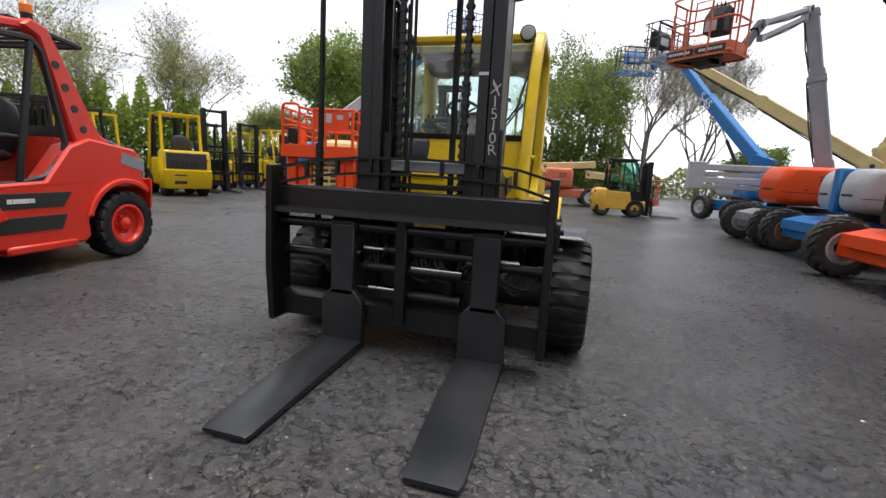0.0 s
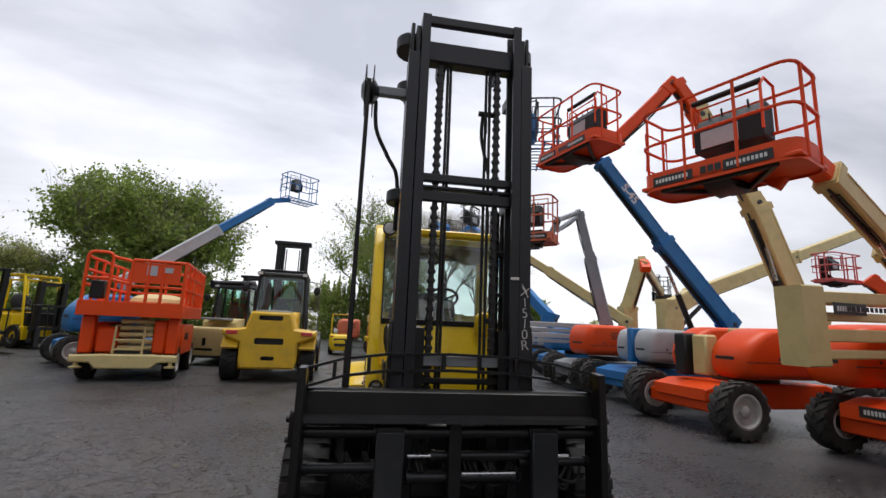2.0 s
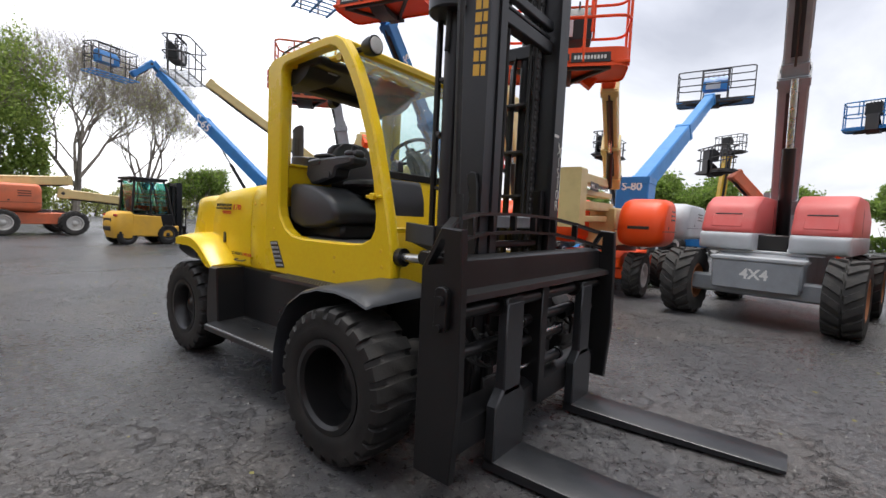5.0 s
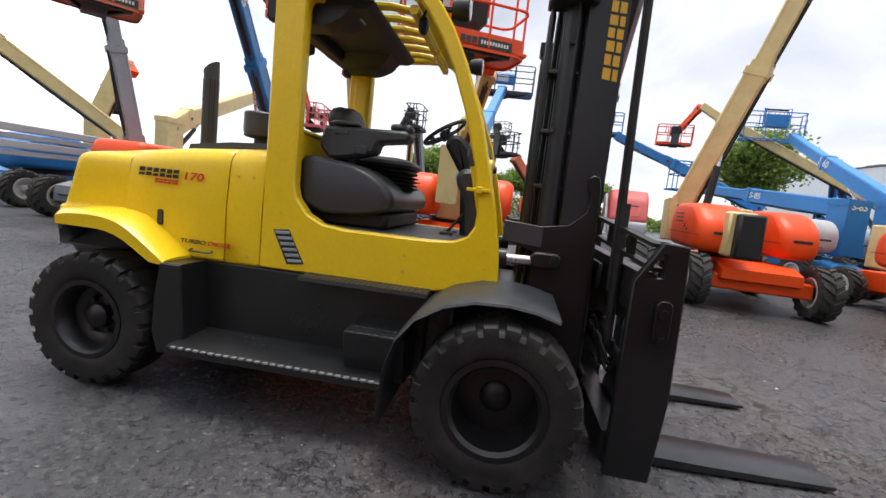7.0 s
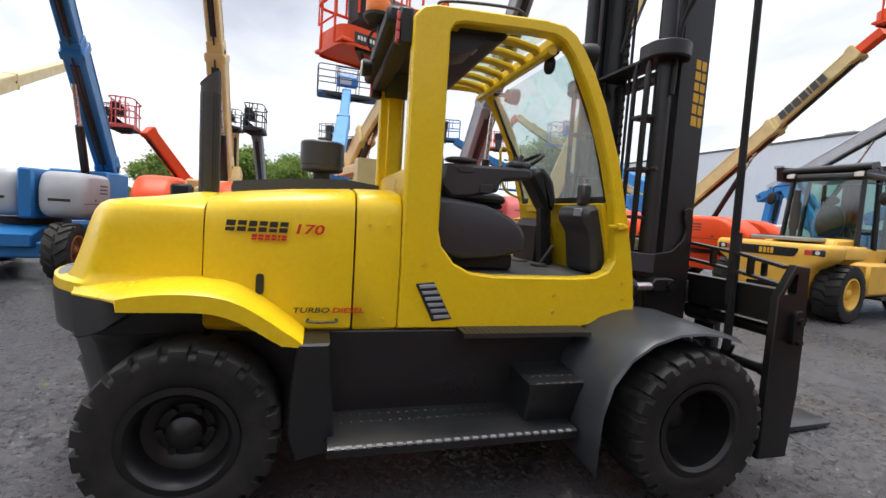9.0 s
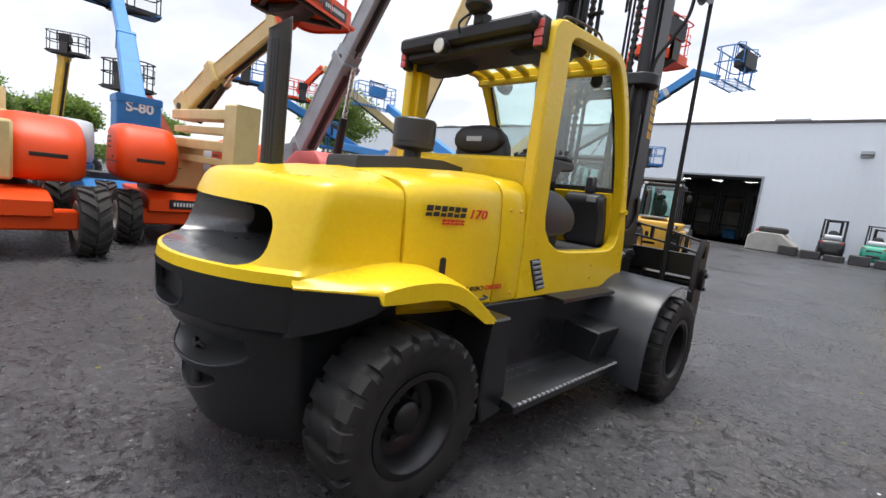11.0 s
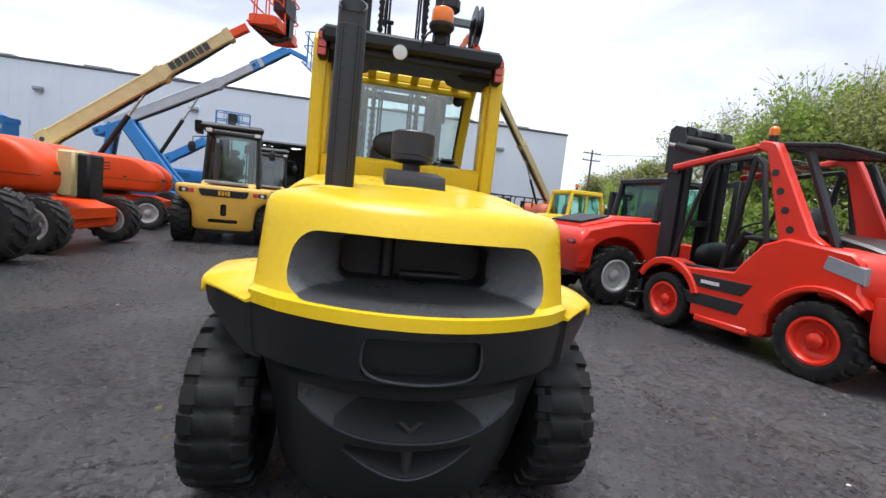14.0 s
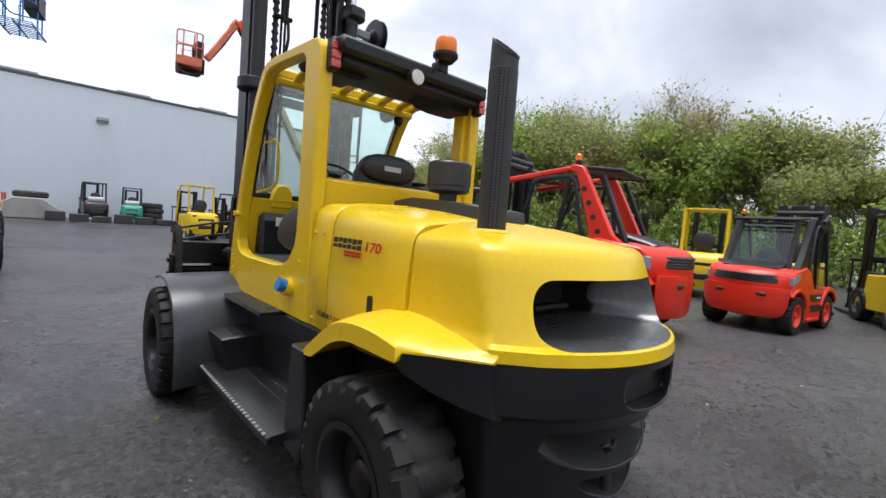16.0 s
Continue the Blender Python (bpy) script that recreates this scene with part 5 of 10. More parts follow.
        part("tilt_clevis", clevis, BLACK, brk)
        part("tilt_barrel", Geo().cyl((sg * 0.585, 0.03, 1.07), (sg * 0.585, 0.30, 1.05), 0.058, 16), BLACK, brk)
    cr = Geo().box(-0.355, 0.355, -0.42, -0.37, 2.50, 2.585, 0.008).box(-0.355, 0.355, -0.40, -0.20, 2.605, 2.63, 0.006)
    part("cross_member", cr, MAST, fk)
    part("cross_member", Geo().box(-0.355, 0.355, -0.42, -0.37, 2.655, 2.72, 0.008), MAST, fk)
    part("top_cross_member", Geo().box(-0.35, 0.35, -0.42, -0.30, 3.66, 3.84, 0.012), MAST, fk)
    part("head_bar", Geo().box(-0.40, 0.40, F - 0.004, F + 0.05, 3.955, 4.035, 0.010), MAST, fk)
    part("foot_cross_member", Geo().box(-0.36, 0.36, -0.45, -0.25, 0.42, 0.55, 0.01), BLACK, fk)
    part("lower_cross_member", Geo().box(-0.355, 0.355, -0.42, -0.36, 1.28, 1.36, 0.008), GREY, fk)
    part("lower_cross_member", Geo().box(-0.355, 0.355, -0.42, -0.36, 1.16, 1.20, 0.006), BLACK, fk)
    part("tape", Geo().box(0.346, 0.412, -0.4805, -0.4772, 1.928, 1.948, 0.001), CHALK, fk)
    for k, c in enumerate("X1510R"):
        writing(c, 0.105, put(0.462, -0.468, 1.84 - 0.078 * k, FACE_FRONT @ Matrix.Rotation(radians((-9, 3, 5, -4, 2, 6)[k]), 4, "Z")), CHALK, fk, "chalk_letter", bold=-0.0015)
    part("chalk_stroke", Geo().tube([(0.44, -0.468, 1.90), (0.47, -0.468, 1.85), (0.485, -0.468, 1.80)], 0.003, 5), CHALK, fk)
    emblem([0.062, 0.058, 0.055, 0.052, 0.052, 0.058], 0.082, put(-0.505, -0.405, 2.335, FACE_LEFT @ Matrix.Rotation(radians(90), 4, "Z")), INK_GOLD, fk, 0.20)

    # hose reel and its straight cable
    rl = Geo()
    for x in (-0.83, -0.77):
        rl.lathe([(0.05, x), (0.20, x), (0.205, x + 0.004), (0.20, x + 0.008), (0.05, x + 0.008)], 36, Matrix.Translation((0, -0.29, 3.40)))
    rl.lathe([(0.001, -0.86), (0.05, -0.86), (0.10, -0.83), (0.10, -0.76), (0.04, -0.72), (0.001, -0.72)], 24, Matrix.Translation((0, -0.29, 3.40)))
    reel = part("hose_reel", rl, BLACK, fk)
    part("reel_arm", Geo().box(-0.75, -0.46, -0.32, -0.26, 3.37, 3.45, 0.01), GREY, reel)
    cb = Geo().tube([(-0.80, -0.475, 3.40), (-0.80, -0.50, 2.0), (-0.80, -0.53, 1.0)], 0.016, 8).tube([(-0.80, -0.455, 3.40), (-0.795, -0.485, 2.0), (-0.79, -0.51, 1.0)], 0.012, 8).tube([(-0.80, -0.53, 1.45), (-0.80, -0.54, 0.72)], 0.024, 8)
    part("reel_hose", cb, RUBBER, reel)
    lp = Geo()
    hose(lp, [(-0.74, -0.26, 3.34), (-0.72, -0.25, 3.10), (-0.62, -0.22, 2.90), (-0.53, -0.2, 2.72), (-0.52, -0.18, 2.3)], 0.016)
    part("feed_hose", lp, RUBBER, reel)

    # carriage, guard and forks
    cx = -0.075
    for sg in (-1, 1):
        x0, x1 = cx + sg * 0.955, cx + sg * 1.005
        pl = Geo().prism([(-0.545, 0.15), (-0.755, 0.15), (-0.785, 0.55), (-0.775, 1.05), (-0.765, 1.28), (-0.655, 1.288), (-0.548, 1.10)], x0, x1, "x", 0.006)
        pe = carve(part("end_plate", pl, BLACK, fk), Geo().prism([(-0.675, 1.125), (-0.585, 1.115), (-0.655, 1.235), (-0.678, 1.235)], min(x0, x1) - 0.02, max(x0, x1) + 0.02, "x", 0), BLACK)
        part("pin_plate", Geo().prism(rounded_rect(0.035, 0.10, 0.03, 5), x1, x1 + sg * 0.03, "x", 0.003, Matrix.Translation((0, -0.69, 0.93))).cyl((x1, -0.69, 0.97), (x1 + sg * 0.05, -0.69, 0.97), 0.022, 12).cyl((x1, -0.69, 0.85), (x1 + sg * 0.05, -0.69, 0.85), 0.018, 12), BLACK, pe)
    tb = Geo().prism([(-0.56, 1.145), (-0.64, 1.145), (-0.66, 1.13), (-0.665, 0.995), (-0.74, 0.985), (-0.745, 0.955), (-0.66, 0.95), (-0.56, 0.95)], cx - 0.96, cx + 0.96, "x", 0.004)
    part("top_bar", tb, BLACK, fk)
    lbar = Geo().prism([(-0.52, 0.20), (-0.60, 0.16), (-0.66, 0.18), (-0.66, 0.33), (-0.60, 0.36), (-0.52, 0.36)], cx - 0.96, cx + 0.96, "x", 0.006)
    part("bottom_bar", lbar, BLACK, fk)
    part("fork_shaft", Geo().cyl((cx - 0.96, -0.645, 0.885), (cx + 0.96, -0.645, 0.885), 0.036, 16), BLACK, fk)
    part("centre_plate", Geo().box(cx - 0.04, cx + 0.04, -0.69, -0.54, 0.22, 0.96, 0.006), BLACK, fk)
    for z0, z1 in ((0.22, 0.42), (0.95, 1.1)):
        part("carriage_plate", Geo().box(cx - 0.40, cx + 0.42, -0.53, -0.505, z0, z1, 0.01), INK_DARK, fk)
    for sg in (-1, 1):
        part("roller_plate", Geo().box(cx + sg * 0.25, cx + sg * 0.33, -0.50, -0.30, 0.25, 1.05, 0.01), BLACK, fk)
    for x0, x1, z, r, a, b in ((cx - 0.95, cx - 0.33, 0.66, 0.032, 0.0, 0.0), (cx - 0.30, cx + 0.42, 0.60, 0.035, 0.40, 0.70), (cx - 0.15, cx + 0.62, 0.73, 0.032, -0.33, -0.15), (cx + 0.45, cx + 0.95, 0.69, 0.028, 0.0, 0.0), (cx - 0.02, cx + 0.42, 0.42, 0.036, -0.70, -0.45)):
        part("shift_cylinder", Geo().cyl((x0, -0.60, z), (x1, -0.60, z), r, 14).cyl((x0, -0.60, z), (x0 + 0.03, -0.60, z), r + 0.008, 14).cyl((x1 - 0.03, -0.60, z), (x1, -0.60, z), r + 0.008, 14), BLACK, fk)
    for x0, x1, z in ((cx - 0.30, cx - 0.14, 0.735), (cx + 0.06, cx + 0.42, 0.625), (cx - 0.26, cx - 0.06, 0.452), (cx + 0.62, cx + 0.80, 0.73)):
        part("chrome_rod", Geo().cyl((x0, -0.622, z), (x1, -0.622, z), 0.013, 12), STEEL, fk)
    hz = Geo()
    rnd = random.Random(3)
    for i in range(26):
        x = cx + rnd.uniform(-0.80, 0.62)
        hz = Geo()
        hose(hz, [(x, -0.56, 0.75), (x + rnd.uniform(0.02, 0.10), -0.60, 0.62), (x + rnd.uniform(0.10, 0.28), -0.59, 0.56 + rnd.uniform(-0.05, 0.05)), (x + rnd.uniform(0.2, 0.36), -0.55, 0.70)], 0.010)
        part("carriage_hose", hz, RUBBER, fk)
    upper = [(cx - 0.96, -0.64, 1.27), (cx - 0.75, -0.53, 1.325), (cx - 0.45, -0.48, 1.36), (cx, -0.465, 1.37), (cx + 0.45, -0.48, 1.36), (cx + 0.75, -0.53, 1.325), (cx + 0.96, -0.64, 1.27)]
    lower = [(x, y - 0.012, z - 0.11) for x, y, z in upper]
    flat = lambda pts: Geo().loft([[(x, y - 0.025, z - 0.009), (x, y + 0.025, z - 0.009), (x, y + 0.025, z + 0.009), (x, y - 0.025, z + 0.009)] for x, y, z in pts])
    guard = part("guard_rail", flat(upper), BLACK, fk)
    part("guard_bar", flat(lower), BLACK, guard)
    for x in (-0.80, -0.58, -0.33, -0.06, 0.20, 0.46, 0.72):
        t = abs(x) / 0.96
        y, z = -0.465 - 0.15 * t ** 2.2, 1.37 - 0.09 * t ** 2.0
        part("guard_post", Geo().box(cx + x - 0.012, cx + x + 0.012, y - 0.022, y + 0.02, z - 0.11, z, 0.003), BLACK, guard)
    for sg, xc in ((-1, -0.495), (1, 0.520)):
        f = Geo()
        f.box(xc - 0.088, xc + 0.088, -0.725, -0.665, 0.40, 0.90, 0.008)
        f.prism([(xc - 0.088, 0.44), (xc + 0.088, 0.44), (xc + 0.155, 0.36), (xc + 0.155, 0.06), (xc - 0.155, 0.06), (xc - 0.155, 0.36)], -0.725, -0.66, "y", 0.008)
        rows = []
        for y, w, zt, xo in ((-0.66, 0.155, 0.085, 0), (-0.74, 0.155, 0.072, 0), (-1.2, 0.15, 0.062, 0.01), (-1.7, 0.138, 0.05, 0.035), (-1.88, 0.130, 0.044, 0.045), (-1.915, 0.118, 0.04, 0.045)):
            xx = xc + xo
            rows.append([(xx - w, y, 0.018), (xx - w, y, zt - 0.004), (xx - w + 0.006, y, zt), (xx + w - 0.006, y, zt), (xx + w, y, zt - 0.004), (xx + w, y, 0.018)])
        f.loft(rows)
        fork_ = part("fork", f, FORK, fk)
        part("fork_hook", Geo().cyl((xc - 0.10, -0.645, 0.885), (xc + 0.10, -0.645, 0.885), 0.062, 18).box(xc - 0.09, xc + 0.09, -0.72, -0.60, 0.84, 0.93, 0.01), BLACK, fork_)
    return fk


main_forklift()

# ---- ground and building ----
def ground_height(x, y):
    t = min(1.0, max(0.0, (-13.0 - y) / 16.0))
    return 0.30 * t * t * (3 - 2 * t)


def build_ground():
    xs = sorted({-900, -300, -120, 120, 300, 900} | set(range(-80, 81, 4)))
    ys = sorted({-900, -300, -120, 120, 300, 900} | set(range(-80, 81, 2)))
    g = Geo()
    g.add([(x, y, ground_height(x, y)) for y in ys for x in xs], [(j * len(xs) + i, j * len(xs) + i + 1, (j + 1) * len(xs) + i + 1, (j + 1) * len(xs) + i) for j in range(len(ys) - 1) for i in range(len(xs) - 1)])
    ob = new("ground", mesh_from("ground", g, asphalt_material()))
    tagged(ob, "dark cracked damp asphalt yard with worn patches", "ground", kind="structure")


build_ground()


def build_hall():
    """The long white hall with its open dock door."""
    X0, X1, Y, H, D0, D1, DH, Z = -15.4, 58.0, -30.0, 8.0, 3.95, 8.55, 4.6, 0.28
    hall = thing("warehouse", "long white metal-clad warehouse with an open dark doorway", "building", kind="structure")
    walls = [(a, b, Y - 0.15, Y, z0, z1) for a, b, z0, z1 in ((X0, D0, 0, H), (D1, X1, 0, H), (D0, D1, DH, H))]
    walls += [(X0, X0 + 0.2, Y - 40, Y - 0.152, 0, H), (X1 - 0.2, X1, Y - 40, Y - 0.152, 0, H), (X0, X1, Y - 40.2, Y - 40.002, 0, H)]
    for box in walls:
        wall = part("wall", Geo().box(*box, 0.002), WALL_WHITE, hall)
    ribs = Geo()
    x = X0 + 0.15
    while x < X1:
        if not D0 - 0.1 < x < D1 + 0.1:
            ribs.box(x - 0.03, x + 0.03, Y, Y + 0.012, 0.2, H - 0.2, 0.005)
        else:
            ribs.box(x - 0.03, x + 0.03, Y, Y + 0.012, DH + 0.15, H - 0.2, 0.005)
        x += 0.61
    tagged(part("wall_rib", ribs, WALL_WHITE, wall), kind="stuff")
    part("roof", Geo().box(X0, X1, Y - 40, Y - 0.16, H - 0.15, H - 0.02, 0.002), GREY, hall)
    part("roof_trim", Geo().box(X0 - 0.05, X1, Y - 0.2, Y + 0.06, H - 0.06, H + 0.10, 0.01), TRIM_DARK, hall)
    fr = Geo().box(D0 - 0.12, D0, Y - 0.2, Y + 0.05, 0.2, DH + 0.12, 0.01).box(D1, D1 + 0.12, Y - 0.2, Y + 0.05, 0.2, DH + 0.12, 0.01).box(D0, D1, Y - 0.2, Y + 0.05, DH, DH + 0.12, 0.01)
    part("door_frame", fr, GREY, hall)
    part("roller_door", Geo().box(D0, D1, Y - 0.6, Y - 0.25, DH - 0.12, DH + 0.3, 0.08), IRON, hall)
    part("inner_floor", Geo().box(X0 + 0.3, 30, Y - 30, Y - 0.17, Z - 0.04, Z + 0.02, 0.002), CONCRETE, hall)
    part("inner_wall", Geo().box(X0 + 0.3, X1 - 0.3, Y - 30, Y - 29.8, 0, H - 0.2, 0.002), GREY, hall)
    for i in range(5):
        for j in range(4):
            lx, ly = 2.5 + 3.2 * i, Y - 6.0 - 5.5 * j
            lamp = part("ceiling_lamp", Geo().box(lx - 0.6, lx + 0.6, ly - 0.12, ly + 0.12, 6.2, 6.32, 0.02), GREY_LIGHT, hall)
            part("tube", Geo().box(lx - 0.50, lx + 0.50, ly - 0.045, ly + 0.045, 6.185, 6.2, 0.002), INDOOR_LAMP, lamp)
    rnd = random.Random(11)
    for i in range(7):
        rx = 0.5 + 2.2 * i
        rack = Geo()
        for px in (rx, rx + 1.7):
            for py in (-12.0, -13.0):
                rack.box(px - 0.05, px + 0.05, Y + py - 0.05, Y + py + 0.05, Z, 4.2, 0.005)
        for z in (1.4, 2.7, 4.0):
            rack.box(rx, rx + 1.7, Y - 13.0, Y - 12.0, z, z + 0.1, 0.005)
        rk = part("storage_rack", rack, IRON, hall)
        for z in (Z, 1.5, 2.8):
            part("crate", Geo().box(rx + 0.15, rx + 0.15 + rnd.uniform(0.6, 1.3), Y - 12.9, Y - 12.1, z, z + rnd.uniform(0.5, 0.95), 0.02), rnd.choice((WOOD, CONCRETE, BLUE, GREY)), rk)
    for xx in (-11.5, -6.8, -2.2, 3.2, 14.5, 19.0, 25.0, 33.0, 42.0):
        part("roof_vent", Geo().box(xx - 0.9, xx + 0.9, Y - 1.8, Y - 0.8, H, H + 0.38, 0.03), GREY, hall)
    cowl = Geo().lathe([(0.35, H), (0.35, H + 0.35), (0.6, H + 0.4), (0.6, H + 0.55), (0.3, H + 0.62), (0.45, H + 0.7), (0.001, H + 0.75)], 18, put(-10.2, Y - 2.0, 0, Matrix.Rotation(radians(-90), 4, "Y"))).cyl((-9.2, Y - 2, H), (-9.2, Y - 2, H + 0.55), 0.10, 10)
    part("ventilator", cowl, GREY_LIGHT, hall)
    for xx in (-9.9, -0.6, 12.5, 22.0):
        lm = part("wall_lamp", Geo().prism([(Y, 6.35), (Y + 0.28, 6.35), (Y + 0.30, 6.18), (Y, 6.02)], xx - 0.28, xx + 0.28, "x", 0.02), GREY, hall)
        part("lamp_lens", Geo().box(xx - 0.22, xx + 0.22, Y + 0.06, Y + 0.25, 6.04, 6.07, 0.005), LENS_CLEAR, lm)
    part("bollard", Geo().cyl((D0 - 0.45, Y + 0.6, 0.1), (D0 - 0.45, Y + 0.6, 1.5), 0.10, 12), RED_FADED, hall)


build_hall()


def build_litter():
    """Loose grit, leaf scraps and pale chips on the asphalt."""
    rnd = random.Random(8)
    for name, label, count, mat, size, flat in (("gravel", "scattered pale gravel chips on the asphalt", 2600, CONCRETE, 0.007, 0.6), ("leaf_litter", "dry brown leaf scraps on the asphalt", 220, LEAF_D, 0.022, 0.12), ("paper_scraps", "tiny pale scraps of litter on the asphalt", 60, WHITE, 0.014, 0.2)):
        g = Geo()
        for i in range(count):
            x, y = rnd.uniform(-8, 7), rnd.uniform(-9, 9)
            s = size * rnd.uniform(0.4, 1.5)
            a = rnd.uniform(0, 6.28)
            c, d = math.cos(a) * s, math.sin(a) * s
            z = ground_height(x, y)
            h = s * flat
            g.add([(x + c, y + d, z), (x - d * 0.8, y + c * 0.8, z + 0.001), (x - c, y - d, z), (x + d * 0.7, y - c * 0.7, z + 0.001), (x + c * 0.2, y + d * 0.1, z + h)], [(0, 1, 4), (1, 2, 4), (2, 3, 4), (3, 0, 4)])
        ob = new(name, mesh_from(name, g, mat))
        tagged(ob, label, "litter", kind="stuff")


build_litter()

# ---- parked machines ----
def basket(parent, m, frame_mat, w=1.83, d=0.80, h=1.10, floor_mat=None, slats=False, plate=0.16, console=PLASTIC):
    """A work platform: floor, kick plate, posts, rails and control box; m stands it on its floor's middle, the open side along -y."""
    pl = Geo()
    if slats:
        for y in (-d / 2, 0, d / 2):
            pl.box(-w / 2, w / 2, y - 0.02, y + 0.02, -0.03, 0.01, 0.003, m)
    else:
        pl.box(-w / 2, w / 2, -d / 2, d / 2, -0.02, 0.03, 0.01, m)
    pf = part("basket", pl, floor_mat or frame_mat, parent)
    if slats:
        for i in range(10):
            x = -w / 2 + w * i / 9
            part("floor_slat", Geo().box(x - 0.012, x + 0.012, -d / 2, d / 2, 0.011, 0.035, 0.003, m), floor_mat or frame_mat, pf)
    else:
        for sx in (-1, 1):
            part("support_beam", Geo().beam(m @ Vector((sx * w * 0.36, -d * 0.42, -0.05)), m @ Vector((sx * 0.10, d * 0.46, -0.06)), 0.06, 0.06, 0.008), IRON, pf)
        part("support_beam", Geo().beam(m @ Vector((-w * 0.36, -d * 0.40, -0.05)), m @ Vector((w * 0.36, -d * 0.40, -0.05)), 0.05, 0.06, 0.008), IRON, pf)
        part("mount_bracket", Geo().prism([(-d * 0.35, -0.07), (d * 0.62, -0.07), (d * 0.62, 0.42), (d * 0.53, 0.42), (d * 0.50, -0.02), (d * 0.2, -0.16), (-d * 0.2, -0.14)], -0.16, 0.16, "x", 0.01, m), IRON, pf)
    if plate:
        kp = Geo()
        out = fillet([(-w / 2, -d / 2), (w / 2, -d / 2), (w / 2, d / 2), (-w / 2, d / 2)], 0.2, 4)
        inn = [(x * 0.985, y * 0.97) for x, y in out]
        rows = []
        for (x, y), (u, v) in zip(out, inn):
            rows.append([m @ Vector((x, y, -0.05)), m @ Vector((x, y, plate)), m @ Vector((u, v, plate)), m @ Vector((u, v, -0.05))])
        kp.loft(rows, loop=True)
        part("kick_plate", kp, frame_mat, pf)
    for z in (h, h * 0.55):
        r = Geo()
        pts = [(px, py, z) for px, py in fillet([(-w / 2, -d / 2), (w / 2, -d / 2), (w / 2, d / 2), (-w / 2, d / 2)], 0.2, 4)]
        r.tube([m @ Vector(p) for p in pts], 0.022, 6, closed=True)
        part("rail", r, frame_mat, pf)
    for x, y in ((-w / 2, -d / 2 + 0.2), (w / 2, -d / 2 + 0.2), (w / 2, d / 2 - 0.2), (-w / 2, d / 2 - 0.2), (-w / 6, -d / 2), (w / 6, -d / 2), (-w / 6, d / 2), (w / 6, d / 2)):
        part("post", Geo().tube([m @ Vector((x, y, 0)), m @ Vector((x, y, h))], 0.02, 6), frame_mat, pf)
    cw_ = 0.42 if w > 1.55 else 0.20
    y0 = d / 2 - 0.30
    box = part("control_box", Geo().prism([(y0, h * 0.46), (y0 - 0.02, h * 0.74), (y0 + 0.16, h * 0.93), (d / 2 + 0.05, h * 0.90), (d / 2 + 0.05, h * 0.46)], -cw_, cw_, "x", 0.02, m), console, pf)
    part("info_panel", Geo().box(-cw_ * 0.75, cw_ * 0.35, y0 - 0.026, y0 - 0.012, h * 0.49, h * 0.71, 0.004, m), GREY_LIGHT, box)
    for i in range(4):
        part("lever", Geo().cyl(m @ Vector((-cw_ * 0.6 + cw_ * 0.38 * i, y0 + 0.14, h * 0.90)), m @ Vector((-cw_ * 0.6 + cw_ * 0.38 * i, y0 + 0.12, h * 1.0)), 0.014, 6), INK_DARK, box)
    if w > 1.55:
        part("padded_bar", Geo().cyl(m @ Vector((-cw_, y0 + 0.02, h * 1.13)), m @ Vector((cw_, y0 + 0.02, h * 1.13)), 0.04, 10), PLASTIC, pf)
        for sx in (-1, 1):
            part("guard_hoop", Geo().tube([m @ Vector(p) for p in ((sx * (cw_ + 0.04), d / 2, h * 0.55), (sx * (cw_ + 0.04), d / 2 - 0.02, h * 1.12), (sx * (cw_ + 0.02), y0 + 0.06, h * 1.17), (sx * cw_, y0, h * 1.08), (sx * cw_, y0, h * 0.55))], 0.018, 6), frame_mat, pf)
    part("console_hoop", Geo().tube([m @ Vector(p) for p in ((-0.40, d / 2 - 0.25, h * 0.55), (-0.40, d / 2 - 0.25, h * 1.05), (0.40, d / 2 - 0.25, h * 1.05), (0.40, d / 2 - 0.25, h * 0.55))], 0.018, 6), frame_mat, pf)
    part("gate_rail", Geo().tube([m @ Vector(p) for p in ((-w / 2, -d * 0.30, h * 0.30), (-w / 2, -d * 0.30, h * 0.80), (-w / 2, d * 0.36, h * 0.80), (-w / 2, d * 0.36, h * 0.30))], 0.016, 6, closed=True), frame_mat, pf)
    if plate > 0.15:
        for px, width in ((-w * 0.26, 0.52), (w * 0.22, 0.52)):
            pn = part("number_panel", Geo().box(px - width / 2, px + width / 2, -d / 2 - 0.009, -d / 2 - 0.001, 0.0, 0.13, 0.002, m), INK_DARK, pf)
            row = Geo()
            for k in range(10):
                row.box(px - width * 0.42 + k * width * 0.084, px - width * 0.42 + k * width * 0.084 + width * 0.055, -d / 2 - 0.013, -d / 2 - 0.008, 0.04, 0.09, 0.001, m)
            tagged(part("number_strip", row, WHITE, pn), kind="stuff")
        row = Geo()
        for k in range(3):
            row.box(-0.12 + k * 0.085, -0.05 + k * 0.085, -d / 2 - 0.008, -d / 2 - 0.001, 0.03, 0.12, 0.002, m)
        tagged(part("maker_mark", row, INK_DARK, pf), kind="stuff")
    return pf


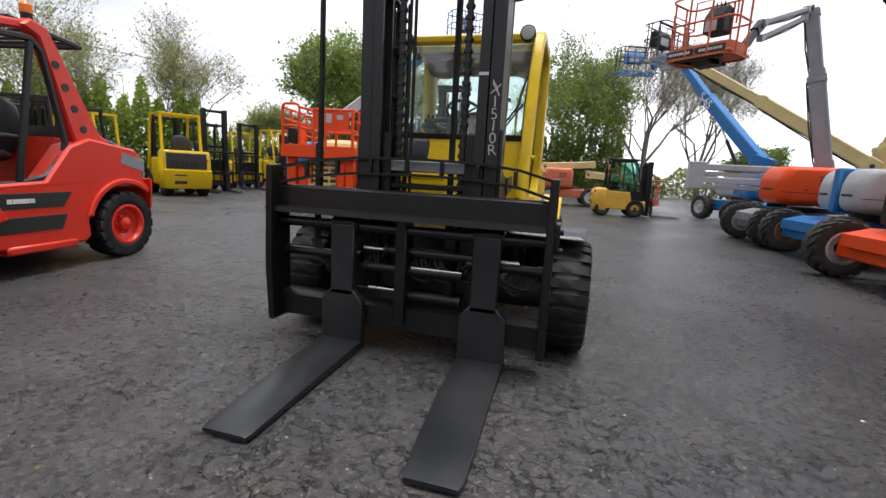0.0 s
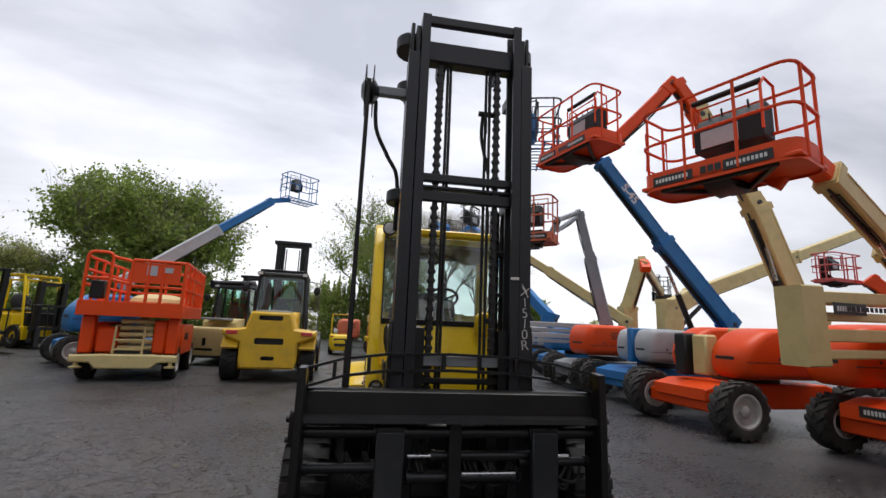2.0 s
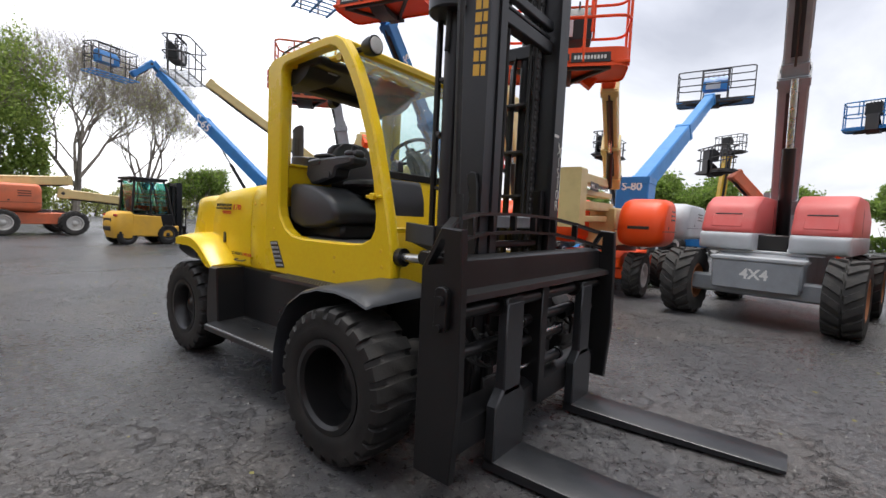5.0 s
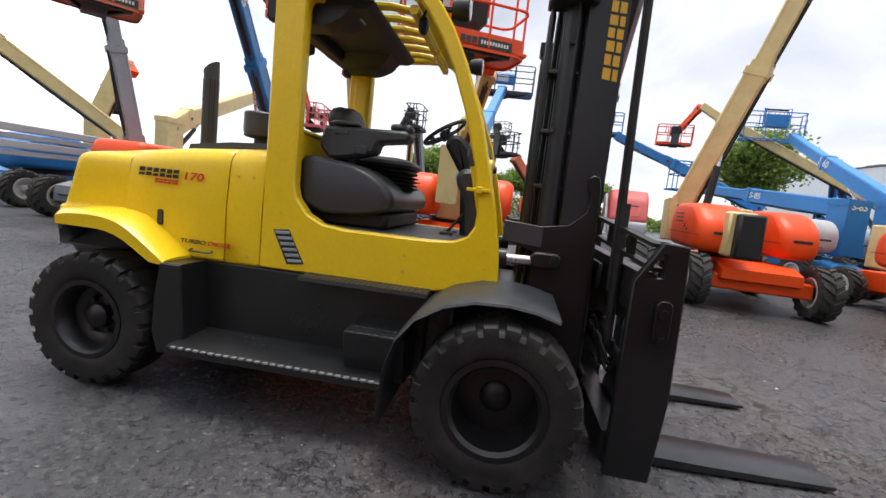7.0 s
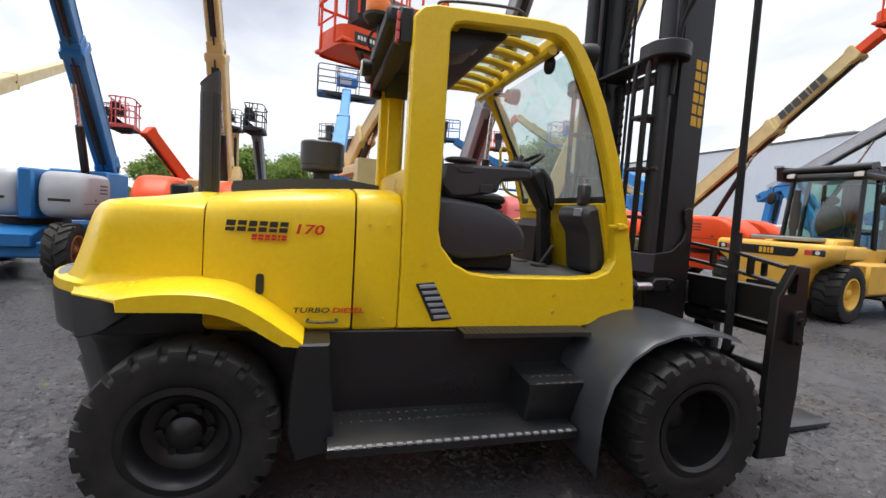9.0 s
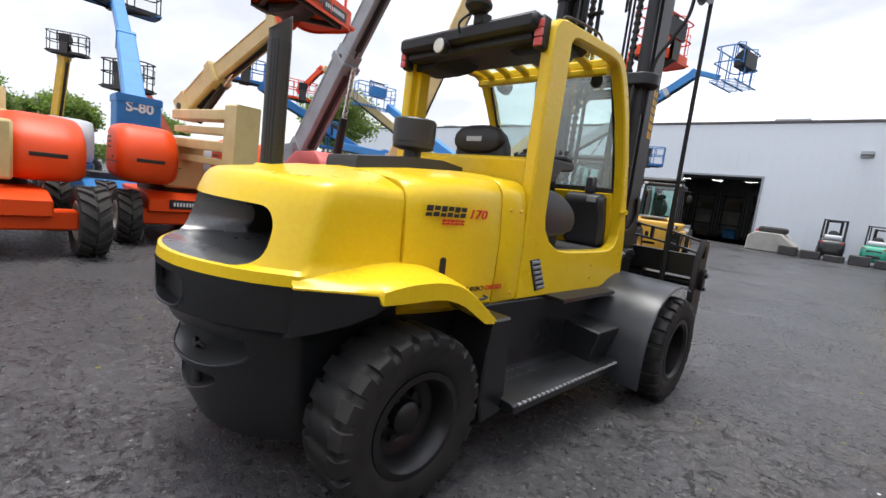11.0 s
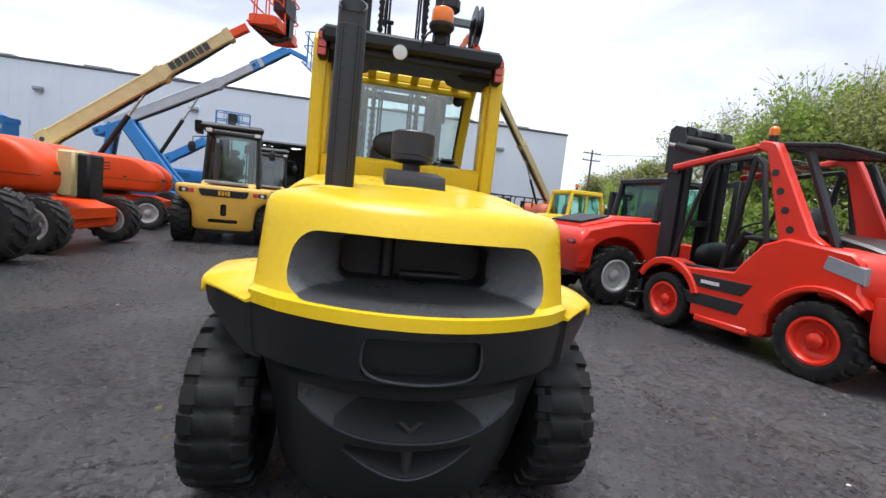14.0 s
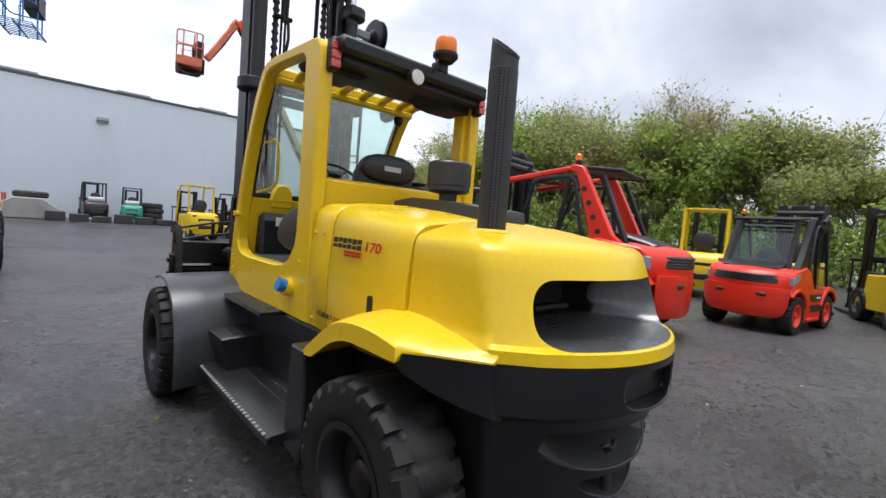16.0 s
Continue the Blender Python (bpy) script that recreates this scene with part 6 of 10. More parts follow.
def boom_lift(label, x, y, yaw, base_mat, booms, plat, covers=(), wheels=(0.46, 0.34, 0.26), rim=RIM_WHITE, track=1.9, base=2.4, tyres=RUBBER_OLD, z=0.0, chassis_h=(0.40, 0.82), rams=(), width=1.25, name="boom_lift"):
    """A self-propelled boom lift: chassis, wheels, turntable, hoods, boom sections given in world points, rams and basket."""
    M = pose(x, y, z, 0, 0, yaw)
    inv = M.inverted()
    W = lambda p: inv @ Vector(p)
    ob = thing(name, label, "boom lift", M, group="parked boom lifts")
    r, w, rr = wheels
    c = Geo()
    h0, h1 = chassis_h
    c.prism([(-base / 2 - 0.25, h0 + 0.14), (-base / 2 - 0.25, h1 - 0.10), (-base / 2 + 0.1, h1), (base / 2 - 0.1, h1), (base / 2 + 0.25, h1 - 0.10), (base / 2 + 0.25, h0 + 0.14), (base / 2 - 0.2, h0), (-base / 2 + 0.2, h0)], -width / 2, width / 2, "y", 0.02)
    ch = part("chassis", c, base_mat, ob)
    for sx in (-1, 1):
        part("axle_beam", Geo().box(sx * base / 2 - 0.12, sx * base / 2 + 0.12, -track / 2 + 0.12, track / 2 - 0.12, r - 0.12, r + 0.14, 0.03), base_mat, ch)
        for sy in (-1, 1):
            hold = new("wheel_hub", hub_mesh(IRON))
            hold.parent = ob
            hold.matrix_basis = pose(sx * base / 2, sy * track / 2, r, 0, 0, 90)
            wheel(hold, 0, 0, 0, r, w, rr, rim, sy, tyres, lugs=16, lug_h=0.035, style="lug", dish=0.05, detail=0)
    part("turntable", Geo().lathe([(0.001, h1), (0.55, h1), (0.55, h1 + 0.12), (0.001, h1 + 0.12)], 24, put(0, 0, 0, Matrix.Rotation(radians(-90), 4, "Y"))), IRON, ob)
    for kind, a, b, mat in covers:
        ctr, half = W(a), b
        g = Geo()
        hx, hy, hz = half
        local = Matrix.Translation(ctr)
        if kind in ("pad", "tall"):
            k = (0.45, 0.70, 0.96, -0.50, 0.15) if kind == "pad" else (0.70, 0.88, 1.0, -0.80, 0.35)
            outline = fillet([(-hx, -hz), (hx, -hz), (hx, k[0] * hz), (k[1] * hx, hz), (k[3] * hx, k[2] * hz), (-hx, k[4] * hz)], 0.24, 5)
            hull(g, outline, -hy, hy, min(0.24, hy * 0.62), "y", local, 6)
            cover = part("hood", g, mat, ob)
            for sy in (-1, 1):
                for i in range(3):
                    part("vent_slot", Geo().box(hx * 0.05, hx * 0.55, sy * hy - 0.004, sy * hy + 0.004, hz * (0.10 + 0.17 * i), hz * (0.17 + 0.17 * i), 0.002, local), INK_DARK, cover)
                part("hood_seam", Geo().box(-hx * 0.97, hx * 0.97, sy * hy - 0.004, sy * hy + 0.003, -hz * 0.36, -hz * 0.33, 0.001, local), INK_DARK, cover)
                part("latch", Geo().box(-hx * 0.3, -hx * 0.22, sy * hy - 0.004, sy * hy + 0.012, -hz * 0.25, -hz * 0.15, 0.004, local), IRON, cover)
            part("front_slot", Geo().box(-hx - 0.004, -hx + 0.004, -hy * 0.45, hy * 0.45, -hz * 0.28, -hz * 0.16, 0.002, local), INK_DARK, cover)
        elif kind == "wedge":
            # a moulded hood on a grey skirt: leaning nose, flat top, long slope to the far end
            k0 = -0.42 * hz
            hull(g, fillet([(-0.99 * hx, k0), (0.99 * hx, k0), (0.97 * hx, 0.28 * hz), (0.35 * hx, 0.98 * hz), (-0.60 * hx, hz), (-0.84 * hx, 0.62 * hz)], 0.10, 4), -hy * 0.99, hy * 0.99, 0.09, "y", local, 4)
            cover = part("hood", g, mat, ob)
            part("skirt", hull(Geo(), fillet([(-hx, -hz), (hx, -hz), (hx, k0 + 0.02), (-hx, k0 + 0.02)], 0.09, 4), -hy, hy, 0.07, "y", local, 3), GREY_LIGHT, ob)
            lean = math.atan2(0.15 * hx, 1.04 * hz)
            nose = local @ Matrix.Translation((-0.915 * hx, 0, 0.08 * hz)) @ Matrix.Rotation(lean, 4, "Y")
            part("nose_panel", Geo().box(-0.012, 0.012, -hy * 0.56, hy * 0.56, -hz * 0.28, hz * 0.20, 0.008, nose), mat, cover)
            part("grip_slot", Geo().box(-0.016, 0.0, -hy * 0.50, hy * 0.50, hz * 0.20, hz * 0.245, 0.003, nose), INK_DARK, cover)
            for sy in (-1, 1):
                part("hood_seam", Geo().box(-hx * 0.05, -hx * 0.04, sy * hy * 0.99 - 0.003, sy * hy * 0.99 + 0.002, -hz * 0.3, hz * 0.6, 0.001, local), INK_DARK, cover)
        else:
            g.box(-hx, hx, -hy, hy, -hz, hz, 0.035, local)
            part("turret_box", g, mat, ob)
    for p0, p1, bw, bh, mat in booms:
        a, b = W(p0), W(p1)
        sec = part("boom_section", Geo().beam(a, b, bw, bh, 0.025), mat, ob)
        length = (b - a).length
        if length > 1.0:
            d = (b - a).normalized()
            side = d.cross(Vector((0, 0, 1))).normalized()
            up = side.cross(d)
            part("boom_collar", Geo().beam(b - d * 0.16, b - d * 0.02, bw + 0.035, bh + 0.035, 0.012), mat, sec)
            part("root_plate", Geo().beam(a + d * 0.02, a + d * 0.34, bw + 0.03, bh + 0.05, 0.02), mat, sec)
            part("pivot_pin", Geo().cyl(a + d * 0.14 - side * (bw / 2 + 0.03), a + d * 0.14 + side * (bw / 2 + 0.03), 0.06, 10), IRON, sec)
            under = up * (bh / 2 + 0.010)
            part("cable_tray", Geo().beam(a + d * 0.45 - under, b - d * 0.25 - under, bw * 0.42, 0.024, 0.005), INK_DARK, sec)
            for sg in (-1, 1):
                part("side_rib", Geo().beam(a + d * 0.4 + side * sg * (bw / 2 + 0.004) + up * bh * 0.36, b - d * 0.2 + side * sg * (bw / 2 + 0.004) + up * bh * 0.36, 0.012, bh * 0.07, 0.003), mat, sec)
            part("boom_hose", Geo().tube([a + d * 0.3 - up * (bh / 2 + 0.02), a.lerp(b, 0.5) - up * (bh / 2 + 0.05), b - d * 0.1 - up * (bh / 2 + 0.02)], 0.018, 6), INK_DARK, sec)
    for p0, p1, rad in rams:
        a, b = W(p0), W(p1)
        rm = part("boom_ram", Geo().cyl(a, a.lerp(b, 0.6), rad, 12), BLACK, ob)
        part("ram_rod", Geo().cyl(a.lerp(b, 0.6), b, rad * 0.55, 10), STEEL, rm)
    if plat:
        pos, pyaw, mat, opts = plat
        basket(ob, inv @ pose(*pos, 0, 0, pyaw), mat, **opts)
    return ob


def along(p0, p1, normal):
    """The frame of a sheet whose writing runs from p0 to p1 and faces the given way; it stands at their middle."""
    p0, p1 = Vector(p0), Vector(p1)
    x = (p1 - p0).normalized()
    n = Vector(normal)
    n = (n - x * n.dot(x)).normalized()
    y = n.cross(x)
    m = Matrix((x, y, n)).transposed().to_4x4()
    m.translation = (p0 + p1) / 2
    return m


def number_plate_blocks(lift, m, w, h):
    """A dark panel with a row of pale blocks."""
    q = lift.matrix_basis.inverted() @ m
    pn = part("number_panel", Geo().box(-w / 2, w / 2, -h / 2, h / 2, -0.002, 0.004, 0.001, q), INK_DARK, lift)
    row = Geo()
    for k in range(11):
        x = -w * 0.40 + k * w * 0.075
        row.box(x, x + w * 0.05, -h * 0.22, h * 0.22, 0.003, 0.008, 0.001, q)
    tagged(part("number_strip", row, WHITE, pn), kind="stuff")


def hub_mesh(mat):
    g = Geo().cyl((-0.05, 0, 0), (0.05, 0, 0), 0.10, 12)
    return mesh_from("wheel_hub", g, mat)


def truck(label, x, y, yaw, s=1.0, body=YELLOW_OLD, tail=YELLOW_OLD, guard=BLACK, mast_h=2.15, cab=False, z=0.0, forks=True, group="parked forklifts", square=False):
    """A counterbalance forklift that looks along -y before it is turned; s scales a truck 1.15 m wide and 2.1 m high."""
    ob = thing("forklift", label, "forklift", pose(x, y, z, 0, 0, yaw), group=group)
    S = lambda v: v * s
    g = Geo()
    g.prism([(S(-0.35), S(0.25)), (S(-0.35), S(0.62)), (S(0.15), S(0.62)), (S(0.22), S(0.95)), (S(1.05), S(0.98)), (S(1.10), S(0.28))], -S(0.52), S(0.52), "x", S(0.03))
    part("body", g, body, ob)
    levels = [(S(0.22), S(0.50), S(0.44), 4, 0), (S(0.5), S(0.55), S(0.52), 4.5, 0), (S(0.85), S(0.55), S(0.50), 5, 0), (S(1.0), S(0.53), S(0.42), 4.5, 0), (S(1.06), S(0.46), S(0.30), 4, 0)]
    if square:
        levels = [(S(0.20), S(0.54), S(0.46), 14, 0), (S(0.24), S(0.56), S(0.49), 14, 0), (S(0.66), S(0.57), S(0.50), 16, 0), (S(0.68), S(0.56), S(0.47), 16, 0), (S(1.12), S(0.55), S(0.44), 14, 0), (S(1.16), S(0.52), S(0.41), 12, 0)]
    cw = part("counterweight", tail_solid(levels, S(1.06)), tail, ob)
    if square:
        pn = part("radiator_panel", Geo().box(-S(0.44), S(0.50), S(1.46), S(1.545), S(0.70), S(1.10), S(0.015)), IRON, cw)
        for i in range(6):
            part("radiator_slot", Geo().box(-S(0.22) + S(0.11) * i, -S(0.14) + S(0.11) * i, S(1.54), S(1.55), S(0.73), S(0.90), 0.004), INK_DARK, pn)
        part("tow_slot", Geo().box(S(0.05), S(0.34), S(1.50), S(1.564), S(0.32), S(0.40), S(0.01)), INK_DARK, cw)
        part("tow_slot", Geo().box(S(0.05), S(0.34), S(1.50), S(1.564), S(0.52), S(0.56), S(0.01)), INK_DARK, cw)
    else:
        gv = Geo().box(-S(0.30), S(0.30), S(1.50), S(1.565), S(0.70), S(0.84), S(0.02))
        part("grille", gv, INK_DARK, cw)
        part("tow_slot", Geo().box(-S(0.28), S(0.28), S(1.52), S(1.585), S(0.44), S(0.58), S(0.03)), INK_DARK, cw)
    top = 2.08
    for sx in (-1, 1):
        gd = Geo()
        pts = [(sx * S(0.47), S(-0.22), S(0.62)), (sx * S(0.46), S(0.02), S(top - 0.25)), (sx * S(0.45), S(0.12), S(top))]
        gd.tube(pts, S(0.035), 6)
        part("front_pillar", gd, guard, ob)
        gd = Geo().tube([(sx * S(0.46), S(1.06), S(0.98)), (sx * S(0.45), S(0.98), S(top))], S(0.04), 6)
        part("rear_pillar", gd, guard, ob)
        part("side_rail", Geo().beam((sx * S(0.45), S(0.08), S(top)), (sx * S(0.45), S(1.02), S(top)), S(0.07), S(0.06), 0.01), guard, ob)
        wheel(ob, sx * S(0.46), 0, S(0.33), S(0.33), S(0.22), S(0.19), IRON, sx, lugs=16, lug_h=S(0.02), detail=0)
        wheel(ob, sx * S(0.42), S(1.18), S(0.28), S(0.28), S(0.20), S(0.16), IRON, sx, lugs=14, lug_h=S(0.02), detail=0)
    for i in range(7):
        yy = S(0.1 + 0.15 * i)
        part("roof_bar", Geo().beam((-S(0.45), yy, S(top)), (S(0.45), yy, S(top)), S(0.045), S(0.04), 0.006), guard, ob)
    seat = part("seat", Geo().pad((0, S(0.72), S(1.08)), (S(0.24), S(0.24), S(0.07)), 3), SEATING, ob)
    part("backrest", Geo().pad((0, S(0.95), S(1.32)), (S(0.23), S(0.06), S(0.24)), 3), SEATING, seat)
    col = part("steering_column", Geo().beam((0, S(0.05), S(0.62)), (0, S(0.25), S(1.22)), S(0.12), S(0.10), 0.02).box(-S(0.4), S(0.4), -S(0.22), S(0.02), S(0.6), S(1.0), 0.03), PLASTIC, ob)
    part("steering_wheel", Geo().tube([(S(0.16) * math.cos(2 * math.pi * i / 16), S(0.28) + S(0.14) * math.sin(2 * math.pi * i / 16), S(1.26) + S(0.06) * math.sin(2 * math.pi * i / 16)) for i in range(16)], S(0.015), 5, closed=True), PLASTIC, col)
    if cab:
        for sx in (-1, 1):
            pn = part("side_window", Geo().box(sx * S(0.475), sx * S(0.48), S(0.02), S(1.0), S(1.0), S(top - 0.05), 0.001), GLASS_GREEN, ob)
            pn.visible_shadow = False
            part("door_panel", Geo().box(sx * S(0.47), sx * S(0.50), S(-0.15), S(0.98), S(0.62), S(1.0), 0.01), guard, ob)
            part("door_post", Geo().box(sx * S(0.465), sx * S(0.495), S(0.50), S(0.54), S(1.0), S(top), 0.006), guard, ob)
        for yy, zz in ((S(1.0), S(1.02)), (S(-0.05), S(1.0))):
            pn = part("window_pane", Geo().box(-S(0.44), S(0.44), yy, yy + 0.005, zz, S(top - 0.04), 0.001), GLASS_GREEN, ob)
            pn.visible_shadow = False
        part("roof_cap", Geo().box(-S(0.50), S(0.50), S(0.0), S(1.10), S(top + 0.02), S(top + 0.10), S(0.03)), guard, ob)
        for sx in (-1, 1):
            lamp = part("work_lamp", Geo().pad((sx * S(0.40), S(1.08), S(top - 0.06)), (S(0.06), S(0.05), S(0.05)), 3), PLASTIC, ob)
            part("lamp_lens", Geo().box(sx * S(0.40) - S(0.04), sx * S(0.40) + S(0.04), S(1.12), S(1.135), S(top - 0.09), S(top - 0.03), 0.005), LENS_CLEAR, lamp)
    for sx in (-1, 1):
        part("mast_rail", Geo().prism([(sx * S(0.24), S(-0.52)), (sx * S(0.36), S(-0.52)), (sx * S(0.36), S(-0.34)), (sx * S(0.24), S(-0.34)), (sx * S(0.24), S(-0.38)), (sx * S(0.32), S(-0.38)), (sx * S(0.32), S(-0.48)), (sx * S(0.24), S(-0.48))], S(0.08), S(mast_h), "z", 0.004), BLACK, ob)
        part("lift_cylinder", Geo().cyl((sx * S(0.29), S(-0.30), S(0.15)), (sx * S(0.29), S(-0.30), S(mast_h - 0.12)), S(0.035), 10), BLACK, ob)
        part("tail_lamp", Geo().box(sx * S(0.34), sx * S(0.48), S(1.46), S(1.53), S(0.90), S(0.97), 0.01), LENS_RED, ob)
        if forks:
            f = Geo().box(sx * S(0.30) - S(0.06), sx * S(0.30) + S(0.06), S(-0.66), S(-0.61), S(0.05), S(0.62), 0.006)
            f.box(sx * S(0.30) - S(0.06), sx * S(0.30) + S(0.06), S(-1.65), S(-0.61), S(0.03), S(0.075), 0.006)
            part("fork", f, FORK, ob)
    for zz in (0.30, mast_h * 0.55, mast_h - 0.06):
        part("mast_cross_bar", Geo().box(-S(0.30), S(0.30), S(-0.44), S(-0.37), S(zz - 0.04), S(zz + 0.04), 0.006), BLACK, ob)
    car = Geo().box(-S(0.52), S(0.52), S(-0.60), S(-0.55), S(0.18), S(0.28), 0.006).box(-S(0.52), S(0.52), S(-0.60), S(-0.55), S(0.52), S(0.62), 0.006)
    cr = part("carriage", car, BLACK, ob)
    for i in range(6):
        xx = S(-0.48 + 0.192 * i)
        part("backrest_bar", Geo().box(xx - S(0.015), xx + S(0.015), S(-0.60), S(-0.57), S(0.28), S(1.2), 0.004), BLACK, cr)
    part("backrest_top", Geo().box(-S(0.52), S(0.52), S(-0.605), S(-0.565), S(1.18), S(1.24), 0.006), BLACK, cr)
    tk = Geo().cyl((-S(0.34), S(1.12), S(1.18)), (S(0.34), S(1.12), S(1.18)), S(0.15), 16)
    if not cab and s < 1.05:
        part("gas_bottle", tk, GREY_LIGHT, ob)
    return ob


def arch(cx, cz, r, a0, a1, n=10):
    return [(cx + r * math.cos(radians(a0 + (a1 - a0) * i / n)), cz + r * math.sin(radians(a0 + (a1 - a0) * i / n))) for i in range(n + 1)]


def red_forklift(label, x, y, yaw, closed_cab=False, beacon=True, size=1.0):
    """A red heavy forklift with a swept, pierced rear pillar; looks along -y before it is turned; rear axle at y 2.0."""
    ob = thing("forklift", label, "forklift", pose(x, y, 0, 0, 0, yaw) @ Matrix.Scale(size, 4), group="red forklifts")
    W = 0.86
    side = [(-0.52, 0.62), (-0.52, 0.80), (-0.40, 0.86)] + [(p[0], p[1]) for p in arch(0.0, 0.40, 0.47, 130, 20, 8)] + [(0.46, 0.30), (1.42, 0.27), (1.50, 0.34)] + arch(2.0, 0.42, 0.52, 172, 50, 10) + [(2.42, 0.86), (2.31, 1.0), (2.30, 1.28), (2.20, 1.37), (1.55, 1.46), (1.30, 1.36), (1.0, 0.98), (0.1, 0.92)]
    for sx in (-1, 1):
        part("side_panel", Geo().prism(side, sx * 0.60, sx * W, "x", 0.025), RED, ob)
        for z0, z1 in ((0.70, 0.86), (0.46, 0.62)):
            pl = part("black_panel", Geo().prism([(0.42, z0), (1.16 - 0.1 * (0.86 - z1), z0), (1.28 - 0.3 * (0.86 - z1), z1), (0.34, z1)], sx * (W - 0.01), sx * (W + 0.008), "x", 0.004), INK_DARK, ob)
            if z0 > 0.6:
                bars([0.05, 0.16, 0.05], 0.045, put(sx * (W + 0.011), 0.72, 0.78, FACE_RIGHT if sx > 0 else FACE_LEFT), WHITE, pl, "maker_mark", 0.1)
        arm = Geo().prism([(1.44, 1.36), (1.90, 1.42), (1.76, 1.52), (1.30, 2.42), (1.22, 2.56), (1.05, 2.60), (0.95, 2.52), (1.12, 2.44)], sx * 0.66, sx * 0.80, "x", 0.02)
        ar = part("rear_arm", arm, BLACK if closed_cab else RED, ob)
        for i in range(4):
            t = 0.18 + 0.2 * i
            yy, zz = 1.62 * (1 - t) + 1.17 * t, 1.36 * (1 - t) + 2.44 * t
            part("arm_hole", Geo().cyl((sx * 0.795, yy, zz), (sx * 0.808, yy, zz), 0.042, 14), INK_DARK, ar)
        part("roof_rail", Geo().beam((sx * 0.73, 1.1, 2.54), (sx * 0.70, -0.30, 2.34), 0.09, 0.09, 0.02), BLACK if closed_cab else RED, ob)
        fr = [(-0.02, 0.96), (0.75, 0.94), (1.05, 1.02), (1.28, 1.28), (1.30, 1.40), (1.12, 2.30), (1.02, 2.40), (0.50, 2.36), (0.40, 2.30)]
        door = Geo().tube([(sx * 0.80, p, q) for p, q in fr], 0.035, 6, closed=True)
        d = part("door_frame", door, MAST, ob)
        part("door_post", Geo().beam((sx * 0.80, 0.78, 0.96), (sx * 0.80, 1.02, 2.38), 0.05, 0.06, 0.01), BLACK, d)
        if closed_cab:
            g = Geo()
            g.add([(sx * 0.79, p, q) for p, q in fr], [tuple(range(len(fr)))])
            part("door_pane", g, GLASS_GREEN, d).visible_shadow = False
        wheel(ob, sx * 0.72, 0.0, 0.40, 0.40, 0.30, 0.235, RED, sx, lugs=18, lug_h=0.022, dish=0.05)
        wheel(ob, sx * 0.74, 2.0, 0.42, 0.42, 0.30, 0.24, RED, sx, lugs=18, lug_h=0.022, dish=0.05)
    part("bonnet", Geo().prism([(1.35, 0.9), (1.38, 1.45), (2.05, 1.42), (2.36, 1.38), (2.44, 0.9)], -0.60, 0.60, "x", 0.03), RED, ob)
    part("engine_cover", Geo().prism([(1.50, 1.44), (1.56, 1.58), (1.85, 1.55), (2.20, 1.46), (2.34, 1.41), (2.3, 1.36)], -0.56, 0.56, "x", 0.03), CHARCOAL, ob)
    for sx in (-1, 1):
        part("front_fender", Geo().prism(arch(0.0, 0.42, 0.60, 150, 18, 10) + arch(0.0, 0.42, 0.50, 18, 150, 10), sx * 0.60, sx * 0.90, "x", 0.015), RED, ob)
        part("rear_fender_lip", Geo().prism(arch(2.0, 0.42, 0.58, 165, 48, 12) + arch(2.0, 0.42, 0.51, 48, 165, 12), sx * 0.78, sx * 0.895, "x", 0.015), RED, ob)
        part("cab_step", Geo().box(sx * 0.60, sx * 0.88, 0.55, 1.30, 0.24, 0.33, 0.02), RED, ob)
    tailm = part("counterweight", bow_solid([(0.32, 0.50, 2.20, 0.36, 0.08), (0.45, 0.54, 2.24, 0.40, 0.08), (0.80, 0.58, 2.27, 0.42, 0.08), (0.90, 0.84, 2.29, 0.42, 0.08), (1.0, 0.858, 2.31, 0.42, 0.08), (1.22, 0.858, 2.31, 0.42, 0.08), (1.32, 0.84, 2.27, 0.40, 0.10), (1.38, 0.78, 2.19, 0.35, 0.12), (1.41, 0.66, 2.08, 0.26, 0.12)], 1.95), RED, ob)
    part("rear_skirt", bow_solid([(0.36, 0.66, 2.50, 0.18, 0.05), (0.42, 0.76, 2.50, 0.21, 0.06), (0.60, 0.83, 2.50, 0.225, 0.06), (0.90, 0.857, 2.50, 0.235, 0.06), (0.99, 0.85, 2.50, 0.225, 0.06)], 2.45), RED, tailm)
    gr = bow_solid([(1.085, 0.62, 2.510, 0.22, 0.02), (1.10, 0.64, 2.515, 0.222, 0.02), (1.25, 0.62, 2.510, 0.22, 0.02), (1.27, 0.60, 2.490, 0.22, 0.02)], 2.3)
    gl = part("rear_grille", gr, INK_DARK, tailm)
    for i in range(4):
        part("grille_bar", bow_solid([(1.112 + 0.042 * i, 0.615, 2.528, 0.22, 0.02), (1.126 + 0.042 * i, 0.61, 2.524, 0.22, 0.02)], 2.35), CHARCOAL, gl)
    for sx in (-1, 1):
        part("corner_lamp", Geo().prism([(1.96, 1.18), (2.34, 1.07), (2.34, 1.24), (1.99, 1.33)], sx * 0.70, sx * 0.864, "x", 0.01), GREY, tailm)
        part("tow_pocket", Geo().box(sx * 0.28, sx * 0.50, 2.55, 2.700, 0.80, 0.88, 0.02), INK_DARK, tailm)
        part("rear_window_post", Geo().beam((sx * 0.60, 1.95, 1.32), (sx * 0.56, 1.45, 2.45), 0.10, 0.08, 0.02), BLACK, ob)
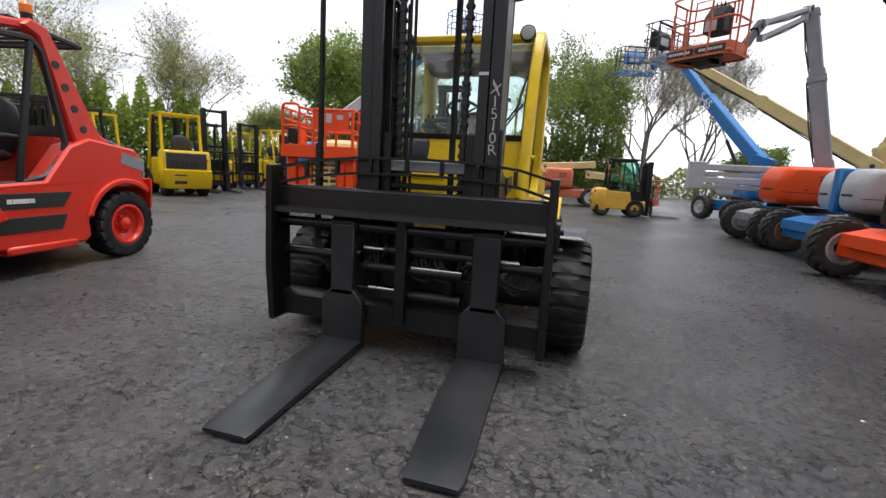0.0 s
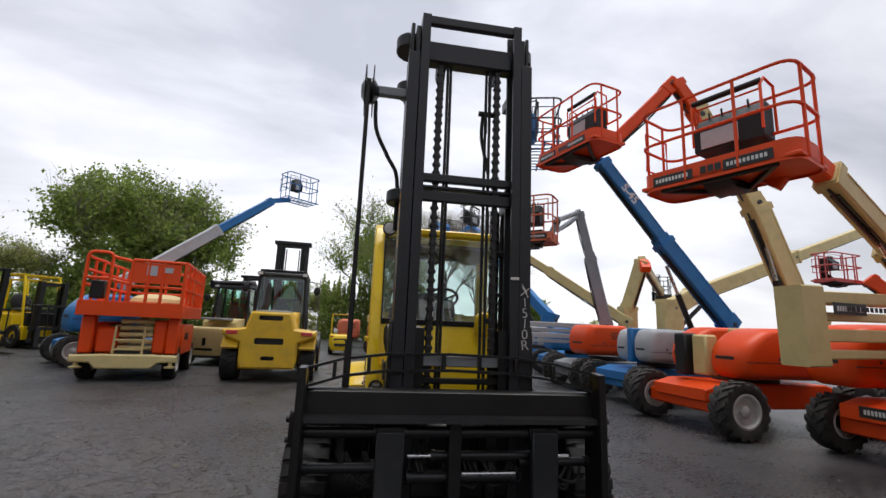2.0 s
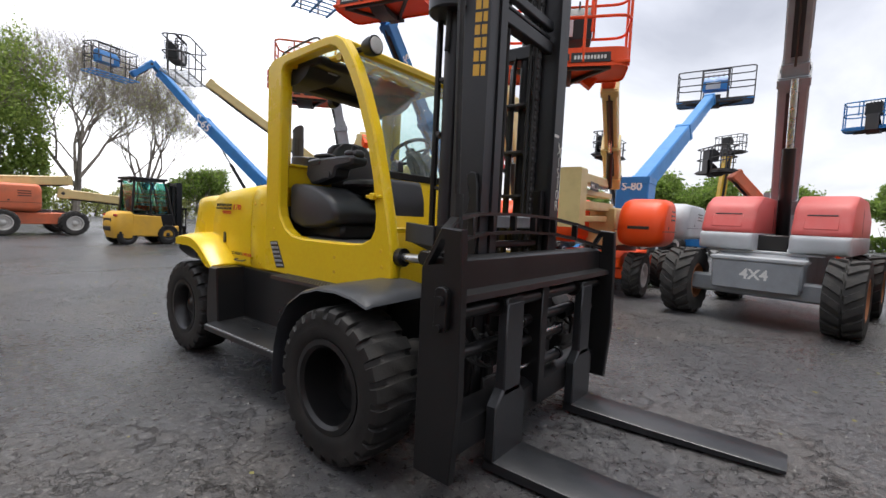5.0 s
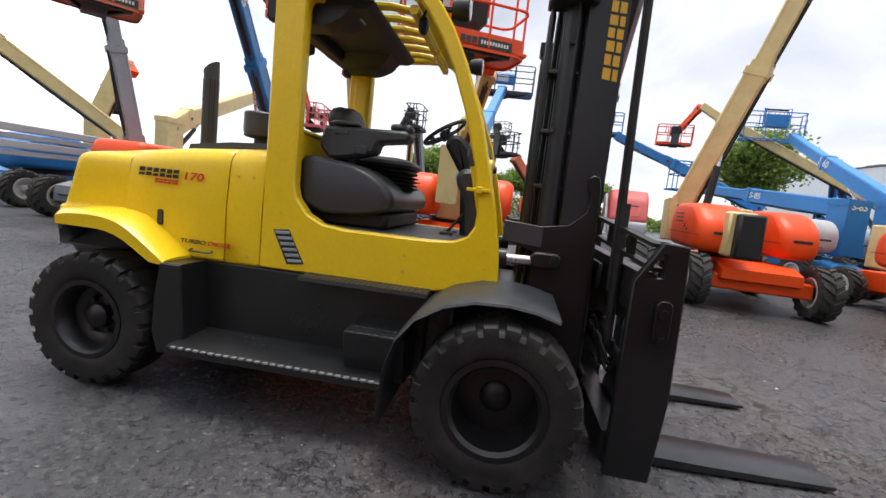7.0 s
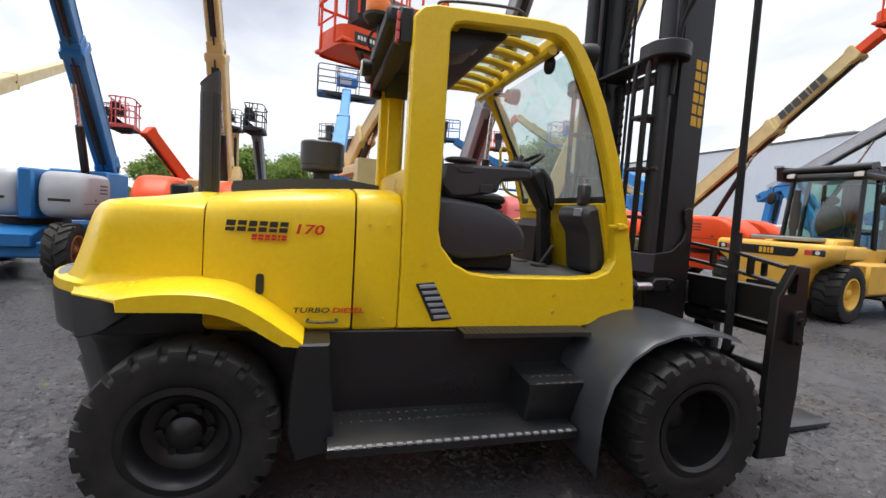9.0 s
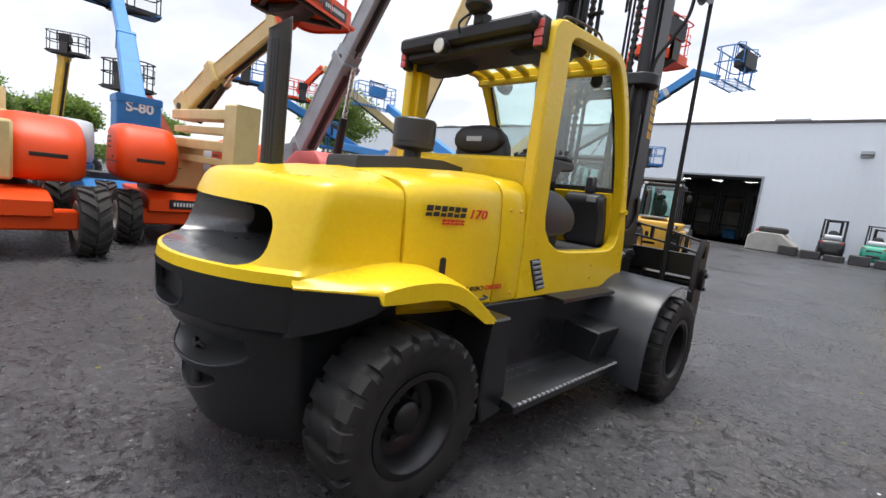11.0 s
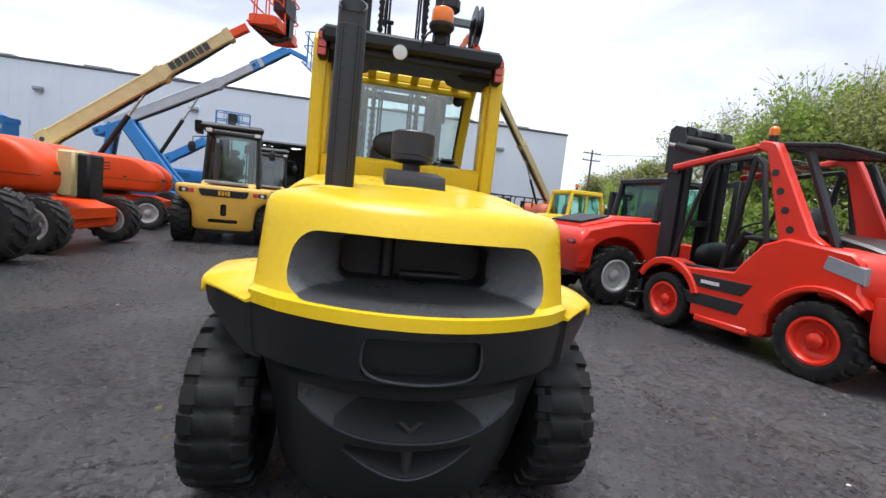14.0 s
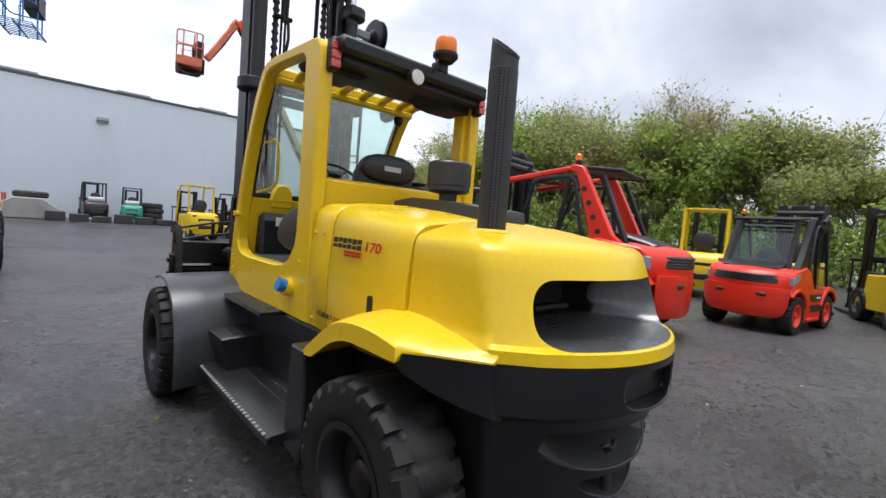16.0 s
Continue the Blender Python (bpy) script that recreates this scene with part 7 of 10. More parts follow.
    if closed_cab:
        rw = part("rear_window", Geo().add([(-0.58, 1.93, 1.45), (0.58, 1.93, 1.45), (0.54, 1.46, 2.42), (-0.54, 1.46, 2.42)], [(0, 1, 2, 3)]), GLASS_GREEN, ob)
        rw.visible_shadow = False
    rf = part("roof_frame", Geo().tube([(-0.66, 0.95, 2.58), (0.66, 0.95, 2.58), (0.62, 1.75, 2.50), (-0.62, 1.75, 2.50)], 0.03, 6, closed=True), BLACK, ob)
    for i in range(6):
        part("roof_bar", Geo().beam((-0.62, 1.05 + 0.12 * i, 2.575 - 0.012 * i), (0.62, 1.05 + 0.12 * i, 2.575 - 0.012 * i), 0.05, 0.03, 0.006), BLACK, rf)
    part("front_roof", Geo().box(-0.66, 0.66, -0.20, 0.95, 2.42, 2.47, 0.02), GLASS_GREEN if not closed_cab else BLACK, ob)
    part("cab_floor", Geo().box(-0.60, 0.60, -0.1, 1.5, 0.86, 0.92, 0.01), PLASTIC, ob)
    st = part("seat", Geo().pad((0, 1.02, 1.22), (0.26, 0.26, 0.08), 3), SEATING, ob)
    part("backrest", Geo().pad((0, 1.30, 1.55), (0.25, 0.07, 0.32), 3), SEATING, st)
    for sx in (-1, 1):
        part("armrest", Geo().pad((sx * 0.34, 0.95, 1.42), (0.08, 0.26, 0.04), 3), SEATING, st)
    co = part("steering_column", Geo().beam((0, 0.20, 0.92), (0, 0.48, 1.50), 0.14, 0.10, 0.03).pad((0, 0.10, 1.10), (0.45, 0.12, 0.2), 3), PLASTIC, ob)
    part("steering_wheel", Geo().tube([(0.18 * math.cos(2 * math.pi * i / 20), 0.52 + 0.15 * math.sin(2 * math.pi * i / 20), 1.55 + 0.09 * math.sin(2 * math.pi * i / 20)) for i in range(20)], 0.016, 6, closed=True), PLASTIC, co)
    for sx in (-1, 1):
        part("mast_rail", Geo().prism([(sx * 0.30, -0.66), (sx * 0.46, -0.66), (sx * 0.46, -0.40), (sx * 0.30, -0.40), (sx * 0.30, -0.44), (sx * 0.41, -0.44), (sx * 0.41, -0.62), (sx * 0.30, -0.62)], 0.12, 3.0, "z", 0.005), MAST, ob)
        part("mast_head", Geo().prism([(-0.70, 2.30), (-0.70, 2.98), (-0.60, 3.04), (-0.42, 2.98), (-0.34, 2.62), (0.02, 2.54), (0.0, 2.46), (-0.40, 2.40), (-0.44, 2.28)], sx * 0.47, sx * 0.505, "x", 0.006), MAST, ob)
        tl = part("tilt_cylinder", Geo().cyl((sx * 0.56, -0.45, 2.70), (sx * 0.66, 0.2, 2.52), 0.055, 12), BLACK, ob)
        part("tilt_rod", Geo().cyl((sx * 0.55, -0.62, 2.74), (sx * 0.56, -0.45, 2.70), 0.03, 10), STEEL, tl)
        part("lift_cylinder", Geo().cyl((sx * 0.38, -0.34, 0.2), (sx * 0.38, -0.34, 2.7), 0.05, 12), BLACK, ob)
        f = Geo().box(sx * 0.42 - 0.08, sx * 0.42 + 0.08, -0.90, -0.83, 0.05, 0.85, 0.008).box(sx * 0.42 - 0.08, sx * 0.42 + 0.08, -2.05, -0.83, 0.03, 0.09, 0.008)
        part("fork", f, FORK, ob)
    for zz in (0.4, 1.5, 2.9):
        part("mast_cross_bar", Geo().box(-0.42, 0.42, -0.56, -0.46, zz, zz + 0.10, 0.01), MAST, ob)
    part("mast_cross_tube", Geo().cyl((-0.50, -0.40, 2.80), (0.50, -0.40, 2.80), 0.06, 14), IRON, ob)
    for sx in (-1, 1):
        part("chain_roller", Geo().cyl((sx * 0.20, -0.48, 2.90), (sx * 0.28, -0.48, 2.90), 0.11, 16), IRON, ob)
        part("lift_chain", Geo().box(sx * 0.20, sx * 0.26, -0.60, -0.58, 0.4, 2.9, 0.004), CHAIN, ob)
    part("carriage", Geo().box(-0.80, 0.80, -0.82, -0.72, 0.25, 0.36, 0.01).box(-0.80, 0.80, -0.82, -0.72, 0.70, 0.82, 0.01), BLACK, ob)
    ax = Geo().cyl((-0.65, 0, 0.40), (0.65, 0, 0.40), 0.12, 12).cyl((-0.65, 2.0, 0.42), (0.65, 2.0, 0.42), 0.10, 12).box(-0.50, 0.50, -0.3, 2.1, 0.36, 0.9, 0.02)
    part("chassis", ax, IRON, ob)
    if beacon:
        bp = part("beacon_post", Geo().cyl((0.70, 1.10, 2.58), (0.70, 1.10, 2.66), 0.05, 12), PLASTIC, ob)
        part("beacon", Geo().lathe([(0.055, 2.66), (0.055, 2.74), (0.03, 2.77), (0.001, 2.77)], 16, put(0.70, 1.10, 0, Matrix.Rotation(radians(-90), 4, "Y"))), LENS_AMBER, bp)
    return ob


def rough_truck(label, x, y, yaw, body, s=1.0, rim=RIM_WHITE, cab_mat=BLACK, rear_r=0.52, name="rough_terrain_forklift", slots=False):
    """A rough-terrain forklift with a long bonnet at the rear; looks along -y before it is turned."""
    ob = thing(name, label, "forklift", pose(x, y, 0, 0, 0, yaw), group="parked forklifts")
    S = lambda v: v * s
    prof = [(S(0.1), S(0.65)), (S(0.2), S(1.15)), (S(1.45), S(1.18)), (S(1.5), S(1.52)), (S(2.35), S(1.45)), (S(3.05), S(1.28)), (S(3.16), S(1.12)), (S(3.19), S(0.76)), (S(3.16), S(0.69))] + [(S(2.45) + S(0.66) * math.cos(radians(a)), S(0.52) + S(0.66) * math.sin(radians(a))) for a in range(16, 175, 12)] + [(S(1.7), S(0.50)), (S(0.3), S(0.48))]
    for sx in (-1, 1):
        part("fender_panel", Geo().prism(prof, sx * S(0.55), sx * S(0.92), "x", S(0.025)), body, ob)
    part("bonnet", Geo().prism([(S(1.48), S(0.8)), (S(1.5), S(1.58)), (S(2.35), S(1.52)), (S(3.02), S(1.34)), (S(3.12), S(0.75))], -S(0.56), S(0.56), "x", S(0.04)), body, ob)
    part("counterweight", tail_solid([(S(0.52), S(0.76), S(0.20), 7, 0), (S(0.62), S(0.88), S(0.27), 8, 0), (S(0.92), S(0.915), S(0.30), 9, 0), (S(0.95), S(0.925), S(0.31), 9, 0), (S(1.12), S(0.92), S(0.30), 9, 0), (S(1.22), S(0.87), S(0.25), 8, 0), (S(1.29), S(0.78), S(0.16), 7, 0)], S(2.95)), body, ob)
    part("radiator_mat", Geo().prism([(S(2.42), S(1.52)), (S(2.98), S(1.37)), (S(2.98), S(1.40)), (S(2.42), S(1.55))], -S(0.50), S(0.50), "x", 0.006), PLASTIC, ob)
    for sx in (-1, 1):
        part("corner_post", Geo().beam((sx * S(0.86), S(1.66), S(1.10)), (sx * S(0.84), S(1.72), S(1.56)), S(0.12), S(0.10), 0.015), PLASTIC, ob)
        part("lamp_recess", Geo().pad((sx * S(0.68), S(3.225), S(1.04)), (S(0.15), S(0.035), S(0.06)), 4), INK_DARK, ob)
    if slots:
        for i in range(4):
            part("vent_slot", Geo().prism([(S(2.0 + 0.13 * i), S(1.28)), (S(2.06 + 0.13 * i), S(1.28)), (S(2.03 + 0.13 * i), S(1.08)), (S(1.97 + 0.13 * i), S(1.08))], -S(0.925), -S(0.915), "x", 0.002), INK_DARK, ob)
        bars([0.09] * 5, 0.08, put(-S(0.925), S(1.6), S(1.05), FACE_LEFT), INK_DARK, ob, "maker_mark", 0.2)
        bars([0.09] * 5, 0.08, put(S(0.925), S(1.6), S(1.05), FACE_RIGHT), INK_DARK, ob, "maker_mark", 0.2)
    for sx in (-1, 1):
        part("tail_lamp", Geo().pad((sx * S(0.70), S(3.24), S(1.04)), (S(0.08), S(0.03), S(0.035)), 3), LENS_RED, ob)
        wheel(ob, sx * S(0.78), S(2.45), S(rear_r), S(rear_r), S(0.36), S(rear_r * 0.52), rim, sx, lugs=16, lug_h=0.04, style="lug", detail=0)
        wheel(ob, sx * S(0.78), S(0.2), S(0.58), S(0.58), S(0.42), S(0.30), rim, sx, lugs=16, lug_h=0.04, style="lug", detail=0)
        part("cab_pillar", Geo().tube([(sx * S(0.62), S(0.25), S(1.1)), (sx * S(0.58), S(0.45), S(2.25)), (sx * S(0.58), S(1.40), S(2.25)), (sx * S(0.62), S(1.52), S(1.4))], S(0.065), 8), cab_mat, ob)
        part("door_post", Geo().beam((sx * S(0.62), S(0.92), S(1.1)), (sx * S(0.59), S(0.92), S(2.25)), S(0.06), S(0.05), 0.01), cab_mat, ob)
        pn = part("side_window", Geo().add([(sx * S(0.60), S(0.3), S(1.15)), (sx * S(0.60), S(1.48), S(1.45)), (sx * S(0.575), S(1.38), S(2.2)), (sx * S(0.575), S(0.47), S(2.2))], [(0, 1, 2, 3)]), GLASS_GREEN, ob)
        pn.visible_shadow = False
        part("mast_rail", Geo().box(sx * S(0.30), sx * S(0.44), -S(0.75), -S(0.52), S(0.2), S(2.5), 0.01), BLACK, ob)
        part("fork", Geo().box(sx * S(0.40) - 0.07, sx * S(0.40) + 0.07, -S(0.95), -S(0.88), S(0.06), S(0.85), 0.008).box(sx * S(0.40) - 0.07, sx * S(0.40) + 0.07, -S(2.0), -S(0.88), S(0.04), S(0.10), 0.008), FORK, ob)
    for yy in (S(0.46), S(1.40)):
        pn = part("window_pane", Geo().box(-S(0.55), S(0.55), yy, yy + 0.006, S(1.3), S(2.2), 0.001), GLASS_GREEN, ob)
        pn.visible_shadow = False
    part("roof", Geo().box(-S(0.62), S(0.62), S(0.40), S(1.46), S(2.22), S(2.34), S(0.04)), cab_mat, ob)
    part("seat", Geo().pad((0, S(0.95), S(1.3)), (S(0.25), S(0.25), S(0.08)), 3).pad((0, S(1.2), S(1.62)), (S(0.24), S(0.07), S(0.3)), 3), SEATING, ob)
    bp = part("beacon_post", Geo().cyl((-S(0.45), S(1.2), S(2.33)), (-S(0.45), S(1.2), S(2.42)), 0.04, 10), PLASTIC, ob)
    part("beacon", Geo().cyl((-S(0.45), S(1.2), S(2.42)), (-S(0.45), S(1.2), S(2.52)), 0.055, 12), LENS_AMBER, bp)
    part("chassis", Geo().box(-S(0.5), S(0.5), -S(0.5), S(3.0), S(0.42), S(0.9), 0.02), IRON, ob)
    part("mast_cross_bar", Geo().box(-S(0.4), S(0.4), -S(0.68), -S(0.58), S(2.38), S(2.48), 0.01).box(-S(0.4), S(0.4), -S(0.68), -S(0.58), S(0.5), S(0.6), 0.01), BLACK, ob)
    part("mirror", Geo().pad((-S(0.80), S(0.35), S(1.75)), (0.05, 0.03, 0.14), 3).tube([(-S(0.62), S(0.3), S(1.85)), (-S(0.80), S(0.35), S(1.85))], 0.015), PLASTIC, ob)
    return ob


# red machines along the western side
red_forklift("red heavy forklift with open cab parked on asphalt", -5.02, -1.19, 9.0)
red_forklift("red forklift with closed dark cab, seen from behind", -9.8, 1.85, -97.0, closed_cab=True, size=0.82)
rough_truck("red rough-terrain forklift with a dark closed cab", -6.45, -3.45, -84.0, RED, 1.0)
rough_truck("yellow rough-terrain forklift with yellow rims and open cab", -6.75, -7.75, -86.0, YELLOW, 0.95, rim=YELLOW, cab_mat=YELLOW, rear_r=0.40, slots=True)

# large cab trucks
def heavy_truck(label, x, y, yaw, mat, half=1.0, hood_z=1.40, wing_z=1.25, cab_top=2.75, mast_top=2.7, track=1.75, label_band=False, z=0.0, cab_half=0.64):
    """A heavy forklift with a glazed cab and a broad slotted counterweight; looks along -y, rear axle at y 0."""
    ob = thing("forklift", label, "forklift", pose(x, y, z, 0, 0, yaw), group="large cab forklifts")
    inner = track / 2 - 0.26
    core = [(-inner + 0.05, 0.34), (inner - 0.05, 0.34), (inner, 0.55), (inner, 1.0), (half, wing_z - 0.14), (half, wing_z), (inner * 0.86, wing_z + 0.06), (inner * 0.72, hood_z - 0.06), (inner * 0.66, hood_z), (-inner * 0.66, hood_z), (-inner * 0.72, hood_z - 0.06), (-inner * 0.86, wing_z + 0.06), (-half, wing_z), (-half, wing_z - 0.14), (-inner, 1.0), (-inner, 0.55)]
    sh = hood_z - wing_z > 0.3
    if sh:
        cw = part("counterweight", Geo().prism(core, -0.55, 0.68, "y", 0.05), mat, ob)
    else:
        # narrow between the wheels, flared over them, with a flat deck
        k = half
        cw = part("counterweight", tail_solid([(0.34, k * 0.60, 0.40, 7, 0), (0.40, k * 0.64, 0.44, 8, 0), (0.72, k * 0.66, 0.47, 9, 0), (0.88, k * 0.72, 0.48, 9, 0), (0.97, k * 0.84, 0.48, 9, 0), (1.04, k * 0.94, 0.48, 10, 0), (1.10, k * 0.99, 0.48, 10, 0), (wing_z - 0.07, k, 0.48, 10, 0), (wing_z - 0.03, k * 0.985, 0.465, 10, 0), (wing_z, k * 0.95, 0.43, 10, 0)], 0.20), mat, ob)
        part("rear_deck", Geo().prism([(-k * 0.66, 0.5), (k * 0.66, 0.5), (k * 0.68, 0.95), (k * 0.99, 1.10), (k, wing_z - 0.06), (k * 0.96, wing_z - 0.002), (-k * 0.96, wing_z - 0.002), (-k, wing_z - 0.06), (-k * 0.99, 1.10), (-k * 0.68, 0.95)], -0.62, 0.202, "y", 0.02), mat, ob)
        part("skirt", tail_solid([(0.26, k * 0.52, 0.34, 6, 0), (0.35, k * 0.58, 0.39, 7, 0)], 0.20), IRON, ob)
        for i in range(4):
            part("roof_tube", Geo().cyl((-cab_half - 0.06 + 0.03 * i, -1.10 - 0.20 * i, cab_top + 0.20 + 0.035 * (i % 3)), (cab_half + 0.12, -1.10 - 0.20 * i, cab_top + 0.16 + 0.035 * (i % 3)), 0.062, 12), BLACK, ob)
        part("mast_end", Geo().prism([(-1.5, cab_top - 0.04), (-1.1, cab_top - 0.02), (-1.05, cab_top + 0.26), (-1.6, cab_top + 0.30)], cab_half + 0.10, cab_half + 0.26, "x", 0.02), BLACK, ob)
    cuts = ((0.30, hood_z - 0.22, hood_z - 0.10), (0.36, 0.96, 1.12), (0.16, 0.56, 0.66)) if sh else ((0.30, 0.50, 0.58), (0.06, 0.66, 0.92))
    for hw, z0, z1 in cuts:
        carve(cw, Geo().box(-hw, hw, 0.55, 0.80, z0, z1, 0.03), INK_DARK)
    if label_band:
        band = part("label_band", Geo().prism(fillet([(-0.46, 1.08), (0.46, 1.08), (0.52, 1.24), (-0.52, 1.24)], 0.05), 0.672, 0.69, "y", 0.004), CHARCOAL, cw)
        bars([0.05, 0.05, 0.03, 0.05], 0.10, put(0, 0.692, 1.16, FACE_BACK), INK_GOLD, band, "maker_mark", 0.2)
    for sx in (-1, 1):
        if sh:
            part("tail_lamp", Geo().box(sx * (half - 0.38), sx * (half - 0.10), 0.66, 0.70, wing_z - 0.12, wing_z - 0.02, 0.02), LENS_RED, cw)
        else:
            lamp = part("lamp_recess", Geo().box(sx * (half - 0.40), sx * (half - 0.09), 0.60, 0.682, wing_z - 0.20, wing_z - 0.08, 0.02), INK_DARK, cw)
            part("tail_lamp", Geo().box(sx * (half - 0.27), sx * (half - 0.385), 0.66, 0.692, wing_z - 0.185, wing_z - 0.095, 0.015), LENS_RED, lamp)
            part("reversing_lamp", Geo().cyl((sx * (half - 0.19), 0.66, wing_z - 0.14), (sx * (half - 0.19), 0.69, wing_z - 0.14), 0.035, 14), LENS_CLEAR, lamp)
        wing = arch(0.0, 0.50, 0.74, 165, 30, 8) + arch(0.0, 0.50, 0.66, 30, 165, 8)
        if sh:
            part("rear_fender", Geo().prism(wing, sx * (inner + 0.03), sx * half, "x", 0.02), mat, ob)
        wheel(ob, sx * track / 2, 0, 0.50, 0.50, 0.40, 0.27, mat, sx, lugs=20, lug_h=0.03, detail=0)
        wheel(ob, sx * (track / 2 + 0.02), -2.75, 0.55, 0.55, 0.44, 0.29, mat, sx, lugs=20, lug_h=0.03, detail=0)
        part("front_fender", Geo().prism(arch(-2.75, 0.55, 0.72, 160, 20, 8) + arch(-2.75, 0.55, 0.66, 20, 160, 8), sx * 0.66, sx * (half + 0.04), "x", 0.01), BLACK, ob)
        part("side_tank", Geo().box(sx * 0.55, sx * 0.98, -2.0, -0.75, 0.42, 1.02, 0.05), mat, ob)
        st = part("step", Geo().box(sx * 0.70, sx * 1.02, -1.9, -1.3, 0.34, 0.40, 0.01), BLACK, ob)
        part("step_tread", Geo().box(sx * 0.72, sx * 1.0, -1.88, -1.32, 0.40, 0.408, 0.002), IRON, st)
    part("bonnet", Geo().prism(fillet([(-1.35, 0.8), (-1.32, hood_z + 0.06), (-0.4, hood_z + 0.04), (-0.30, hood_z - 0.1), (-0.3, 0.8)], 0.06), -0.60, 0.60, "x", 0.04), mat, ob)
    grill = part("hood_grille", Geo().box(-0.44, 0.44, -0.40, 0.42, hood_z - 0.02, hood_z + 0.05, 0.03), GREY, ob)
    for i in range(6):
        part("grille_bar", Geo().box(-0.40, 0.40, -0.34 + 0.12 * i, -0.28 + 0.12 * i, hood_z + 0.045, hood_z + 0.062, 0.004), CHARCOAL, grill)
    part("frame", Geo().box(-0.62, 0.62, -3.0, -0.5, 0.36, 1.0, 0.03), BLACK, ob)
    base_z, c = 1.05, cab_half
    front, rear = -2.65, -1.05
    cab = part("cab_base", Geo().box(-c - 0.02, c + 0.02, front - 0.05, rear + 0.05, base_z - 0.08, base_z + 0.22, 0.03), mat, ob)
    post = [((c, rear), (c - 0.06, rear - 0.12)), ((c, front), (c - 0.06, front + 0.22)), ((c, -1.75), (c - 0.06, -1.78))]
    for sx in (-1, 1):
        for (x0, y0), (x1, y1) in post:
            part("cab_post", Geo().beam((sx * x0, y0, base_z + 0.2), (sx * x1, y1, cab_top), 0.075, 0.085, 0.015), BLACK, cab)
        pn = part("side_window", Geo().add([(sx * (c - 0.004), rear, base_z + 0.22), (sx * (c - 0.004), front, base_z + 0.22), (sx * (c - 0.064), front + 0.22, cab_top), (sx * (c - 0.064), rear - 0.12, cab_top)], [(0, 1, 2, 3)]), GLASS_GREEN, cab)
        pn.visible_shadow = False
        lm = part("work_lamp", Geo().pad((sx * (c - 0.08), rear + 0.02, cab_top + 0.05), (0.10, 0.06, 0.07), 3), BLACK, cab)
        part("lamp_lens", Geo().box(sx * (c - 0.08) - 0.07, sx * (c - 0.08) + 0.07, rear + 0.072, rear + 0.085, cab_top + 0.01, cab_top + 0.09, 0.008), LENS_CLEAR, lm)
        mr = part("mirror_arm", Geo().tube([(sx * (c - 0.04), rear - 0.1, cab_top - 0.1), (sx * (c + 0.28), rear - 0.05, cab_top - 0.15), (sx * (c + 0.30), rear - 0.05, cab_top - 0.40)], 0.014, 6), BLACK, cab)
        part("mirror", Geo().pad((sx * (c + 0.30), rear - 0.04, cab_top - 0.40), (0.09, 0.035, 0.13), 3), BLACK, mr)
    for y0, y1 in ((rear, rear - 0.12), (front, front + 0.22)):
        pn = part("window_pane", Geo().add([(-c + 0.02, y0, base_z + 0.22), (c - 0.02, y0, base_z + 0.22), (c - 0.08, y1, cab_top), (-c + 0.08, y1, cab_top)], [(0, 1, 2, 3)]), GLASS_GREEN, cab)
        pn.visible_shadow = False
    roof = part("cab_roof", Geo().prism(fillet([(rear + 0.06, cab_top), (rear + 0.02, cab_top + 0.10), (front + 0.10, cab_top + 0.12), (front + 0.12, cab_top)], 0.04), -c - 0.01, c + 0.01, "x", 0.03), BLACK, cab)
    for i in range(5):
        part("roof_guard_bar", Geo().beam((-c * 0.9, rear - 0.18 - 0.26 * i, cab_top + 0.18), (c * 0.9, rear - 0.18 - 0.26 * i, cab_top + 0.18), 0.06, 0.05, 0.01), BLACK, roof)
    for sx in (-1, 1):
        part("roof_guard_rail", Geo().beam((sx * c * 0.9, rear - 0.1, cab_top + 0.15), (sx * c * 0.9, front + 0.2, cab_top + 0.15), 0.06, 0.09, 0.01), BLACK, roof)
    part("wiper", Geo().tube([(0.05, rear + 0.02, base_z + 0.26), (0.22, rear - 0.03, base_z + 0.75)], 0.012, 5), INK_DARK, cab)
    st = part("seat", Geo().pad((0, -1.75, 1.40), (0.26, 0.26, 0.09), 3.4), SEATING, ob)
    part("backrest", Geo().pad((0, -1.46, 1.78), (0.25, 0.08, 0.34), 3.4), SEATING, st)
    part("head_rest", Geo().pad((0, -1.43, 2.20), (0.14, 0.05, 0.09), 3), SEATING, st)
    part("steering_column", Geo().beam((0, -2.45, 1.2), (0, -2.2, 1.72), 0.12, 0.10, 0.02), PLASTIC, ob)
    part("exhaust", Geo().cyl((0.34, -0.85, hood_z), (0.34, -0.85, cab_top - 0.25), 0.06, 12).cyl((0.34, -0.85, hood_z + 0.2), (0.34, -0.85, hood_z + 0.75), 0.085, 12), IRON, ob)
    for sx in (-1, 1):
        part("mast_rail", Geo().prism([(sx * 0.36, -3.45), (sx * 0.54, -3.45), (sx * 0.54, -3.15), (sx * 0.36, -3.15), (sx * 0.36, -3.20), (sx * 0.49, -3.20), (sx * 0.49, -3.40), (sx * 0.36, -3.40)], 0.15, mast_top, "z", 0.006), BLACK, ob)
        part("inner_rail", Geo().box(sx * 0.27, sx * 0.35, -3.42, -3.20, 0.18, mast_top - 0.12, 0.01), BLACK, ob)
        part("lift_cylinder", Geo().cyl((sx * 0.45, -3.08, 0.2), (sx * 0.45, -3.08, mast_top - 0.3), 0.055, 12), BLACK, ob)
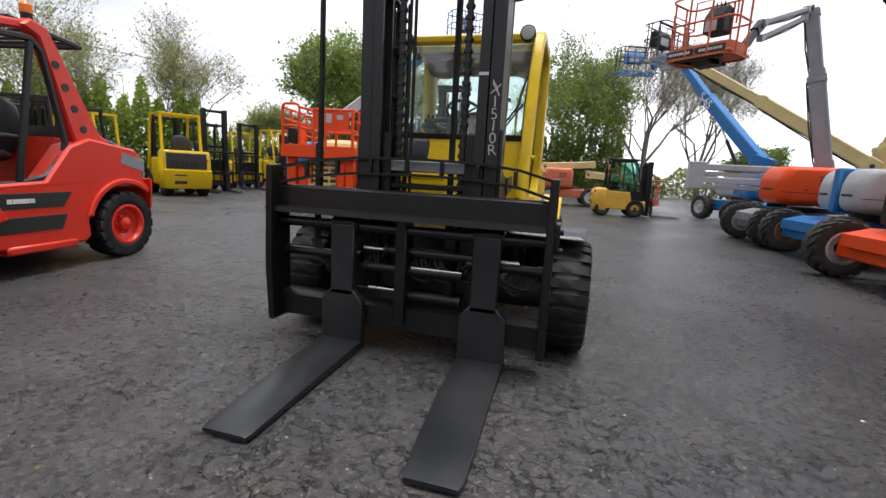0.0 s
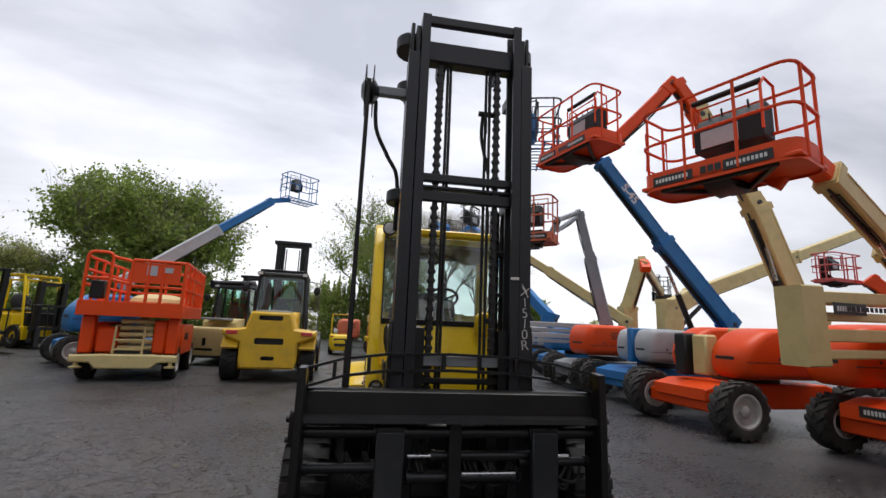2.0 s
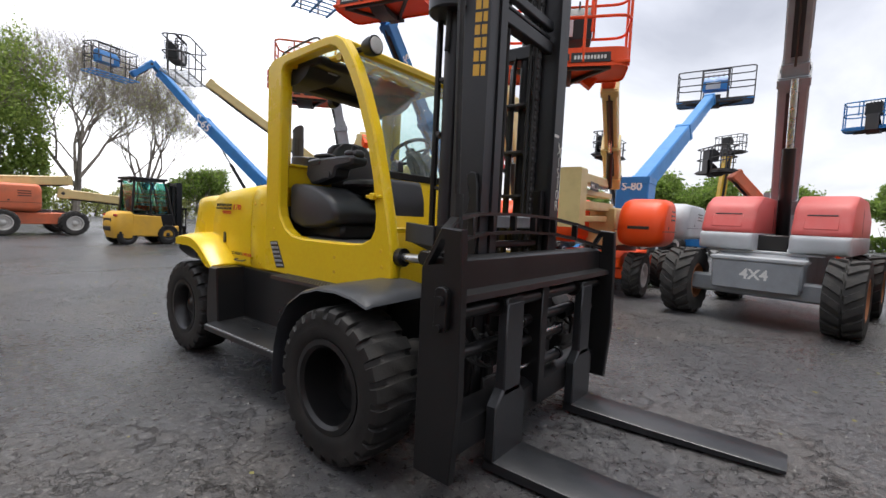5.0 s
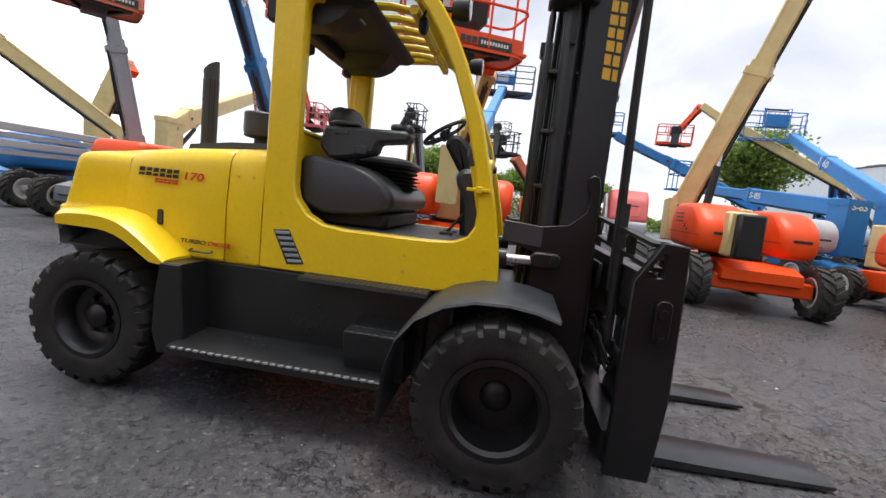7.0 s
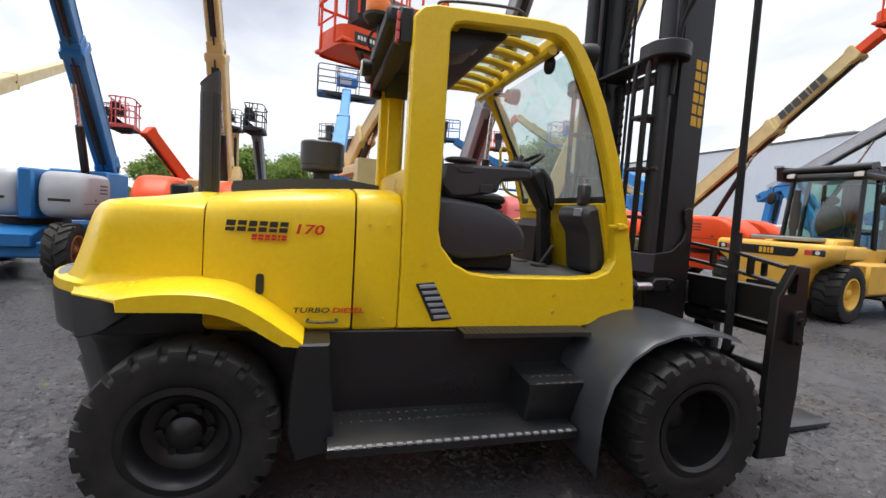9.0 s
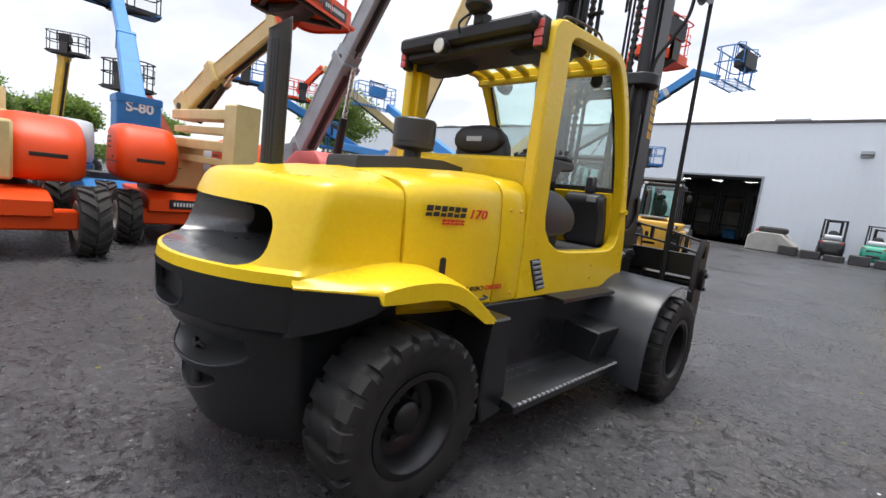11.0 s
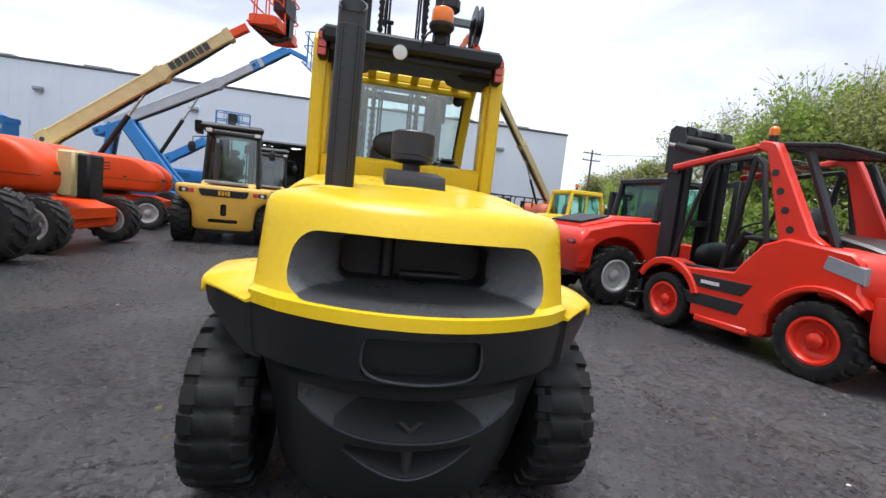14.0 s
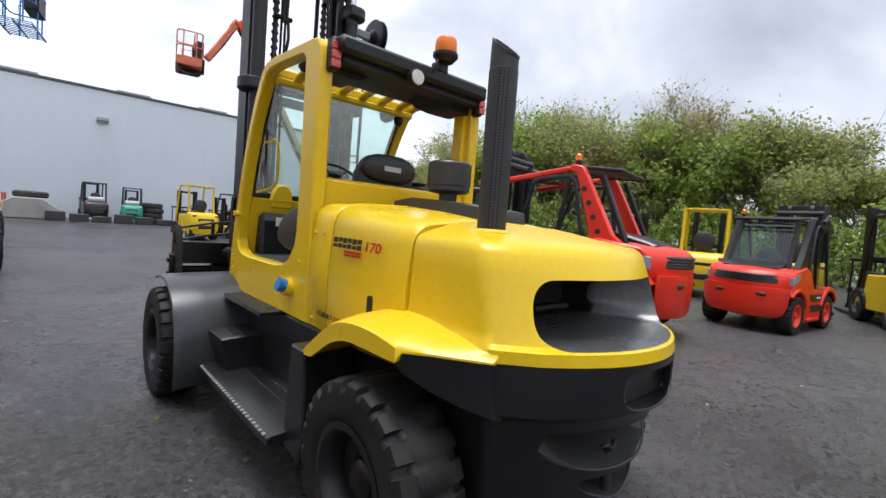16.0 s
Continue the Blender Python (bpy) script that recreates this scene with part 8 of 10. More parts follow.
        part("lift_chain", Geo().box(sx * 0.20, sx * 0.235, -3.36, -3.28, 0.6, mast_top - 0.2, 0.004), CHAIN, ob)
        part("fork", Geo().box(sx * 0.5 - 0.09, sx * 0.5 + 0.09, -3.72, -3.64, 0.06, 0.95, 0.01).box(sx * 0.5 - 0.09, sx * 0.5 + 0.09, -4.95, -3.64, 0.04, 0.11, 0.01), FORK, ob)
    for zz in (0.5, mast_top * 0.52, mast_top - 0.16):
        part("mast_cross_bar", Geo().box(-0.50, 0.50, -3.24, -3.12, zz, zz + 0.12, 0.01), BLACK, ob)
    part("mast_head", Geo().box(-0.62, 0.62, -3.50, -3.06, mast_top - 0.06, mast_top + 0.06, 0.02), BLACK, ob)
    part("carriage", Geo().box(-1.0, 1.0, -3.62, -3.52, 0.30, 0.44, 0.01).box(-1.0, 1.0, -3.62, -3.52, 0.84, 0.98, 0.01).box(-1.0, -0.92, -3.61, -3.53, 0.44, 0.84, 0.01).box(0.92, 1.0, -3.61, -3.53, 0.44, 0.84, 0.01), BLACK, ob)
    return ob


heavy_truck("large yellow forklift with closed glass cab, parked", -3.18, 9.42, 184.0, YELLOW_OLD, half=1.16, hood_z=1.80, wing_z=1.32, cab_top=2.92, mast_top=4.3, track=1.95, cab_half=0.72)
heavy_truck("cream forklift with tall black mast beside the scissor lift", -5.9, 13.4, 172.0, CREAM, half=1.05, hood_z=1.55, wing_z=1.28, cab_top=2.75, mast_top=3.4, track=1.8)
heavy_truck("worn yellow heavy forklift with closed glass cab", 3.46, -6.66, 11.0, YALE, half=0.98, hood_z=1.38, wing_z=1.32, cab_top=2.62, mast_top=3.0, track=1.74, label_band=True)
heavy_truck("yellow heavy forklift with glass cab beside the warehouse", 3.75, -12.6, 12.0, YALE, half=1.0, hood_z=1.40, wing_z=1.30, cab_top=2.6, mast_top=2.7, track=1.74)
truck("small black and yellow forklift with glazed cab", 3.3, 15.3, 95.0, 1.0, YALE, YALE, BLACK, mast_h=2.1, cab=True)
truck("small bright yellow industrial truck below the trees", -2.05, 22.0, 184.0, 1.0, YELLOW, YELLOW, YELLOW, mast_h=1.3, forks=False)

# the yellow row by the western trees
ROW = [
    ("yellow forklift with dark grille", -13.2, -3.6, -88, 1.15, YELLOW_OLD, BLACK, 2.1), ("yellow forklift with yellow overhead guard", -13.4, -0.9, -75, 1.2, YELLOW, YELLOW, 2.2),
    ("yellow forklift parked beside the red one", -12.6, 3.3, -65, 1.15, YELLOW, BLACK, 2.3), ("yellow forklift with rounded tail", -11.9, 4.0, -60, 1.2, YELLOW, BLACK, 2.2),
    ("faded yellow forklift with black guard", -14.0, 6.2, -65, 1.25, YELLOW_OLD, BLACK, 2.1), ("yellow forklift with grey grille", -16.3, 8.4, -70, 1.3, YELLOW, YELLOW, 2.2),
    ("yellow forklift with tall black mast turned to the yard", -14.1, 12.6, 60, 1.35, YELLOW_OLD, BLACK, 2.5), ("old yellow forklift with black mast", -14.9, 15.7, 55, 1.3, YELLOW, YELLOW, 2.4),
    ("yellow forklift with yellow guard under the trees", -14.9, 18.9, 62, 1.5, YELLOW, YELLOW, 1.9), ("yellow forklift at the end of the row", -17.2, 22.6, 62, 1.5, YELLOW_OLD, YELLOW, 2.0),
    ("yellow forklift in the second row", -16.0, 1.0, -80, 1.15, YELLOW_OLD, BLACK, 2.2), ("dark yellow forklift in the second row", -15.6, 5.0, -70, 1.15, YELLOW_OLD, YELLOW, 2.2),
]
for lab, x, y, yaw, s, mat, grd, mh in ROW:
    truck(lab, x, y, yaw, s, mat, mat, grd, mast_h=mh, group="row of yellow forklifts")
truck("yellow forklift with square tail and dark radiator panel", -13.6, 10.1, -118, 1.35, YELLOW, YELLOW, YELLOW, mast_h=2.1, group="row of yellow forklifts", square=True)
truck("weathered orange and grey lift truck", -11.6, -2.6, -100, 1.05, ORANGE_OLD, ORANGE_OLD, GREY, mast_h=2.2, group="row of yellow forklifts")

# small trucks before the warehouse
FRONT = [
    ("yellow forklift with black grille before the warehouse", -3.05, -18.6, 8, 1.1, YELLOW, YELLOW, 1.9), ("small orange and yellow forklift", -5.0, -19.2, 70, 0.95, YALE, BLACK, 1.8),
    ("dark forklift with red tail", -5.3, -21.5, 30, 1.0, RED_FADED, BLACK, 1.9), ("dark grey forklift before the warehouse", -6.8, -21.0, 20, 1.05, CHARCOAL, BLACK, 2.0),
    ("charcoal forklift with black guard", -8.3, -21.6, 15, 1.05, CHARCOAL, BLACK, 2.0), ("dark forklift with orange body", -9.9, -22.0, 10, 1.05, ORANGE_OLD, BLACK, 1.9),
    ("small black forklift by the wall", -0.1, -27.8, 5, 1.0, CHARCOAL, BLACK, 2.1), ("small green forklift by the wall", -1.95, -28.0, -5, 0.95, GREEN, CHARCOAL, 2.0),
]
for lab, x, y, yaw, s, mat, grd, mh in FRONT:
    truck(lab, x, y, yaw, s, mat, mat, grd, mast_h=mh, z=ground_height(x, y), group="forklifts by the warehouse", forks=False)


def scissor_lift():
    ob = thing("scissor_lift", "orange rough-terrain scissor lift with cream base, lowered", "scissor lift", pose(-6.72, 10.25, 0, 0, 0, 12) @ Matrix.Scale(1.12, 4))
    part("chassis", Geo().box(-0.62, 0.62, -1.3, 1.35, 0.42, 0.62, 0.03), IRON, ob)
    part("bumper", Geo().prism([(-0.98, 0.40), (-0.98, 0.54), (-0.45, 0.56), (0.45, 0.56), (0.98, 0.54), (0.98, 0.40), (0.62, 0.38), (0.5, 0.26), (-0.5, 0.26), (-0.62, 0.38)], -1.66, -1.44, "y", 0.03), CREAM, ob)
    for sx in (-1, 1):
        part("outrigger_pad", Geo().lathe([(0.001, 0.0), (0.11, 0.0), (0.12, 0.03), (0.04, 0.05), (0.04, 0.14)], 14, put(sx * 0.86, -1.55, 0.27, Matrix.Rotation(radians(-90), 4, "Y"))), CREAM, ob)
        part("side_box", Geo().box(sx * 0.52, sx * 0.93, -0.95, 0.85, 0.50, 1.22, 0.04), ORANGE, ob)
        part("corner_post", Geo().box(sx * 0.68, sx * 0.93, -1.42, -1.22, 0.56, 1.36, 0.03), ORANGE, ob)
        vent = Geo()
        for k in range(6):
            vent.box(sx * 0.925, sx * 0.936, -0.55 + 0.1 * k, -0.50 + 0.1 * k, 0.85, 1.02, 0.003)
        tagged(part("side_vents", vent, INK_DARK, ob), kind="stuff")
        for yy in (-1.05, 1.05):
            wheel(ob, sx * 0.80, yy, 0.36, 0.36, 0.26, 0.20, RIM_WHITE, sx, lugs=14, lug_h=0.025, style="lug", detail=0)
    part("engine_cover", Geo().box(-0.66, -0.26, -1.36, -1.0, 0.56, 1.12, 0.05), ORANGE, ob)
    part("tank_cover", Geo().box(0.42, 0.68, -1.40, -1.0, 0.56, 1.30, 0.04), ORANGE, ob)
    for i in range(5):
        z = 0.66 + 0.145 * i
        for sx in (-1, 1):
            part("scissor_arm", Geo().beam((0.08 + sx * 0.27, -1.22, z), (0.08 + sx * 0.27, 1.2, z + 0.06), 0.07, 0.09, 0.01), CREAM, ob)
        part("scissor_pin", Geo().cyl((-0.24, -1.25, z + 0.02), (0.40, -1.25, z + 0.02), 0.05, 10), CREAM, ob)
    ladder = part("ladder", Geo().tube([(-0.26, -1.52, 0.52), (-0.26, -1.50, 1.16), (0.28, -1.50, 1.16), (0.28, -1.52, 0.52)], 0.028, 8), CREAM, ob)
    for z in (0.66, 0.86):
        part("rung", Geo().tube([(-0.26, -1.515, z), (0.28, -1.515, z)], 0.024, 8), CREAM, ladder)
    deck = part("platform", Geo().box(-0.97, 0.97, -1.65, 1.65, 1.38, 1.48, 0.02), ORANGE, ob)
    for x0, x1, y0, y1, zt in ((-0.99, 0.99, -1.68, -1.63, 1.68), (-0.96, 0.96, 1.62, 1.66, 1.66), (-0.98, -0.94, -1.62, 1.6, 1.66), (0.94, 0.98, -1.62, 1.6, 1.66)):
        part("toe_board", Geo().box(x0, x1, y0, y1, 1.36, zt, 0.015), ORANGE, deck)
    for sx in (-1, 1):
        for z in (2.02, 2.34, 2.62):
            part("rail", Geo().tube([(sx * 0.94, -1.62, z), (sx * 0.94, 1.62, z)], 0.034, 6), ORANGE, deck)
        for i in range(7):
            yy = -1.62 + 3.24 * i / 6
            part("post", Geo().tube([(sx * 0.94, yy, 1.6), (sx * 0.94, yy, 2.62)], 0.033, 6), ORANGE, deck)
        part("fold_panel", Geo().box(sx * 0.91, sx * 0.96, -0.55, -0.10, 1.70, 2.30, 0.01), ORANGE, deck)
    for z in (2.02, 2.34, 2.62):
        part("rail", Geo().tube([(-0.94, 1.62, z), (0.94, 1.62, z)], 0.034, 6), ORANGE, deck)
    for xx in (-0.5, 0.0, 0.5):
        part("post", Geo().tube([(xx, 1.62, 1.6), (xx, 1.62, 2.62)], 0.033, 6), ORANGE, deck)
    gate = part("gate", Geo().tube([(-0.93, -1.66, 1.62), (-0.93, -1.66, 2.62), (-0.90, -1.66, 2.69), (-0.83, -1.66, 2.72), (-0.58, -1.66, 2.72), (-0.51, -1.66, 2.69), (-0.48, -1.66, 2.62), (-0.48, -1.66, 1.62)], 0.036, 8), ORANGE, deck)
    part("gate_bar", Geo().tube([(-0.93, -1.66, 2.16), (-0.48, -1.66, 2.16)], 0.034, 6), ORANGE, gate)
    for z in (2.06, 2.56):
        part("gate_bar", Geo().tube([(-0.48, -1.66, z + 0.08), (-0.10, -1.66, z)], 0.034, 6), ORANGE, gate)
    for xx in (-0.10, 0.22, 0.50, 0.93):
        part("post", Geo().tube([(xx, -1.66, 1.62), (xx, -1.66, 2.60)], 0.034, 6), ORANGE, deck)
    for z in (2.02, 2.60):
        part("rail", Geo().tube([(-0.10, -1.66, z), (0.93, -1.66, z)], 0.034, 6), ORANGE, deck)
    board = part("front_panel", Geo().box(-0.08, 0.84, -1.67, -1.65, 2.10, 2.56, 0.006), ORANGE, deck)
    part("notice_plate", Geo().box(0.18, 0.38, -1.68, -1.67, 2.28, 2.50, 0.003), GREY_LIGHT, board)
    part("notice_plate", Geo().box(0.50, 0.68, -1.68, -1.67, 2.36, 2.48, 0.003), GREY_LIGHT, board)
    part("control_box", Geo().box(-0.85, -0.58, -1.56, -1.36, 1.72, 2.12, 0.03), PLASTIC, deck)
    part("extension_deck", Geo().pad((0.25, 0.0, 1.72), (0.6, 0.9, 0.22), 4), CREAM, deck)


scissor_lift()

# ---- boom lifts ----
B_OR = dict(plate=0.20)
# A: articulated orange lift with its knee high above the row
boom_lift("orange articulated boom lift with cream boom and raised basket", 6.45, 4.0, 4, ORANGE,
          [((7.9, 4.0, 2.0), (7.0, 4.0, 4.3), 0.34, 0.42, CREAM), ((7.05, 4.0, 4.2), (5.75, 4.0, 6.35), 0.26, 0.32, CREAM), ((5.9, 4.0, 6.0), (5.3, 4.0, 6.83), 0.22, 0.26, ORANGE),
           ((5.35, 4.02, 6.85), (3.95, 4.3, 5.35), 0.20, 0.24, ORANGE), ((7.6, 3.9, 1.2), (8.0, 3.9, 2.1), 0.5, 0.4, CREAM)],
          ((3.45, 4.65, 5.25), -75, ORANGE, B_OR), [("pad", (6.38, 3.36, 1.36), (0.95, 0.42, 0.44), ORANGE), ("box", (5.36, 4.14, 1.28), (0.15, 0.15, 0.38), PLASTIC), ("box", (5.48, 3.80, 1.28), (0.14, 0.17, 0.36), CREAM), ("pad", (6.5, 4.78, 1.38), (0.85, 0.32, 0.44), ORANGE), ("box", (7.1, 4.05, 1.35), (0.6, 0.38, 0.45), CREAM)],
          track=2.05, base=2.5, tyres=RUBBER_OLD, rams=[((7.55, 3.9, 1.5), (7.1, 3.95, 3.6), 0.08)])
# B: smaller articulated lift with cream risers
b450 = boom_lift("orange articulated boom lift with cream risers and wide basket", 7.4, 1.42, 0, ORANGE,
          [((7.1, 1.35, 2.25), (6.1, 1.10, 2.92), 0.30, 0.36, CREAM), ((6.4, 1.17, 2.75), (4.75, 0.72, 3.62), 0.24, 0.30, CREAM), ((5.0, 0.79, 3.50), (4.25, 0.62, 3.85), 0.20, 0.24, ORANGE), ((4.3, 0.62, 3.85), (4.15, 0.9, 3.45), 0.16, 0.20, ORANGE)],
          ((3.70, 1.10, 3.55), -65.5, ORANGE, B_OR), [("pad", (6.60, 0.47, 1.42), (0.58, 0.42, 0.46), ORANGE), ("pad", (6.62, 2.06, 1.42), (0.60, 0.42, 0.46), ORANGE), ("box", (7.2, 1.4, 1.3), (0.5, 0.3, 0.4), CREAM)],
          wheels=(0.42, 0.32, 0.22), track=1.75, base=2.0, rams=[((6.6, 1.25, 2.1), (5.6, 0.95, 3.1), 0.06)])


def risers(lift, a, b, depth, mat):
    """A stack of parallel riser arms with an end box, between two world points."""
    inv = lift.matrix_basis.inverted()
    a, b = Vector(a), Vector(b)
    for k in range(4):
        z = -0.12 - depth * k / 4
        part("riser_arm", Geo().beam(inv @ (a + Vector((0, 0, z))), inv @ (b + Vector((0, 0, z))), 0.22 if k % 2 else 0.30, 0.11 if k % 2 else 0.16, 0.015), mat, lift)
    end = (b - a).normalized()
    part("riser_end", Geo().beam(inv @ (b - end * 0.30 + Vector((0, 0, -depth * 0.5))), inv @ (b + end * 0.06 + Vector((0, 0, -depth * 0.5))), 0.36, depth * 1.05, 0.02), mat, lift)


risers(b450, (7.0, 1.42, 2.30), (4.62, 1.20, 2.25), 0.95, CREAM)
bars([0.05] * 10, 0.06, b450.matrix_basis.inverted() @ put(5.55, 1.02, 2.0, FACE_FRONT), INK_DARK, b450, "number_panel", 0.3)
# C: grey and red four-wheel-drive boom lift
g4 = boom_lift("grey boom lift with faded red hoods and rusty wheels", 6.65, -1.62, -9, GREY,
          [((8.35, -1.55, 1.85), (6.6, -1.58, 3.95), 0.40, 0.52, GREY), ((6.7, -1.58, 3.85), (4.9, -1.62, 6.05), 0.33, 0.42, GREY), ((8.3, -1.5, 0.9), (8.4, -1.5, 2.1), 0.5, 0.5, GREY)],
          ((4.0, -1.65, 6.6), 80, ORANGE, B_OR), [("wedge", (6.75, -1.15, 1.48), (1.30, 0.36, 0.42), RED_FADED), ("wedge", (6.60, -2.26, 1.48), (1.30, 0.33, 0.42), RED_FADED)],
          wheels=(0.52, 0.42, 0.27), rim=RIM_RUST, track=1.98, base=2.5, chassis_h=(0.42, 1.02), width=1.10, rams=[((6.9, -1.62, 1.15), (6.35, -1.60, 3.75), 0.095)])
part("tank_lid", Geo().box(-1.53, -1.05, -0.57, 0.57, 0.915, 0.975, 0.015), GREY_LIGHT, g4)
part("tank_front", Geo().box(-1.515, -1.40, -0.53, 0.53, 0.50, 0.90, 0.012), GREY, g4)
part("deck_plate", Geo().box(-1.15, 1.1, -0.72, 0.72, 1.02, 1.06, 0.01), GREY_LIGHT, g4)
part("boom_well", Geo().box(-0.9, 1.0, -0.26, 0.26, 1.06, 1.30, 0.02), INK_DARK, g4)
part("boom_cheek", Geo().prism([(-0.95, 1.06), (1.2, 1.06), (1.2, 1.85), (0.4, 1.85), (-0.6, 1.42)], -0.30, -0.25, "y", 0.008), GREY_LIGHT, g4)
for side_y in (-1, 1):
    part("axle_tube", Geo().cyl((-1.25, side_y * 0.55, 0.52), (-1.25, side_y * 0.80, 0.52), 0.11, 12), IRON, g4)
writing("4X4", 0.20, g4.matrix_basis.inverted() @ g4.matrix_basis @ put(-1.5165, 0.0, 0.72, FACE_LEFT), WHITE, g4, bold=0.006)
# D: second large articulated orange lift
lift_d = boom_lift("orange articulated boom lift with upright cream boom", 6.45, -4.35, -4, ORANGE,
          [((7.55, -3.65, 1.6), (6.9, -4.5, 4.6), 0.34, 0.42, CREAM), ((6.95, -4.45, 4.4), (6.25, -5.4, 8.0), 0.28, 0.34, CREAM), ((7.5, -3.6, 1.0), (7.6, -3.6, 1.9), 0.45, 0.4, CREAM)],
          ((5.6, -5.9, 8.3), 60, ORANGE, B_OR), [("pad", (6.1, -3.70, 1.38), (0.98, 0.42, 0.44), ORANGE), ("box", (5.06, -3.80, 1.30), (0.14, 0.22, 0.38), CREAM), ("box", (4.86, -3.86, 1.28), (0.12, 0.20, 0.37), PLASTIC), ("pad", (6.3, -5.05, 1.38), (0.95, 0.32, 0.43), ORANGE), ("box", (7.0, -4.4, 1.35), (0.5, 0.3, 0.45), CREAM)],
          track=1.95, base=2.5, rams=[((7.0, -3.95, 1.5), (7.15, -4.2, 3.4), 0.08)])
writing("600AJ", 0.13, lift_d.matrix_basis.inverted() @ put(5.9, -3.272, 1.36, FACE_BACK), INK_DARK, lift_d, bold=0.003)
# E: straight-boom orange lift with the long cream boom
lift_e = boom_lift("orange telescopic boom lift with long cream boom", 7.0, -8.6, 12, ORANGE,
          [((8.8, -9.05, 1.95), (5.9, -9.1, 4.2), 0.32, 0.40, CREAM), ((6.1, -9.1, 4.05), (4.25, -9.1, 5.5), 0.26, 0.32, CREAM), ((4.35, -9.1, 5.42), (3.85, -9.1, 5.75), 0.2, 0.22, ORANGE)],
          ((3.2, -9.35, 5.75), 80, ORANGE, B_OR), [("pad", (6.5, -8.15, 1.38), (1.0, 0.52, 0.44), ORANGE), ("pad", (6.7, -9.5, 1.38), (0.9, 0.32, 0.42), ORANGE), ("box", (8.2, -8.9, 1.35), (0.6, 0.5, 0.5), CREAM)],
          wheels=(0.42, 0.32, 0.24), track=1.8, base=2.3, rams=[((7.4, -9.0, 1.8), (6.3, -9.08, 3.7), 0.07)])
writing("400S", 0.12, lift_e.matrix_basis.inverted() @ put(5.50, -8.1, 1.3, FACE_LEFT), INK_DARK, lift_e, bold=0.003)
# F: blue straight-boom lift next to A
lift_f = boom_lift("blue telescopic boom lift with grey hoods", 6.75, 6.9, 3, BLUE,
          [((8.4, 6.35, 1.85), (6.35, 6.08, 3.9), 0.32, 0.42, BLUE), ((6.5, 6.1, 3.75), (4.65, 5.86, 5.71), 0.26, 0.32, BLUE), ((4.7, 5.87, 5.68), (3.9, 6.1, 6.15), 0.18, 0.2, BLUE)],
          ((3.3, 6.35, 5.85), 75, IRON, dict(plate=0, slats=True, floor_mat=BLUE, console=BLUE)), [("tall", (6.2, 5.98, 1.36), (0.62, 0.33, 0.38), GREY_LIGHT), ("box", (6.2, 6.44, 1.36), (0.60, 0.11, 0.40), BLUE), ("tall", (6.25, 6.85, 1.36), (0.62, 0.28, 0.38), GREY_LIGHT), ("box", (8.2, 6.6, 1.35), (0.6, 0.5, 0.5), BLUE)],
          wheels=(0.46, 0.34, 0.25), rim=RIM_RUST, track=1.95, base=2.4, rams=[((7.3, 6.3, 1.6), (6.5, 6.15, 3.3), 0.07)])
writing("S-45", 0.30, lift_f.matrix_basis.inverted() @ (along((5.07, 5.914, 5.26), (5.67, 5.99, 4.63), (0, -1, 0)) @ Matrix.Translation((0, 0, 0.136))), WHITE, lift_f, bold=0.008)
# G: grey articulated lift with orange hood and folded jib
lift_g = boom_lift("grey articulated boom lift with orange hood and red basket", 6.6, 9.2, 0, GREY,
          [((6.7, 9.30, 1.7), (6.25, 9.5, 4.0), 0.26, 0.34, GREY), ((6.3, 9.47, 3.8), (5.98, 9.64, 5.5), 0.20, 0.26, GREY), ((5.98, 9.64, 5.55), (4.5, 8.0, 4.75), 0.08, 0.10, GREY_LIGHT), ((5.98, 9.70, 5.40), (4.5, 8.05, 4.45), 0.08, 0.10, GREY_LIGHT), ((4.5, 8.0, 4.75), (3.9, 7.3, 3.9), 0.12, 0.14, BLACK)],
          ((3.30, 6.95, 3.80), -40, ORANGE_OLD, dict(plate=0.18, w=1.25, d=0.8)), [("tall", (6.0, 8.62, 1.42), (0.66, 0.66, 0.42), ORANGE), ("pad", (7.6, 9.3, 1.4), (0.6, 0.6, 0.4), GREY)],
          wheels=(0.46, 0.34, 0.25), track=1.9, base=2.4)
risers(lift_g, (7.2, 10.6, 1.95), (4.1, 10.4, 1.95), 0.7, GREY_LIGHT)
# H: cream boom that reaches up beside the far blue lift
boom_lift("telescopic boom lift with long cream and grey boom", 7.4, 12.6, -8, BLUE,
          [((8.9, 11.6, 2.0), (6.3, 13.0, 4.0), 0.30, 0.36, CREAM), ((6.5, 12.9, 3.85), (4.3, 14.1, 5.5), 0.24, 0.28, CREAM)],
          ((3.7, 14.4, 5.5), 50, IRON, dict(plate=0, slats=True, floor_mat=GREY)), [("pad", (7.0, 12.5, 1.4), (0.9, 0.7, 0.45), BLUE)], wheels=(0.46, 0.34, 0.25), track=1.9)
